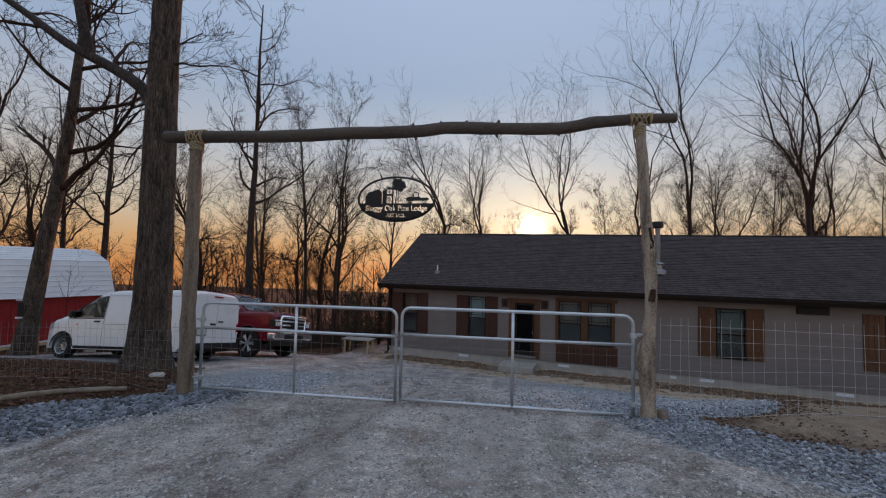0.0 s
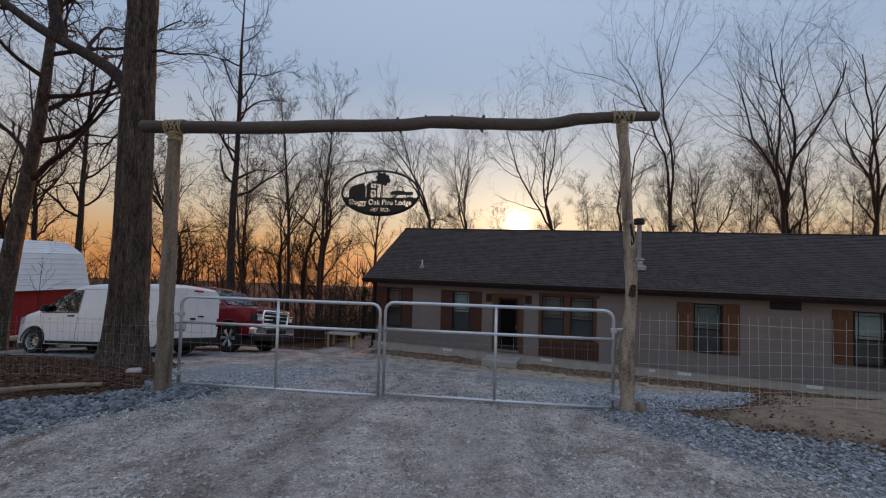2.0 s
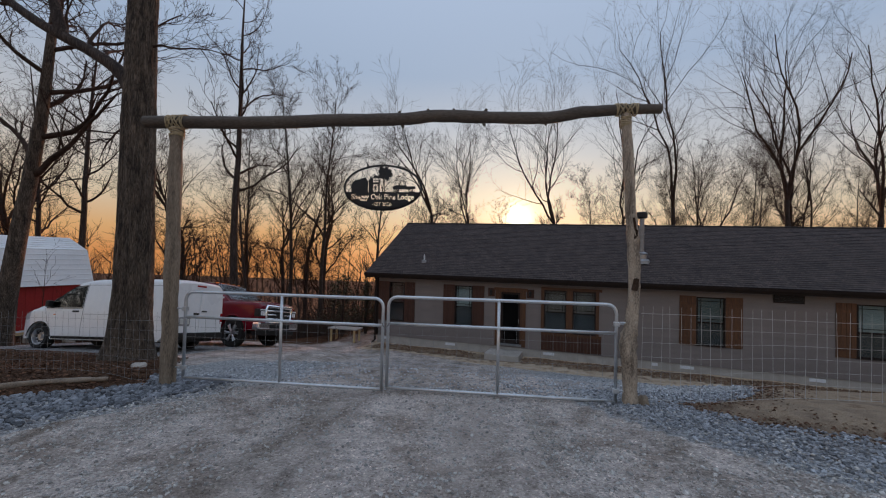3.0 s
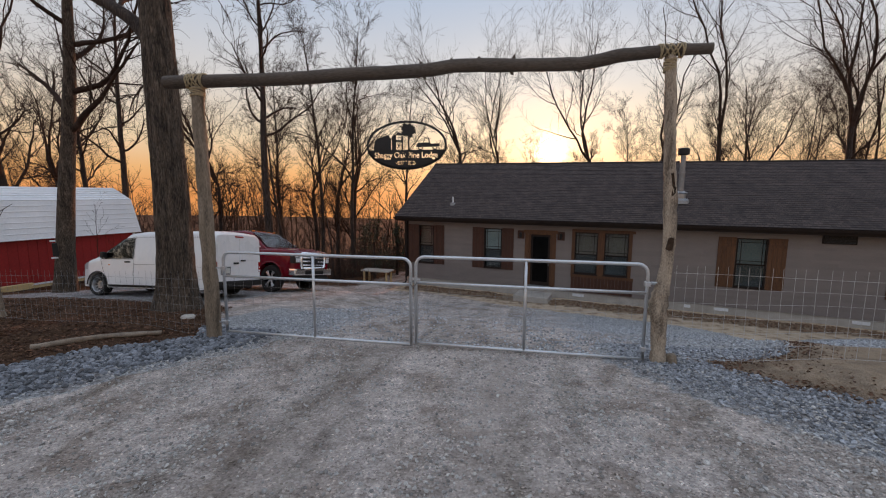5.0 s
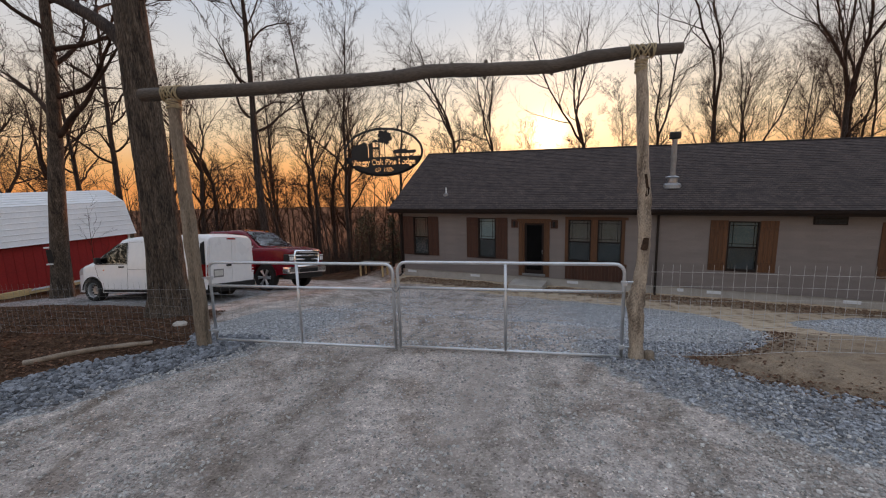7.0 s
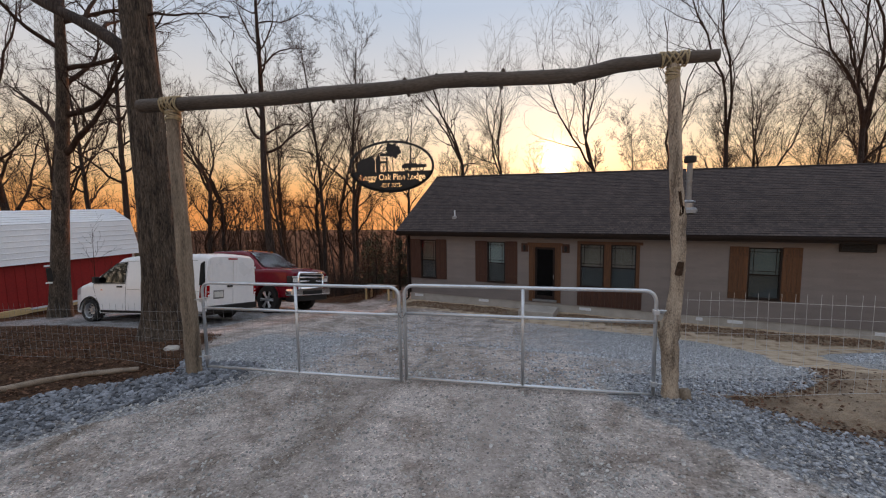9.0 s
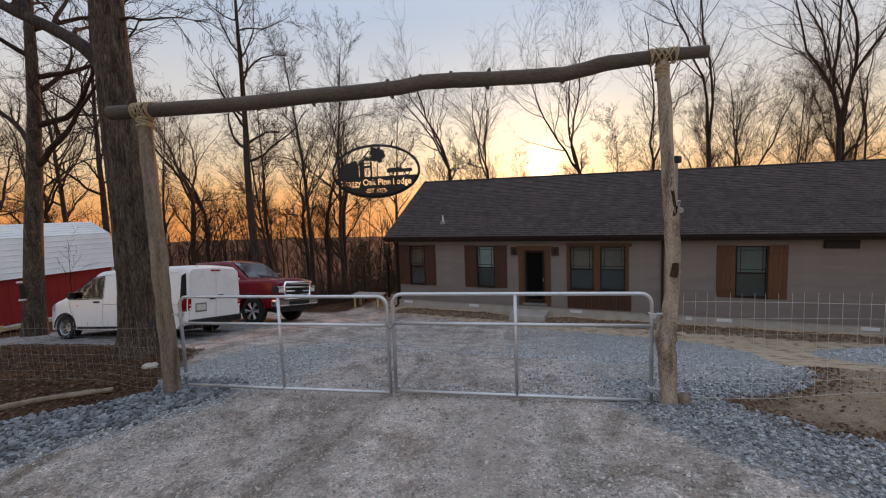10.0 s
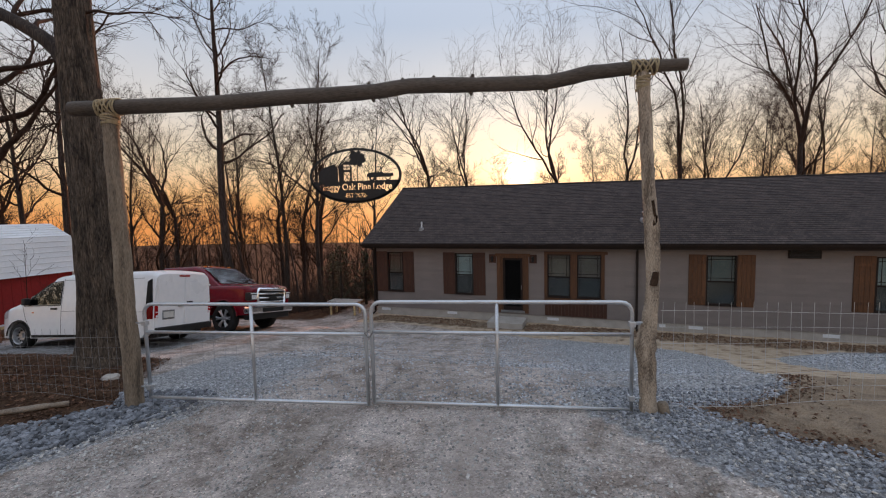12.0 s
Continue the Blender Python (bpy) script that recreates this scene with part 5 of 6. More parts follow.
def rest(ob, x, y, heading, length, track=0.8):
    """Set a car on the sloping ground: x, y of its rear middle, heading in degrees."""
    h = Vector((math.cos(radians(heading)), math.sin(radians(heading)), 0))
    s = Vector((-h.y, h.x, 0))
    p = Vector((x, y, 0))
    g = lambda q: ground_z(q.x, q.y)
    r, f = p + h * 1.0, p + h * (length - 1.0)
    zr, zf = (g(r + s * track) + g(r - s * track)) / 2, (g(f + s * track) + g(f - s * track)) / 2
    zl = (g(r + s * track) + g(f + s * track)) / 2
    zs = (g(r - s * track) + g(f - s * track)) / 2
    fx = (h + Vector((0, 0, (zf - zr) / (length - 2)))).normalized()
    ly = (s + Vector((0, 0, (zl - zs) / (2 * track)))).normalized()
    up = fx.cross(ly).normalized()
    ly = up.cross(fx)
    o = Vector((x, y, zr)) - fx * 0 - Vector((0, 0, 1)) * ((zf - zr) / (length - 2))
    ob.matrix_basis = Matrix(((fx.x, ly.x, up.x, o.x), (fx.y, ly.y, up.y, o.y), (fx.z, ly.z, up.z, o.z - 0.012), (0, 0, 0, 1)))


VAN = build_van()
rest(VAN, -6.62, 4.98, 175.2, 5.1)
TRUCK = build_truck()
rest(TRUCK, -12.0, 8.88, -8.1, 6.1)
TRUCK.matrix_basis = TRUCK.matrix_basis @ Matrix.Diagonal((1.06, 1.05, 1.14, 1.0))


# ---- barn-roofed shed ----
def build_shed():
    """Gambrel shed; its long flank faces the drive. Local x runs along the flank, y into the shed."""
    z0 = -1.70
    shed = thing("garden_shed", "red gambrel shed with white ribbed metal roof", "shed", pose(-18.95, 2.47, z0, 0, 0, 76))
    L, D, wall_h = 9.0, 3.6, 2.15
    part("floor_frame", a_box(-0.0, L, 0.0, D, 0.10, 0.30), M["lumber"], shed)
    w = thing("wall", "", "")
    for key in ("label", "category"):
        if key in w:
            del w[key]
    w.parent = shed
    part("sheathing", a_box(0.0, L, 0.02, 0.08, 0.30, wall_h), M["red_wall"], w)
    n = 30
    me = link_mesh("wall_board", a_box(0.004, L / n - 0.004, 0.0, 0.02, 0.24, wall_h, 0.003), M["red_wall"])
    for i in range(n):
        ob = new("wall_board", me)
        ob.parent, ob.location = w, (i * L / n, 0, 0)
    part("base_trim", a_box(-0.02, L, -0.02, 0.0, 0.22, 0.29), M["white_metal"], w)
    part("corner_trim", a_box(L - 0.07, L + 0.02, -0.025, 0.0, 0.24, wall_h), M["white_metal"], w)
    prof = [(-0.18, wall_h - 0.1), (0.42, wall_h + 1.42), (D / 2, wall_h + 1.98), (D - 0.42, wall_h + 1.42), (D + 0.18, wall_h - 0.1)]
    for x in (0.0, L - 0.1):
        bm = bmesh.new()
        pts = [(0.0, 0.3)] + [(min(max(y, 0.0), D), z - 0.06) for y, z in prof] + [(D, 0.3)]
        a, b = [bm.verts.new((x, y, z)) for y, z in pts], [bm.verts.new((x + 0.1, y, z)) for y, z in pts]
        bm.faces.new(a), bm.faces.new(b[::-1])
        for i in range(len(pts)):
            k = (i + 1) % len(pts)
            bm.faces.new((a[i], a[k], b[k], b[i]))
        part("end_wall", bm, M["red_wall"], shed)
    part("back_wall", a_box(0, L, D - 0.08, D, 0.3, wall_h), M["red_wall"], shed)
    roof = thing("roof", "", "")
    for key in ("label", "category"):
        if key in roof:
            del roof[key]
    roof.parent = shed
    # ribbed sheets laid lengthwise, lapped course on course
    for (y0, za), (y1, zb) in zip(prof, prof[1:]):
        a, b = Vector((0, y0, za)), Vector((0, y1, zb))
        n = max(2, round((b - a).length / 0.235))
        nm = Vector((1, 0, 0)).cross(b - a).normalized()
        if nm.z < 0:
            nm = -nm
        for i in range(n):
            p, q = a + (b - a) * i / n, a + (b - a) * (i + 1) / n
            low_first = p.z < q.z
            lo, hi = (p, q) if low_first else (q, p)
            bm = bmesh.new()
            sec = [lo + nm * 0.004, lo + nm * 0.034, lo + (hi - lo) * 0.12 + nm * 0.034, lo + (hi - lo) * 0.2 + nm * 0.018, hi + nm * 0.018, hi + nm * 0.0]
            va = [bm.verts.new(v + Vector((-0.22, 0, 0))) for v in sec]
            vb = [bm.verts.new(v + Vector((L + 0.22, 0, 0))) for v in sec]
            for k in range(len(sec)):
                j = (k + 1) % len(sec)
                bm.faces.new((va[k], va[j], vb[j], vb[k]))
            bm.faces.new(va[::-1]), bm.faces.new(vb)
            part("roof_panel", bm, M["white_metal"], roof)
    for x, y in ((0.4, 0.3), (3.2, 0.3), (6.0, 0.3), (8.6, 0.3), (0.4, D - 0.3), (8.6, D - 0.3)):
        wx, wy = (Matrix.Translation((-18.95, 2.47, 0)) @ Matrix.Rotation(radians(76), 4, "Z") @ Vector((x, y, 0))).xy
        part("skid_block", a_box(x - 0.2, x + 0.2, y - 0.1, y + 0.1, ground_z(wx, wy) - z0 - 0.05, 0.10), M["concrete"], shed)
    return shed


build_shed()


# ---- hanging sign ----
def extruded(points, t=0.006, holes=()):
    bm = bmesh.new()
    f = bm.faces.new([bm.verts.new((x, -t / 2, z)) for x, z in points])
    ext = bmesh.ops.extrude_face_region(bm, geom=[f])
    bmesh.ops.translate(bm, vec=(0, t, 0), verts=[v for v in ext["geom"] if isinstance(v, bmesh.types.BMVert)])
    return bm


def letters(body, size, x, z, bold):
    """A solid text, standing in the sign's plane."""
    cu = bpy.data.curves.new("lettering", "FONT")
    cu.body, cu.size, cu.extrude, cu.offset = body, size, 0.03, bold
    cu.align_x, cu.align_y = "CENTER", "CENTER"
    ob = new("lettering", cu)
    ob.matrix_basis = pose(x, 0, z, 90)
    bpy.context.view_layer.update()
    dg = bpy.context.evaluated_depsgraph_get()
    me = bpy.data.meshes.new_from_object(ob.evaluated_get(dg))
    bpy.data.objects.remove(ob)
    out = new("lettering", me)
    out.matrix_basis = pose(x, 0, z, 90)
    return out


def build_sign():
    sg = thing("hanging_sign", "black cut-metal oval sign with barn, tree and old truck", "sign", pose(-0.117, 0.05, 2.88, 0, 0, 0))
    A, B, T = 0.55, 0.285, 0.006
    bm = bmesh.new()
    n = 72
    rings = []
    for r, y in ((1, -T / 2), (1, T / 2), (0.93, T / 2), (0.93, -T / 2)):
        k = 1 if r == 1 else 0
        rings.append([bm.verts.new(((A - (0 if k else 0.03)) * math.cos(2 * math.pi * i / n), y, (B - (0 if k else 0.026)) * math.sin(2 * math.pi * i / n))) for i in range(n)])
    for a, b in zip(rings, rings[1:] + rings[:1]):
        for i in range(n):
            bm.faces.new((a[i], a[(i + 1) % n], b[(i + 1) % n], b[i]))
    part("rim", bm, M["sign_metal"], sg)
    # lower plate, with the words cut through
    cut = -0.055
    a0 = math.asin(cut / B)
    pts = [((A - 0.012) * math.cos(a), (B - 0.011) * math.sin(a)) for a in np.linspace(math.pi - a0, 2 * math.pi + a0, 40)]
    plate = part("word_plate", extruded(pts, T), M["sign_metal"], None, "black plate with cut-out words")
    words = [letters("Shaggy Oak Pine Lodge", 0.093, 0.0, -0.115, 0.0018), letters("-EST 2022-", 0.062, 0.0, -0.205, 0.0012)]
    for w in words:
        md = plate.modifiers.new("cut", "BOOLEAN")
        md.operation, md.solver, md.object = "DIFFERENCE", "EXACT", w
        md.use_self = True
    bpy.context.view_layer.update()
    me = bpy.data.meshes.new_from_object(plate.evaluated_get(bpy.context.evaluated_depsgraph_get()))
    plate.modifiers.clear()
    plate.data = me
    for w in words:
        bpy.data.objects.remove(w)
    plate.parent = sg
    # barn: long flank and gambrel front with a loft window and cross-braced door
    part("barn_flank", extruded([(-0.44, -0.057), (-0.44, 0.03), (-0.40, 0.085), (-0.24, 0.125), (-0.205, 0.075), (-0.205, -0.057)], T), M["sign_metal"], sg)
    for q in ([(-0.195, -0.057), (-0.195, 0.085), (-0.155, 0.125), (-0.135, 0.125), (-0.135, -0.057)], [(-0.06, -0.057), (-0.06, 0.125), (-0.04, 0.085), (-0.04, -0.057)],
              [(-0.135, 0.04), (-0.135, 0.065), (-0.06, 0.065), (-0.06, 0.04)], [(-0.155, 0.118), (-0.118, 0.15), (-0.078, 0.15), (-0.04, 0.118)]):
        part("barn_front", extruded(q, T), M["sign_metal"], sg)
    part("barn_roof_edge", a_tube([(-0.20, 0, 0.08), (-0.165, 0, 0.13), (-0.118, 0, 0.165), (-0.07, 0, 0.13), (-0.035, 0, 0.08)], 0.006, 4), M["sign_metal"], sg)
    for a, b in (((-0.135, -0.055), (-0.06, 0.04)), ((-0.06, -0.055), (-0.135, 0.04)), ((-0.0975, -0.055), (-0.0975, 0.12)), ((-0.135, 0.09), (-0.06, 0.09))):
        part("barn_brace", a_tube([(a[0], 0, a[1]), (b[0], 0, b[1])], 0.004, 4), M["sign_metal"], sg)
    # tree: ragged crown of small plates on a stem
    part("tree_stem", a_tube([(0.03, 0, -0.06), (0.028, 0, 0.05), (0.032, 0, 0.16)], 0.006, 5), M["sign_metal"], sg)
    rng = random.Random(5)
    for k in range(15):
        a, r = k * 2.4, 0.075 * math.sqrt((k + 0.5) / 15)
        cx, cz = 0.03 + r * 1.15 * math.cos(a), 0.175 + r * 0.95 * math.sin(a)
        rr = rng.uniform(0.024, 0.034)
        part("leaf_clump", extruded([(cx + rr * (1.25 if i % 2 else 0.8) * math.cos(i * math.pi / 6), cz + rr * (1.25 if i % 2 else 0.8) * math.sin(i * math.pi / 6)) for i in range(12)], T * (0.8 + 0.02 * k)), M["sign_metal"], sg)
    # old pickup
    part("truck_body", extruded([(0.14, -0.02), (0.145, 0.012), (0.165, 0.026), (0.235, 0.03), (0.33, 0.03), (0.335, 0.016), (0.45, 0.018), (0.455, -0.012), (0.42, -0.02)], T), M["sign_metal"], sg)
    part("truck_cab", a_tube([(0.238, 0, 0.028), (0.25, 0, 0.075), (0.262, 0, 0.083), (0.302, 0, 0.083), (0.312, 0, 0.07), (0.314, 0, 0.028)], 0.006, 4), M["sign_metal"], sg)
    for x in (0.20, 0.39):
        ring = [(x + 0.026 * math.cos(a), 0, -0.026 + 0.026 * math.sin(a)) for a in np.linspace(0, 2 * math.pi, 17)]
        part("truck_wheel", a_tube(ring, 0.007, 5, caps=False), M["sign_metal"], sg)
    for s in (-1, 1):
        part("hook", a_tube([(s * 0.21, 0, 0.262), (s * 0.222, 0, 0.292), (s * 0.235, 0, 0.315)], [0.012, 0.010, 0.006], 6), M["sign_metal"], sg)
        part("cable", a_tube([(s * 0.235, 0, 0.31), (s * 0.235 + s * 0.22, -0.03, 0.80)], 0.0022, 4), M["wire"], sg, "thin steel cable")
    sg.scale = (1.035, 1.0, 1.15)
    return sg


build_sign()


# ---- wire fence ----
def build_fence(x0, x1, top, label, wire, r):
    fn = thing("wire_fence", label, "fence", None, "wire fences")
    k = int(abs(x1 - x0) / 0.12)
    rng = random.Random(int(x0 * 7))
    for h in range(7):
        bm = bmesh.new()
        pts = []
        for i in range(0, k + 1, 2):
            x = x0 + (x1 - x0) * i / k
            g = ground_z(x, 0.03)
            f = h / 6
            pts.append((x, 0.03 + 0.02 * math.sin(x * 2.1 + h), g + 0.05 + (top(x) - 0.09 - g - 0.05) * f - 0.012 * math.sin(x * 1.3) * f))
        tube(bm, pts, r if 0 < h < 6 else r * 1.4, 4, caps=False)
        part("line_wire", bm, M[wire], fn)
    for i in range(k + 1):
        x = x0 + (x1 - x0) * i / k
        g = ground_z(x, 0.03)
        dx = rng.uniform(-0.012, 0.012)
        part("stay_wire", a_tube([(x, 0.034, g + 0.03), (x + dx, 0.03, (g + top(x)) / 2), (x + dx * 2, 0.03, top(x) + 0.02)], r, 4, caps=False), M[wire], fn)
    return fn


build_fence(3.38, 10.2, lambda x: 1.33, "galvanised woven wire fence tied to the crooked post", "wire_lit", 0.0019)
build_fence(-3.4, -11.0, lambda x: 0.98 + 0.03 * (x + 3.4), "galvanised woven wire fence tied to the straight post", "wire", 0.0014)
for x, top in ((10.22, 1.45), (-11.02, 0.85)):
    g = ground_z(x, 0.03)
    bm = a_box(x - 0.02, x + 0.02, 0.01, 0.016, g - 0.1, top)
    box(bm, x - 0.003, x + 0.003, 0.016, 0.05, g - 0.1, top)
    tagged(part("fence_post", bm, M["trim_dark"]), "plain steel tee post at the fence end", "post")


# ---- trees ----
class Tubes:
    """Many tapered limbs in one mesh."""

    def __init__(self):
        self.v, self.f = [], []

    def limb(self, pts, radii, n):
        pts = np.asarray(pts, float)
        d = np.gradient(pts, axis=0)
        d /= np.linalg.norm(d, axis=1)[:, None] + 1e-9
        ref = np.array([0.0, 0.0, 1.0]) if abs(d[0][2]) < 0.8 else np.array([1.0, 0.0, 0.0])
        base = len(self.v)
        for p, q, r in zip(pts, d, radii):
            u = np.cross(q, ref)
            u /= np.linalg.norm(u) + 1e-9
            w = np.cross(q, u)
            for k in range(n):
                a = 2 * math.pi * k / n
                self.v.append(tuple(p + r * (math.cos(a) * u + math.sin(a) * w)))
        for i in range(len(pts) - 1):
            for k in range(n):
                a, b = base + i * n + k, base + i * n + (k + 1) % n
                self.f.append((a, b, b + n, a + n))

    def mesh(self, name, material):
        me = bpy.data.meshes.new(name)
        me.from_pydata(self.v, [], self.f)
        for p in me.polygons:
            p.use_smooth = True
        me.materials.append(material)
        return me


def wander(rng, start, way, length, steps, bend, lift):
    """A crooked line that keeps near its way and lifts or droops."""
    pts, p, d = [np.array(start, float)], np.array(start, float), np.array(way, float)
    d /= np.linalg.norm(d)
    for _ in range(steps):
        d = d + np.array([rng.uniform(-bend, bend) for _ in range(3)]) + np.array([0, 0, lift])
        d /= np.linalg.norm(d)
        p = p + d * length / steps
        pts.append(p.copy())
    return np.array(pts)


def turned(rng, d, spread):
    """A way that leaves d at about the given angle."""
    d = d / np.linalg.norm(d)
    r = np.array([rng.gauss(0, 1) for _ in range(3)])
    s = r - d * (r @ d)
    s /= np.linalg.norm(s) + 1e-9
    a = spread * rng.uniform(0.7, 1.25)
    return d * math.cos(a) + s * math.sin(a)


def grow(seed, height, radius, first=0.3, limbs=12, levels=3, spread=0.75, fork=False, lean=(0, 0), per=(6, 6, 4), reach=0.42, twig=0.006, steps0=14, split=0.55, stems=(2, 3, 3), part_at=0.38, lift=0.055):
    """The limbs of one bare tree: its trunk, and all branches from it."""
    rng = random.Random(seed)
    trunk, crown = Tubes(), Tubes()
    tp = wander(rng, (0, 0, -0.3), (lean[0], lean[1], 1), height * (split if fork else 1.0), steps0, 0.05, 0.02)
    end = radius * (0.55 if fork else 0.12)
    tr = [radius * (1.35 if i == 0 else 1.1 if i == 1 else 1) * (1 - i / steps0) + end * (i / steps0) for i in range(steps0 + 1)]
    trunk.limb(tp, tr, 9)
    stack = []
    if fork:
        d = tp[-1] - tp[-2]
        for _ in range(rng.choice(stems)):
            w = turned(rng, d, part_at)
            stack.append((tp[-1], w, height * (1 - split) * rng.uniform(0.95, 1.2), end * 0.78, 1))
    for i in range(limbs):
        f = first + (1 - first) * (i + rng.random()) / limbs
        k = min(int(f * steps0), steps0 - 1)
        t = f * steps0 - k
        p = tp[k] * (1 - t) + tp[k + 1] * t
        r = tr[k] * (1 - t) + tr[k + 1] * t
        w = turned(rng, tp[k + 1] - tp[k], spread)
        stack.append((p, w, height * reach * (1.1 - 0.6 * f) * rng.uniform(0.6, 1.1), min(r * 0.52, radius * 0.36), 1))
    while stack:
        p, w, ln, r, lv = stack.pop()
        n = (9, 6, 4, 3)[min(lv - 1, 3)]
        pts = wander(rng, p, w, ln, n, 0.26 if lv < 3 else 0.32, lift if lv < 3 else lift * 0.65)
        r1 = max(r * 0.25, twig * 0.7)
        (crown).limb(pts, np.linspace(r, r1, n + 1), (6, 4, 3, 3)[min(lv - 1, 3)])
        if lv <= levels:
            m = per[min(lv - 1, len(per) - 1)]
            for i in range(m):
                f = 0.22 + 0.78 * (i + rng.random()) / m
                k = min(int(f * n), n - 1)
                t = f * n - k
                q = pts[k] * (1 - t) + pts[k + 1] * t
                rr = max((r * (1 - f) + r1 * f) * 0.54, twig)
                stack.append((q, turned(rng, pts[k + 1] - pts[k], 0.66), ln * rng.uniform(0.28, 0.58), rr, lv + 1))
    return trunk, crown


KINDS = {}
for key, spec in {
    "vase": dict(height=14, radius=0.20, first=0.42, limbs=6, fork=True, per=(9, 7, 4), spread=0.7, reach=0.34),
    "vase_wide": dict(height=13, radius=0.22, first=0.36, limbs=8, fork=True, per=(9, 7, 4), spread=0.85, reach=0.42),
    "slim": dict(height=15, radius=0.15, first=0.35, limbs=18, per=(7, 6, 4), spread=0.6, reach=0.30),
    "spire": dict(height=17, radius=0.21, first=0.38, limbs=18, per=(6, 4, 4), spread=0.95, reach=0.24),
    "bent": dict(height=12, radius=0.14, first=0.3, limbs=14, per=(7, 6, 4), spread=0.7, reach=0.36, lean=(0.16, 0.05)),
    "vee": dict(height=17, radius=0.22, first=0.5, limbs=3, fork=True, per=(11, 8, 5), spread=0.6, reach=0.22, split=0.47, stems=(3,), part_at=0.45, lift=0.09),
    "twin": dict(height=22, radius=0.25, first=0.5, limbs=4, fork=True, per=(10, 7, 4), spread=0.6, reach=0.2, split=0.43, stems=(2,), part_at=0.14, lift=0.10, twig=0.005),
    "broad": dict(height=21, radius=0.27, first=0.46, limbs=4, fork=True, per=(9, 6, 4), spread=0.7, reach=0.24, split=0.5, stems=(4,), part_at=0.36, lift=0.07, twig=0.0045),
    "brushy": dict(height=15, radius=0.12, first=0.4, limbs=16, per=(8, 7, 5), spread=0.5, reach=0.34, lift=0.08, twig=0.005),
    "thicket": dict(height=9, radius=0.09, first=0.2, limbs=12, per=(6, 5, 4), spread=0.55, reach=0.42),
}.items():
    a, b = grow(sum(map(ord, key)), **spec)
    KINDS[key] = (a.mesh("trunk", M["bark_far"]), b.mesh("crown", M["twigs"]))


def plant(kind, x, y, turn=0.0, scale=1.0, label="bare deciduous tree with fine upright branches", group="bare trees behind the house", z=None):
    tree = thing("tree", label, "tree", pose(x, y, (ground_z(x, y) if z is None else z), 0, 0, turn), group)
    tree.scale = (scale, scale, scale)
    for name, me in zip(("trunk", "crown"), KINDS[kind]):
        ob = new(name, me)
        ob.parent = tree
    return tree


# behind the house, along the ridge line
BEHIND = [("vase", -3.7, 28, 40, 1.1), ("vee", -0.2, 30, 75, 0.86), ("brushy", -1.6, 38, 0, 0.9), ("brushy", 1.8, 40, 150, 0.8),
          ("vee", 6.7, 28.5, 20, 0.97), ("brushy", 8.4, 40, 60, 0.75), ("twin", 10.9, 30, 190, 0.8), ("brushy", 13.0, 34, 250, 0.95), ("brushy", 11.6, 38, 10, 1.0),
          ("twin", 15.6, 28.5, 95, 1.0), ("brushy", 17.2, 33, 310, 1.0), ("vee", 19.0, 33, 130, 0.9), ("brushy", 20.6, 36, 80, 1.1), ("brushy", 22.2, 31, 200, 1.0),
          ("broad", 23.0, 28.5, 10, 1.0), ("twin", 26.0, 30, 40, 1.0), ("brushy", 25.0, 35, 140, 1.1), ("vee", 28.4, 34, 280, 1.1), ("broad", 30.6, 29, 160, 1.0),
          ("brushy", 29.4, 37, 20, 1.15), ("twin", 35.0, 30, 220, 1.0), ("brushy", 33.0, 35, 100, 1.1), ("broad", 40.0, 32, 300, 1.0), ("brushy", 37.5, 36, 0, 1.1)]
for k, x, y, a, s in BEHIND:
    plant(k, x, y, a, s)
# on the wooded slope beside the house
SLOPE = [("spire", -12.7, 16.2, 30, 1.25), ("bent", -13.4, 19.5, 200, 1.0), ("slim", -8.9, 19, 0, 1.0), ("vase_wide", -10.3, 22, 130, 0.95), ("vase", -12.2, 24, 260, 0.95),
         ("vase", -19.5, 19, 20, 1.0), ("slim", -7.2, 25, 90, 0.95), ("slim", -16.5, 23, 150, 1.1), ("vase", -22.5, 24, 70, 1.05), ("bent", -6.0, 30, 0, 0.95),
         ("spire", -25.5, 16.5, 100, 1.0), ("vase_wide", -30.5, 19, 10, 1.1), ("slim", -28, 26, 60, 1.1), ("vase", -34, 22, 220, 1.1), ("thicket", -9.6, 17.5, 0, 0.8),
         ("thicket", -14.8, 21, 120, 0.9), ("thicket", -18, 27, 40, 1.0), ("thicket", -11.4, 28, 300, 1.0), ("thicket", -24, 20, 210, 1.0), ("spire", -21, 14.5, 250, 1.05),
         ("vase_wide", -24.5, 11.5, 80, 1.15), ("slim", -27.5, 9.5, 0, 1.1), ("vase", -31, 13, 130, 1.15), ("thicket", -29, 15, 0, 1.0), 
         ("slim", -11.0, 19.0, 240, 1.05), ("vase", -17.5, 31, 200, 1.1), ("bent", -3.0, 38, 130, 1.05)]
for k, x, y, a, s in SLOPE:
    plant(k, x, y, a, s, "bare dark-trunked tree on the wooded slope", "bare trees on the slope")


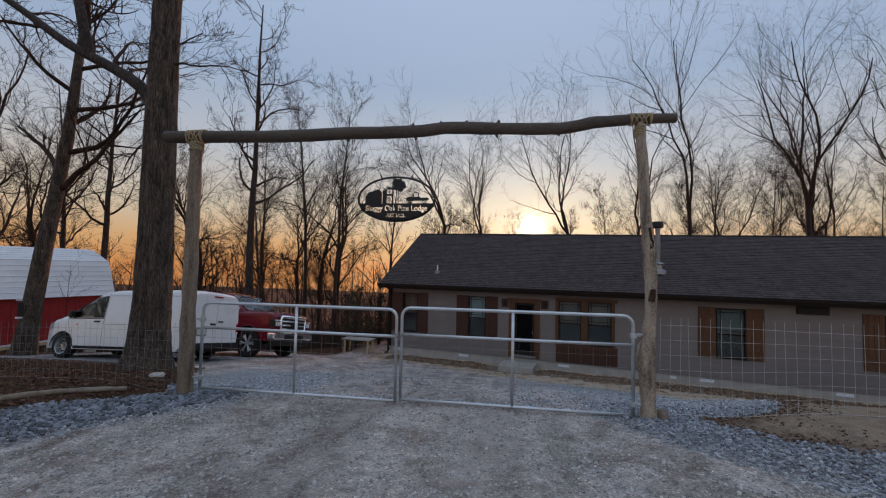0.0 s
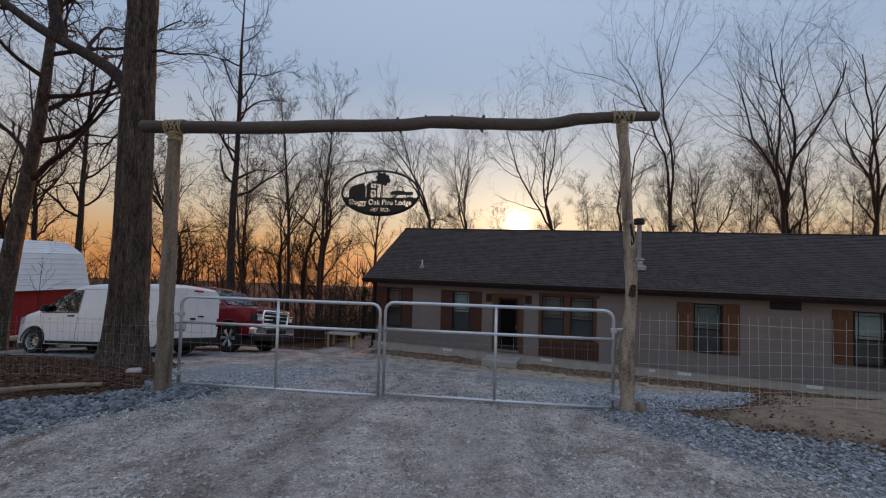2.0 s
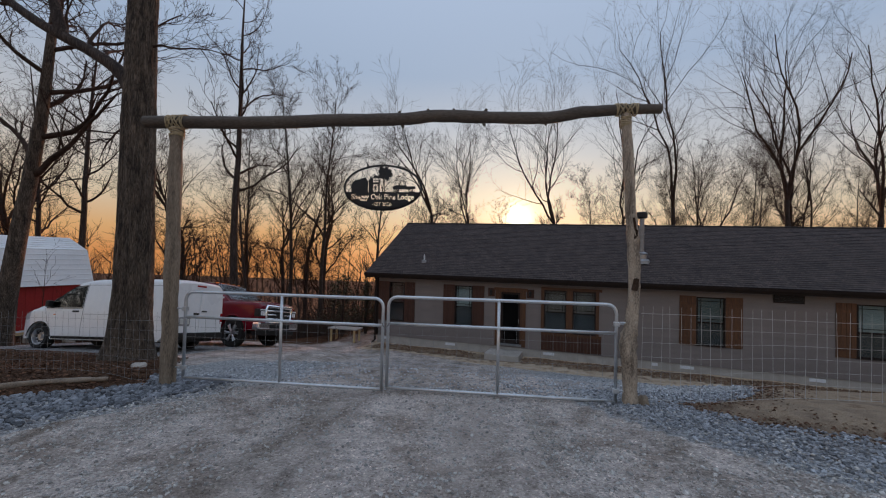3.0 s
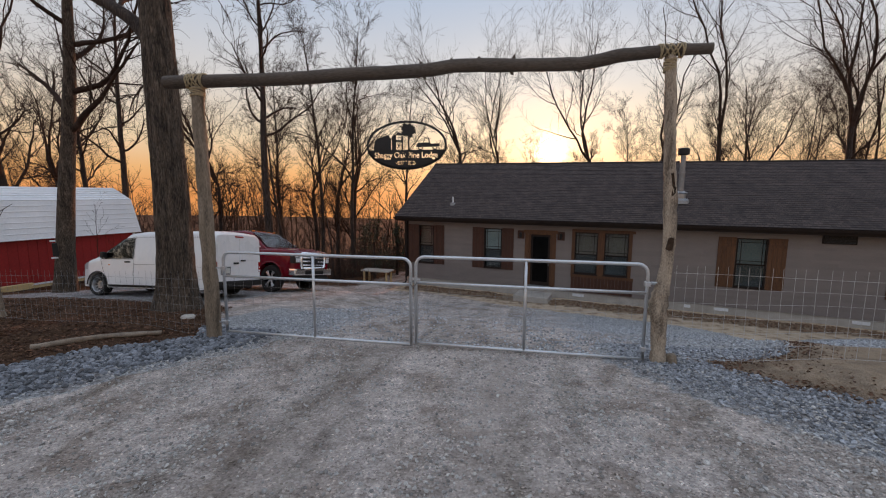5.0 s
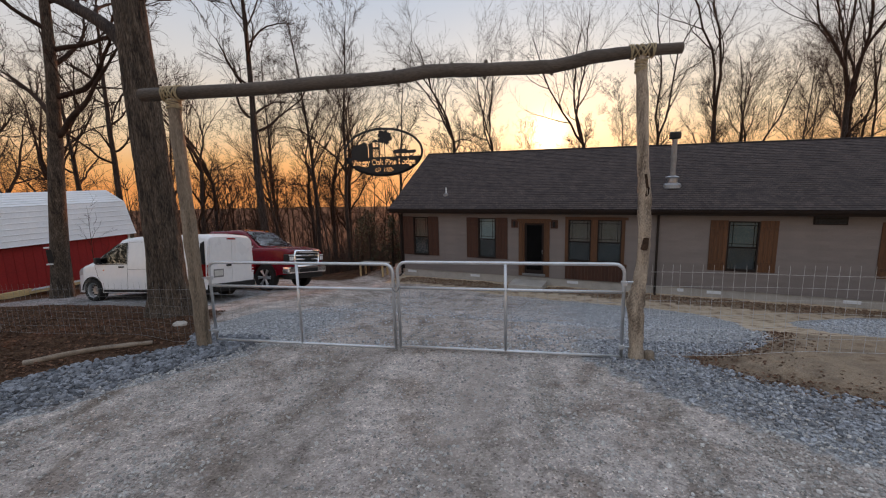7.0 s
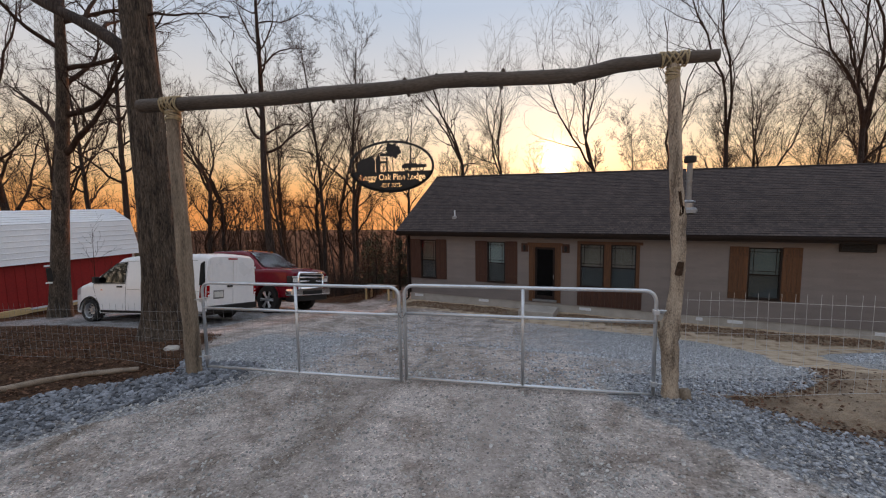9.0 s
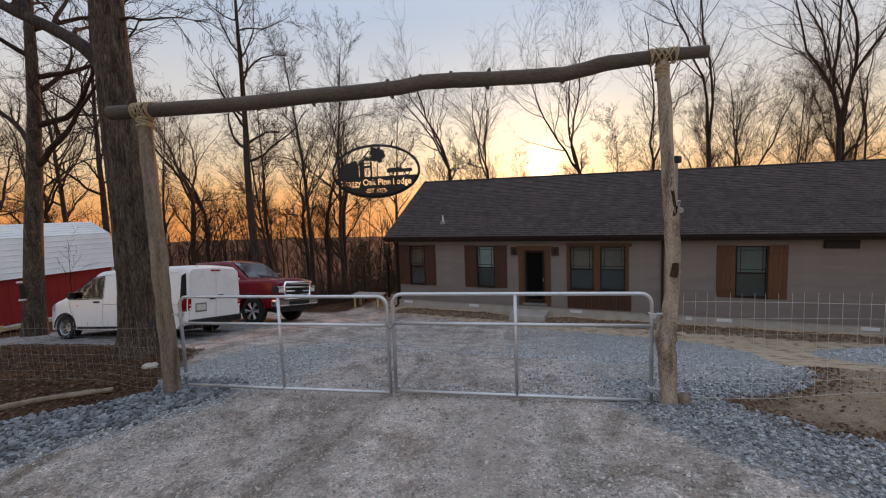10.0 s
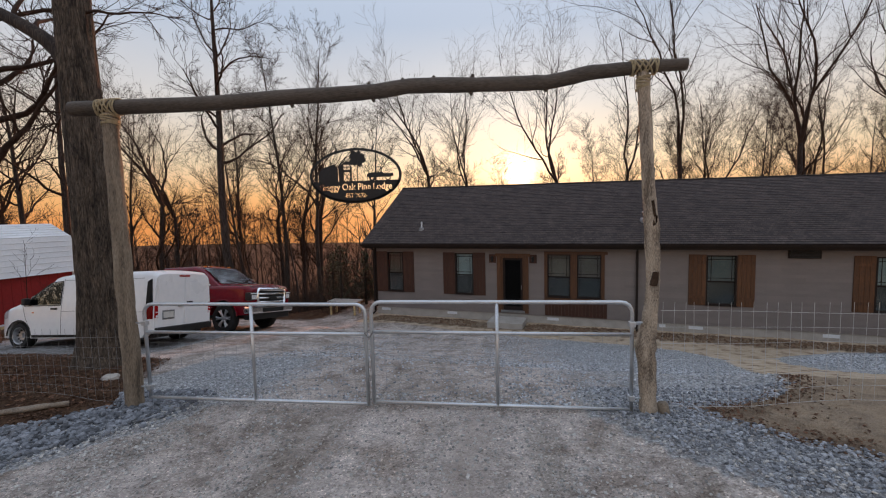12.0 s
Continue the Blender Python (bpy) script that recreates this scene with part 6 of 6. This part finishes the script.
# the great oak at the gate, with one heavy limb over the drive's edge
def build_oak():
    x, y = -5.82, 2.02
    z = ground_z(x, y)
    oak = thing("oak_tree", "massive rough-barked oak with one heavy low limb", "tree", pose(x, y, z))
    rng = random.Random(11)
    n, seg = 84, 110
    verts, faces = [], []
    for i in range(seg):
        h = -0.25 + 17.0 * (i / (seg - 1)) ** 1.35
        r = 0.355 + 0.16 * math.exp(-max(h, 0) * 2.4) - 0.012 * h
        cx = 0.03 * math.sin(h * 0.7) + 0.004 * h
        for k in range(n):
            a = 2 * math.pi * k / n
            ridge = abs(noise.noise(Vector((math.cos(a) * 7.5, math.sin(a) * 7.5, h * 0.75 + 0.4 * noise.noise(Vector((a * 3, h * 2, 1)))))))
            rr = r * (1 + 0.07 * math.exp(-max(h, 0) * 1.6) * math.sin(5 * a + 1) + 0.045 * noise.noise(Vector((math.cos(a) * 2.2, math.sin(a) * 2.2, h * 0.5)))) - 0.035 * (1 - min(ridge * 3.2, 1.0)) + 0.012 * noise.noise(Vector((math.cos(a) * 16, math.sin(a) * 16, h * 4)))
            verts.append((cx + rr * math.cos(a), rr * math.sin(a), h))
    for i in range(seg - 1):
        for k in range(n):
            a, b = i * n + k, i * n + (k + 1) % n
            faces.append((a, b, b + n, a + n))
    me = bpy.data.meshes.new("trunk")
    me.from_pydata(verts, [], faces)
    for p in me.polygons:
        p.use_smooth = True
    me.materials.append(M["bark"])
    ob = new("trunk", me)
    ob.parent = oak
    t = Tubes()
    main = np.array(smooth_line([(-0.1, 0, 5.45 - z - 0.35), (-0.5, 0, 5.62 - z), (-1.25, 0, 6.1 - z), (-2.45, 0, 6.72 - z), (-3.9, 0.05, 7.68 - z), (-5.4, 0.1, 8.6 - z)], 4))
    t.limb(main, np.interp(np.linspace(0, 1, len(main)), [0, 0.1, 1], [0.22, 0.14, 0.06]), 9)
    up = np.array(smooth_line([(-1.85, 0, 6.40 - z), (-2.1, 0, 7.2 - z), (-2.5, 0.1, 8.4 - z), (-2.8, 0.2, 10 - z)], 4))
    t.limb(up, np.linspace(0.12, 0.06, len(up)), 8)
    me = t.mesh("limb", M["bark_far"])
    ob = new("limb", me)
    ob.parent = oak
    # branches off the limb and fine twigs reaching past the trunk
    t = Tubes()
    starts = [(main[i], main[i + 1] - main[i], 0.045) for i in range(6, len(main) - 1, 2)] + [(up[i], up[i + 1] - up[i], 0.04) for i in range(3, len(up) - 1, 3)]
    starts += [(np.array((0.25, 0, 6.1 - z)), np.array((1.0, -0.15, 0.12)), 0.028), (np.array((0.25, 0.1, 7.6 - z)), np.array((1.0, 0.1, 0.2)), 0.035), (np.array((-0.3, 0, 4.4 - z)), np.array((-1.0, 0.3, 0.15)), 0.03), (np.array((0, 0.3, 8.6 - z)), np.array((0.3, 1.0, 0.5)), 0.05)]
    stack = [(p, turned(rng, d, 0.7) if i < len(starts) - 4 else d, rng.uniform(1.5, 2.6), r, 1) for i, (p, d, r) in enumerate(starts)]
    while stack:
        p, w, ln, r, lv = stack.pop()
        k = (8, 6, 4)[lv - 1]
        pts = wander(rng, p, w, ln, k, 0.28, 0.0)
        t.limb(pts, np.linspace(r, max(r * 0.25, 0.004), k + 1), 5 if lv == 1 else 3)
        if lv < 3:
            for i in range(5):
                j = rng.randint(1, k - 1)
                stack.append((pts[j], turned(rng, pts[j + 1] - pts[j], 0.7), ln * rng.uniform(0.3, 0.55), max(r * 0.45, 0.005), lv + 1))
    ob = new("crown", t.mesh("crown", M["twigs"]))
    ob.parent = oak
    return oak


build_oak()


def build_leaner():
    """The second trunk near the shed: it leans, forks high up, and carries a small box."""
    x, y = -14.05, 5.85
    z = ground_z(x, y)
    tr = thing("tree", "leaning grey-barked tree beside the shed, with spreading side branches", "tree", pose(x, y, z))
    a, b = grow(77, 15, 0.30, first=0.34, limbs=13, fork=False, per=(6, 6, 4), spread=1.0, reach=0.36, lean=(0.17, -0.02), steps0=16)
    for name, t, m in (("trunk", a, "bark"), ("crown", b, "twigs")):
        ob = new(name, t.mesh(name, M[m]))
        ob.parent = tr
    return tr


build_leaner()
g = ground_z(-14.05, 5.85)
tb = thing("trail_box", "small dark box with pale straps on the trunk", "box", pose(-13.72, 5.52, g + 1.55, 0, 0, 45))
part("case", a_box(-0.09, 0.09, -0.10, 0.02, -0.22, 0.22, 0.02), M["plastic_black"], tb)
for zz in (-0.30, 0.26):
    part("strap", a_box(-0.14, 0.14, -0.06, 0.02, zz, zz + 0.05, 0.006), M["white_metal"], tb)


def build_leaning_stem():
    x, y = -8.05, 0.25
    z = ground_z(x, y)
    t = Tubes()
    pts = np.array(smooth_line([(0.02, 0, -0.1), (0.0, 0, 0.25), (-0.03, 0, 0.7), (-0.16, 0, 1.2), (-0.5, 0.05, 1.9), (-1.1, 0.1, 3.0), (-1.7, 0.1, 4.6)], 5))
    t.limb(pts, np.interp(np.linspace(0, 1, len(pts)), [0, 0.1, 1], [0.15, 0.105, 0.05]), 10)
    tr = thing("tree", "slender leaning stem lit red by the low sun", "tree", pose(x, y, z))
    ob = new("trunk", t.mesh("trunk", M["post_wood"]))
    ob.parent = tr
    rng = random.Random(4)
    t = Tubes()
    for i in range(14, len(pts) - 1, 3):
        p = wander(rng, pts[i], turned(rng, pts[i + 1] - pts[i], 0.8), 1.2, 6, 0.2, 0.02)
        t.limb(p, np.linspace(0.022, 0.005, 7), 4)
    ob = new("crown", t.mesh("crown", M["twigs"]))
    ob.parent = tr


build_leaning_stem()


def build_sapling(x, y, h, seed):
    a, b = grow(seed, h, 0.022, first=0.35, limbs=7, levels=1, per=(3,), spread=0.8, reach=0.4, twig=0.004, steps0=8)
    tr = thing("sapling", "thin bare sapling in front of the shed", "sapling", pose(x, y, ground_z(x, y)))
    for name, t in (("trunk", a), ("crown", b)):
        ob = new(name, t.mesh(name, M["twigs"]))
        ob.parent = tr


build_sapling(-14.6, 7.6, 3.6, 3)


def build_cedar(x, y, h, w, seed):
    """A dark evergreen: stem, drooping boughs and many small sprays."""
    rng = random.Random(seed)
    ce = thing("cedar_tree", "dense dark green cedar beside the woods", "tree", pose(x, y, ground_z(x, y)), "cedars")
    t = Tubes()
    t.limb(np.array([(0, 0, -0.2), (0.02, 0, h * 0.5), (0, 0, h)]), [0.09, 0.06, 0.01], 7)
    verts, faces = [], []
    for i in range(70):
        f = 0.06 + 0.92 * (i + rng.random()) / 70
        a = rng.uniform(0, 2 * math.pi)
        ln = w * (1 - f) ** 0.75 * rng.uniform(0.6, 1.15) + 0.12
        p = wander(rng, (0, 0, h * f), (math.cos(a), math.sin(a), 0.25), ln, 5, 0.15, -0.02)
        t.limb(p, np.linspace(0.016, 0.004, 6), 3)
        for k in range(26):
            q = p[1 + k % 5] + np.array([rng.gauss(0, 0.10), rng.gauss(0, 0.10), rng.gauss(0, 0.08)])
            d = np.array([rng.gauss(0, 1), rng.gauss(0, 1), rng.gauss(0.3, 0.7)])
            d /= np.linalg.norm(d)
            s = np.cross(d, (0.3, 0.2, 1.0))
            s /= np.linalg.norm(s) + 1e-9
            L, B = rng.uniform(0.10, 0.2), rng.uniform(0.012, 0.03)
            n = len(verts)
            verts += [tuple(q), tuple(q + d * L * 0.5 + s * B), tuple(q + d * L), tuple(q + d * L * 0.5 - s * B)]
            faces.append((n, n + 1, n + 2, n + 3))
    ob = new("trunk", t.mesh("trunk", M["bark_far"]))
    ob.parent = ce
    me = bpy.data.meshes.new("foliage")
    me.from_pydata(verts, [], faces)
    me.materials.append(M["cedar_green"])
    ob = new("foliage", me)
    ob.parent = ce


M["cedar_green"] = island_vary(mat("cedar_green", (0.022, 0.034, 0.018), (0.05, 0.066, 0.034), 6, 0.85, bump=0.0), 0.4)
for x, y, h, w, s in ((-6.6, 16.4, 3.4, 1.2, 1), (-5.6, 17.4, 2.9, 1.1, 2), (-7.8, 18.2, 3.0, 1.2, 3), (-24.2, 17.8, 4.2, 1.3, 4), (-20.5, 17.0, 3.2, 1.2, 5)):
    build_cedar(x, y, h, w, s)


# far woods: joined stems and brush that fill the valley side
def build_far_woods():
    rng = random.Random(21)
    t = Tubes()
    for i in range(760):
        y = 28 + 110 * rng.random() ** 1.3
        x = rng.uniform(-1.5, 0.9) * y + rng.uniform(-6, 6)
        if y < 42 and x > -6:
            y += 25
        z = ground_z(x, y)
        h = rng.uniform(6, 11)
        p = wander(rng, (x, y, z - 0.3), (rng.uniform(-0.1, 0.1), 0, 1), h, 5, 0.07, 0)
        r = rng.uniform(0.06, 0.14)
        t.limb(p, np.linspace(r, 0.02, 6), 4)
        for k in range(9):
            j = rng.randint(2, 4)
            q = wander(rng, p[j], turned(rng, p[j + 1] - p[j], 0.7), rng.uniform(1.2, 3.2), 3, 0.25, 0.06)
            t.limb(q, np.linspace(r * 0.35, 0.012, 4), 3)
            for _ in range(3):
                e = wander(rng, q[rng.randint(1, 2)], turned(rng, q[3] - q[2], 0.7), rng.uniform(0.6, 1.5), 2, 0.3, 0.05)
                t.limb(e, (0.016, 0.012, 0.008), 3)
    ob = new("far_woods", t.mesh("far_woods", M["brush"]))
    tagged(ob, "leafless brown woods filling the valley side", "woods", kind="stuff")
    t = Tubes()
    for i in range(3600):
        x, y = rng.uniform(-34, -4.6), rng.uniform(13.5, 34)
        s, d = house_axes(x, y)
        if s > -5.6 or (x > -13 and y < 15):
            continue
        z = ground_z(x, y)
        w = (rng.gauss(0, 0.35), rng.gauss(0, 0.35), 1)
        h = rng.uniform(0.5, 2.8)
        p = wander(rng, (x, y, z - 0.05), w, h, 4, 0.22, 0)
        t.limb(p, np.linspace(0.012, 0.004, 5), 3)
        for _ in range(3):
            e = wander(rng, p[rng.randint(1, 3)], turned(rng, p[2] - p[1], 0.7), h * 0.45, 2, 0.3, 0)
            t.limb(e, (0.007, 0.006, 0.004), 3)
    ob = new("undergrowth", t.mesh("undergrowth", M["brush"]))
    tagged(ob, "dry brown brush under the trees", "brush", kind="stuff")


build_far_woods()


# ---- small things on the ground ----
def rough_stone(seed, k=1):
    rng = random.Random(seed)
    bm = bmesh.new()
    bmesh.ops.create_icosphere(bm, subdivisions=k, radius=1.0)
    sx, sy, sz = rng.uniform(0.8, 1.2), rng.uniform(0.6, 1.0), rng.uniform(0.4, 0.7)
    for v in bm.verts:
        f = 1 + 0.45 * noise.noise(v.co * 1.6 + Vector((seed, 0, 0)))
        v.co = Vector((v.co.x * sx, v.co.y * sy, v.co.z * sz)) * f
    return bm


rock = part("flat_rock", rough_stone(3, 3), M["concrete"], None, "", pose(-4.66, 1.0, ground_z(-4.66, 1.0) + 0.03) @ Matrix.Diagonal((0.17, 0.13, 0.075, 1)), True)
tagged(rock, "pale flat stone on the leaf litter", "rock")


def ground_log(pts, r, label, seed):
    line = smooth_line([(x, y, ground_z(x, y) + r * 0.7) for x, y in pts], 5)
    ob = part("edging_log", a_tube(line, [r * (1 - 0.25 * i / len(line)) for i in range(len(line))], 10, wobble=knotty(seed, 0.5)), M["log_wood"], None, "", None, True)
    return tagged(ob, label, "log", "edging logs")


ground_log([(-5.15, -1.22), (-4.75, -0.75), (-4.3, -0.36), (-4.08, -0.16)], 0.045, "weathered split log edging the leaf litter", 3)
ground_log([(-6.6, -3.1), (-6.0, -2.35), (-5.4, -1.55)], 0.05, "weathered grey log lying along the drive edge", 5)


def scatter(name, label, category, count, place, size, material, seed, shapes, flat=1.0):
    """Many small pieces in one mesh, lying on the ground."""
    rng = random.Random(seed)
    verts, faces = [], []
    tries = 0
    done = 0
    while done < count and tries < count * 12:
        tries += 1
        x, y = place(rng)
        if x is None:
            continue
        s = size(rng)
        vs, fs = shapes[rng.randrange(len(shapes))]
        m = Matrix.Translation((x, y, ground_z(x, y) + s * 0.3 * flat)) @ Euler((rng.uniform(-0.5, 0.5), rng.uniform(-0.5, 0.5), rng.uniform(0, 6.28))).to_matrix().to_4x4() @ Matrix.Scale(s, 4)
        n = len(verts)
        verts += [tuple(m @ v) for v in vs]
        faces += [tuple(i + n for i in f) for f in fs]
        done += 1
    me = bpy.data.meshes.new(name)
    me.from_pydata(verts, [], faces)
    me.materials.append(material)
    return tagged(new(name, me), label, category, kind="stuff")


def shapes_of(bms):
    out = []
    for bm in bms:
        out.append(([v.co.copy() for v in bm.verts], [tuple(v.index for v in f.verts) for f in bm.faces]))
        bm.free()
    return out


PEBBLES = shapes_of([rough_stone(s, 1) for s in range(12)])
M["loose_stone"] = island_vary(mat("loose_stone", (0.22, 0.23, 0.245), (0.56, 0.572, 0.59), 30, 0.9, bump=0.2, fine=220), 0.6)
# same stone for the left band, with shade put into a darker colour
M["shaded_stone"] = island_vary(mat("shaded_stone", (0.08, 0.085, 0.095), (0.26, 0.27, 0.29), 30, 0.9, bump=0.2, fine=220), 0.6)
M["bank_stone"] = island_vary(mat("bank_stone", (0.12, 0.125, 0.135), (0.36, 0.37, 0.39), 30, 0.9, bump=0.2, fine=220), 0.6)
M["drive_stone"] = island_vary(mat("drive_stone", (0.22, 0.205, 0.19), (0.56, 0.535, 0.50), 30, 0.9, bump=0.2, fine=220), 0.45)
M["dead_leaf"] = island_vary(mat("dead_leaf", (0.075, 0.036, 0.02), (0.17, 0.088, 0.05), 30, 0.85, bump=0.0), 0.55)


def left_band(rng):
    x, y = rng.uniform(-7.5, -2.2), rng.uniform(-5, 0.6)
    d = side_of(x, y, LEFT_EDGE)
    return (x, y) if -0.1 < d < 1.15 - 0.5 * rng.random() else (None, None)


def right_band(rng):
    x, y = rng.uniform(2.4, 8.5), rng.uniform(-4.2, 0.9)
    d = side_of(x, y, RIGHT_EDGE)
    return (x, y) if -0.12 < d < 1.1 - 0.5 * rng.random() else (None, None)


def yard(rng):
    x, y = rng.uniform(-3.4, 8.2), 0.2 + 11.5 * rng.random() ** 1.3
    if side_of(x, y, RIGHT_EDGE) < 0 or (-1.6 < x < 1.6 and rng.random() < 0.55):
        return None, None
    return x, y


def heap(rng):
    a, r = rng.uniform(0, 6.28), math.sqrt(rng.random())
    return 13.2 + 3.2 * r * math.cos(a), 7.6 + 1.8 * r * math.sin(a)


def drive(rng):
    y = -5.0 + 5.6 * rng.random()
    x = rng.uniform(-5, 6)
    if side_of(x, y, LEFT_EDGE) < 0.2 or side_of(x, y, RIGHT_EDGE) < 0.2 or rng.random() < 0.6 * tracks(x, y):
        return None, None
    if rng.random() > 0.25 + 1.6 * max(0.0, noise.noise(Vector((x * 1.1, y * 0.6, 4))) + 0.15):
        return None, None
    return x, y


def leaf_place(rng):
    x, y = rng.uniform(-11, -3.2), rng.uniform(-5, 3.4)
    return (x, y) if side_of(x, y, LEFT_EDGE) < 0.12 * rng.random() else (None, None)


def bank_leaf(rng):
    x, y = rng.uniform(3.5, 9), rng.uniform(-4, 2.6)
    d = side_of(x, y, RIGHT_EDGE)
    return (x, y) if -0.75 < d < 0.06 and rng.random() < (1.0 if d > -0.3 else 0.15) else (None, None)


scatter("loose_stones", "loose blue-grey stones along the drive edge", "stones", 9000, left_band, lambda r: 0.008 + 0.045 * r.random() ** 2.2, M["shaded_stone"], 1, PEBBLES)
scatter("loose_stones", "loose blue-grey stones along the fence bank", "stones", 11000, right_band, lambda r: 0.006 + 0.022 * r.random() ** 2.0, M["bank_stone"], 2, PEBBLES)
scatter("yard_gravel", "blue-grey crushed stone spread over the yard", "gravel", 13000, yard, lambda r: 0.007 + 0.018 * r.random(), M["loose_stone"], 3, PEBBLES)
scatter("stone_heap_pieces", "crushed stone heaped beside the yard", "stones", 4500, heap, lambda r: r.uniform(0.012, 0.03), M["loose_stone"], 4, PEBBLES)
scatter("drive_gravel", "pale crushed gravel on the packed drive", "gravel", 26000, drive, lambda r: 0.004 + 0.018 * r.random() ** 2.4, M["drive_stone"], 5, PEBBLES)

M["soil"] = island_vary(mat("soil", (0.10, 0.058, 0.034), (0.27, 0.17, 0.105), 12, 0.95, bump=0.3, fine=90), 0.4)


def soil_bank(rng):
    s, d = rng.uniform(-4.0, 18.3), -0.45 - 0.9 * rng.random() ** 1.3
    if 0.9 < s < 3.1:
        return None, None
    q = H0 + HU * s + HV * d
    return q.x, q.y


scatter("soil_clods", "loose brown soil clods banked along the foundation", "soil", 7000, soil_bank, lambda r: 0.012 + 0.05 * r.random() ** 3, M["soil"], 9, PEBBLES)

LEAF = []
for s in range(6):
    rng = random.Random(s)
    w, c = rng.uniform(0.5, 0.75), rng.uniform(0.15, 0.5)
    LEAF.append(([Vector((-1, 0, 0.1)), Vector((-0.2, w, c)), Vector((0.9, 0.15, c * 0.6)), Vector((-0.1, 0, 0)), Vector((-0.3, -w, c * 0.8))], [(0, 3, 1), (1, 3, 2), (0, 4, 3), (3, 4, 2)]))
scatter("leaf_litter", "brown dead oak leaves under the trees", "leaves", 15000, leaf_place, lambda r: r.uniform(0.014, 0.036), M["dead_leaf"], 6, LEAF, 0.3)
scatter("leaf_litter", "brown dead leaves on the fence bank", "leaves", 2200, bank_leaf, lambda r: r.uniform(0.012, 0.03), M["dead_leaf"], 7, LEAF, 0.3)


# lumber left beside the shed, a small wooden frame behind it, and a pale bench by the woods
def on_shed(x, y):
    return (Matrix.Translation((-18.95, 2.47, 0)) @ Matrix.Rotation(radians(76), 4, "Z") @ Vector((x, y, 0))).xy


sx, sy = on_shed(4.2, -0.55)
pile = thing("lumber_stack", "small stack of weathered yellow boards beside the shed", "lumber", pose(sx, sy, ground_z(sx, sy), 0, 0, 76))
for i in range(5):
    part("plank", a_box(-0.7 + 0.06 * i, 0.6 + 0.04 * i, -0.16 + 0.03 * i, 0.10 + 0.02 * i, 0.02 + 0.04 * i, 0.05 + 0.04 * i, 0.004), M["lumber"], pile)
gx, gy = -16.2, 15.6
gz = ground_z(gx, gy)
fr = thing("timber_frame", "new yellow timber post-and-beam frame behind the shed", "frame", pose(gx, gy, gz, 0, 0, -12))
for x in (-1.4, 1.4):
    part("post", a_box(x - 0.06, x + 0.06, -0.06, 0.06, -0.2, 2.55), M["lumber"], fr)
part("beam", a_box(-1.7, 1.7, -0.06, 0.06, 2.55, 2.75), M["lumber"], fr)
bx, by = -6.0, 15.2
bz = ground_z(bx, by)
bench = thing("picnic_table", "pale weathered table at the edge of the woods", "table", pose(bx, by, bz, 0, 0, -8))
part("tabletop", a_box(-0.8, 0.8, -0.38, 0.38, 0.62, 0.68, 0.01), M["concrete"], bench)
for x in (-0.65, 0.65):
    for y in (-0.28, 0.28):
        part("leg", a_box(x - 0.04, x + 0.04, y - 0.04, y + 0.04, -0.05, 0.62), M["lumber"], bench)
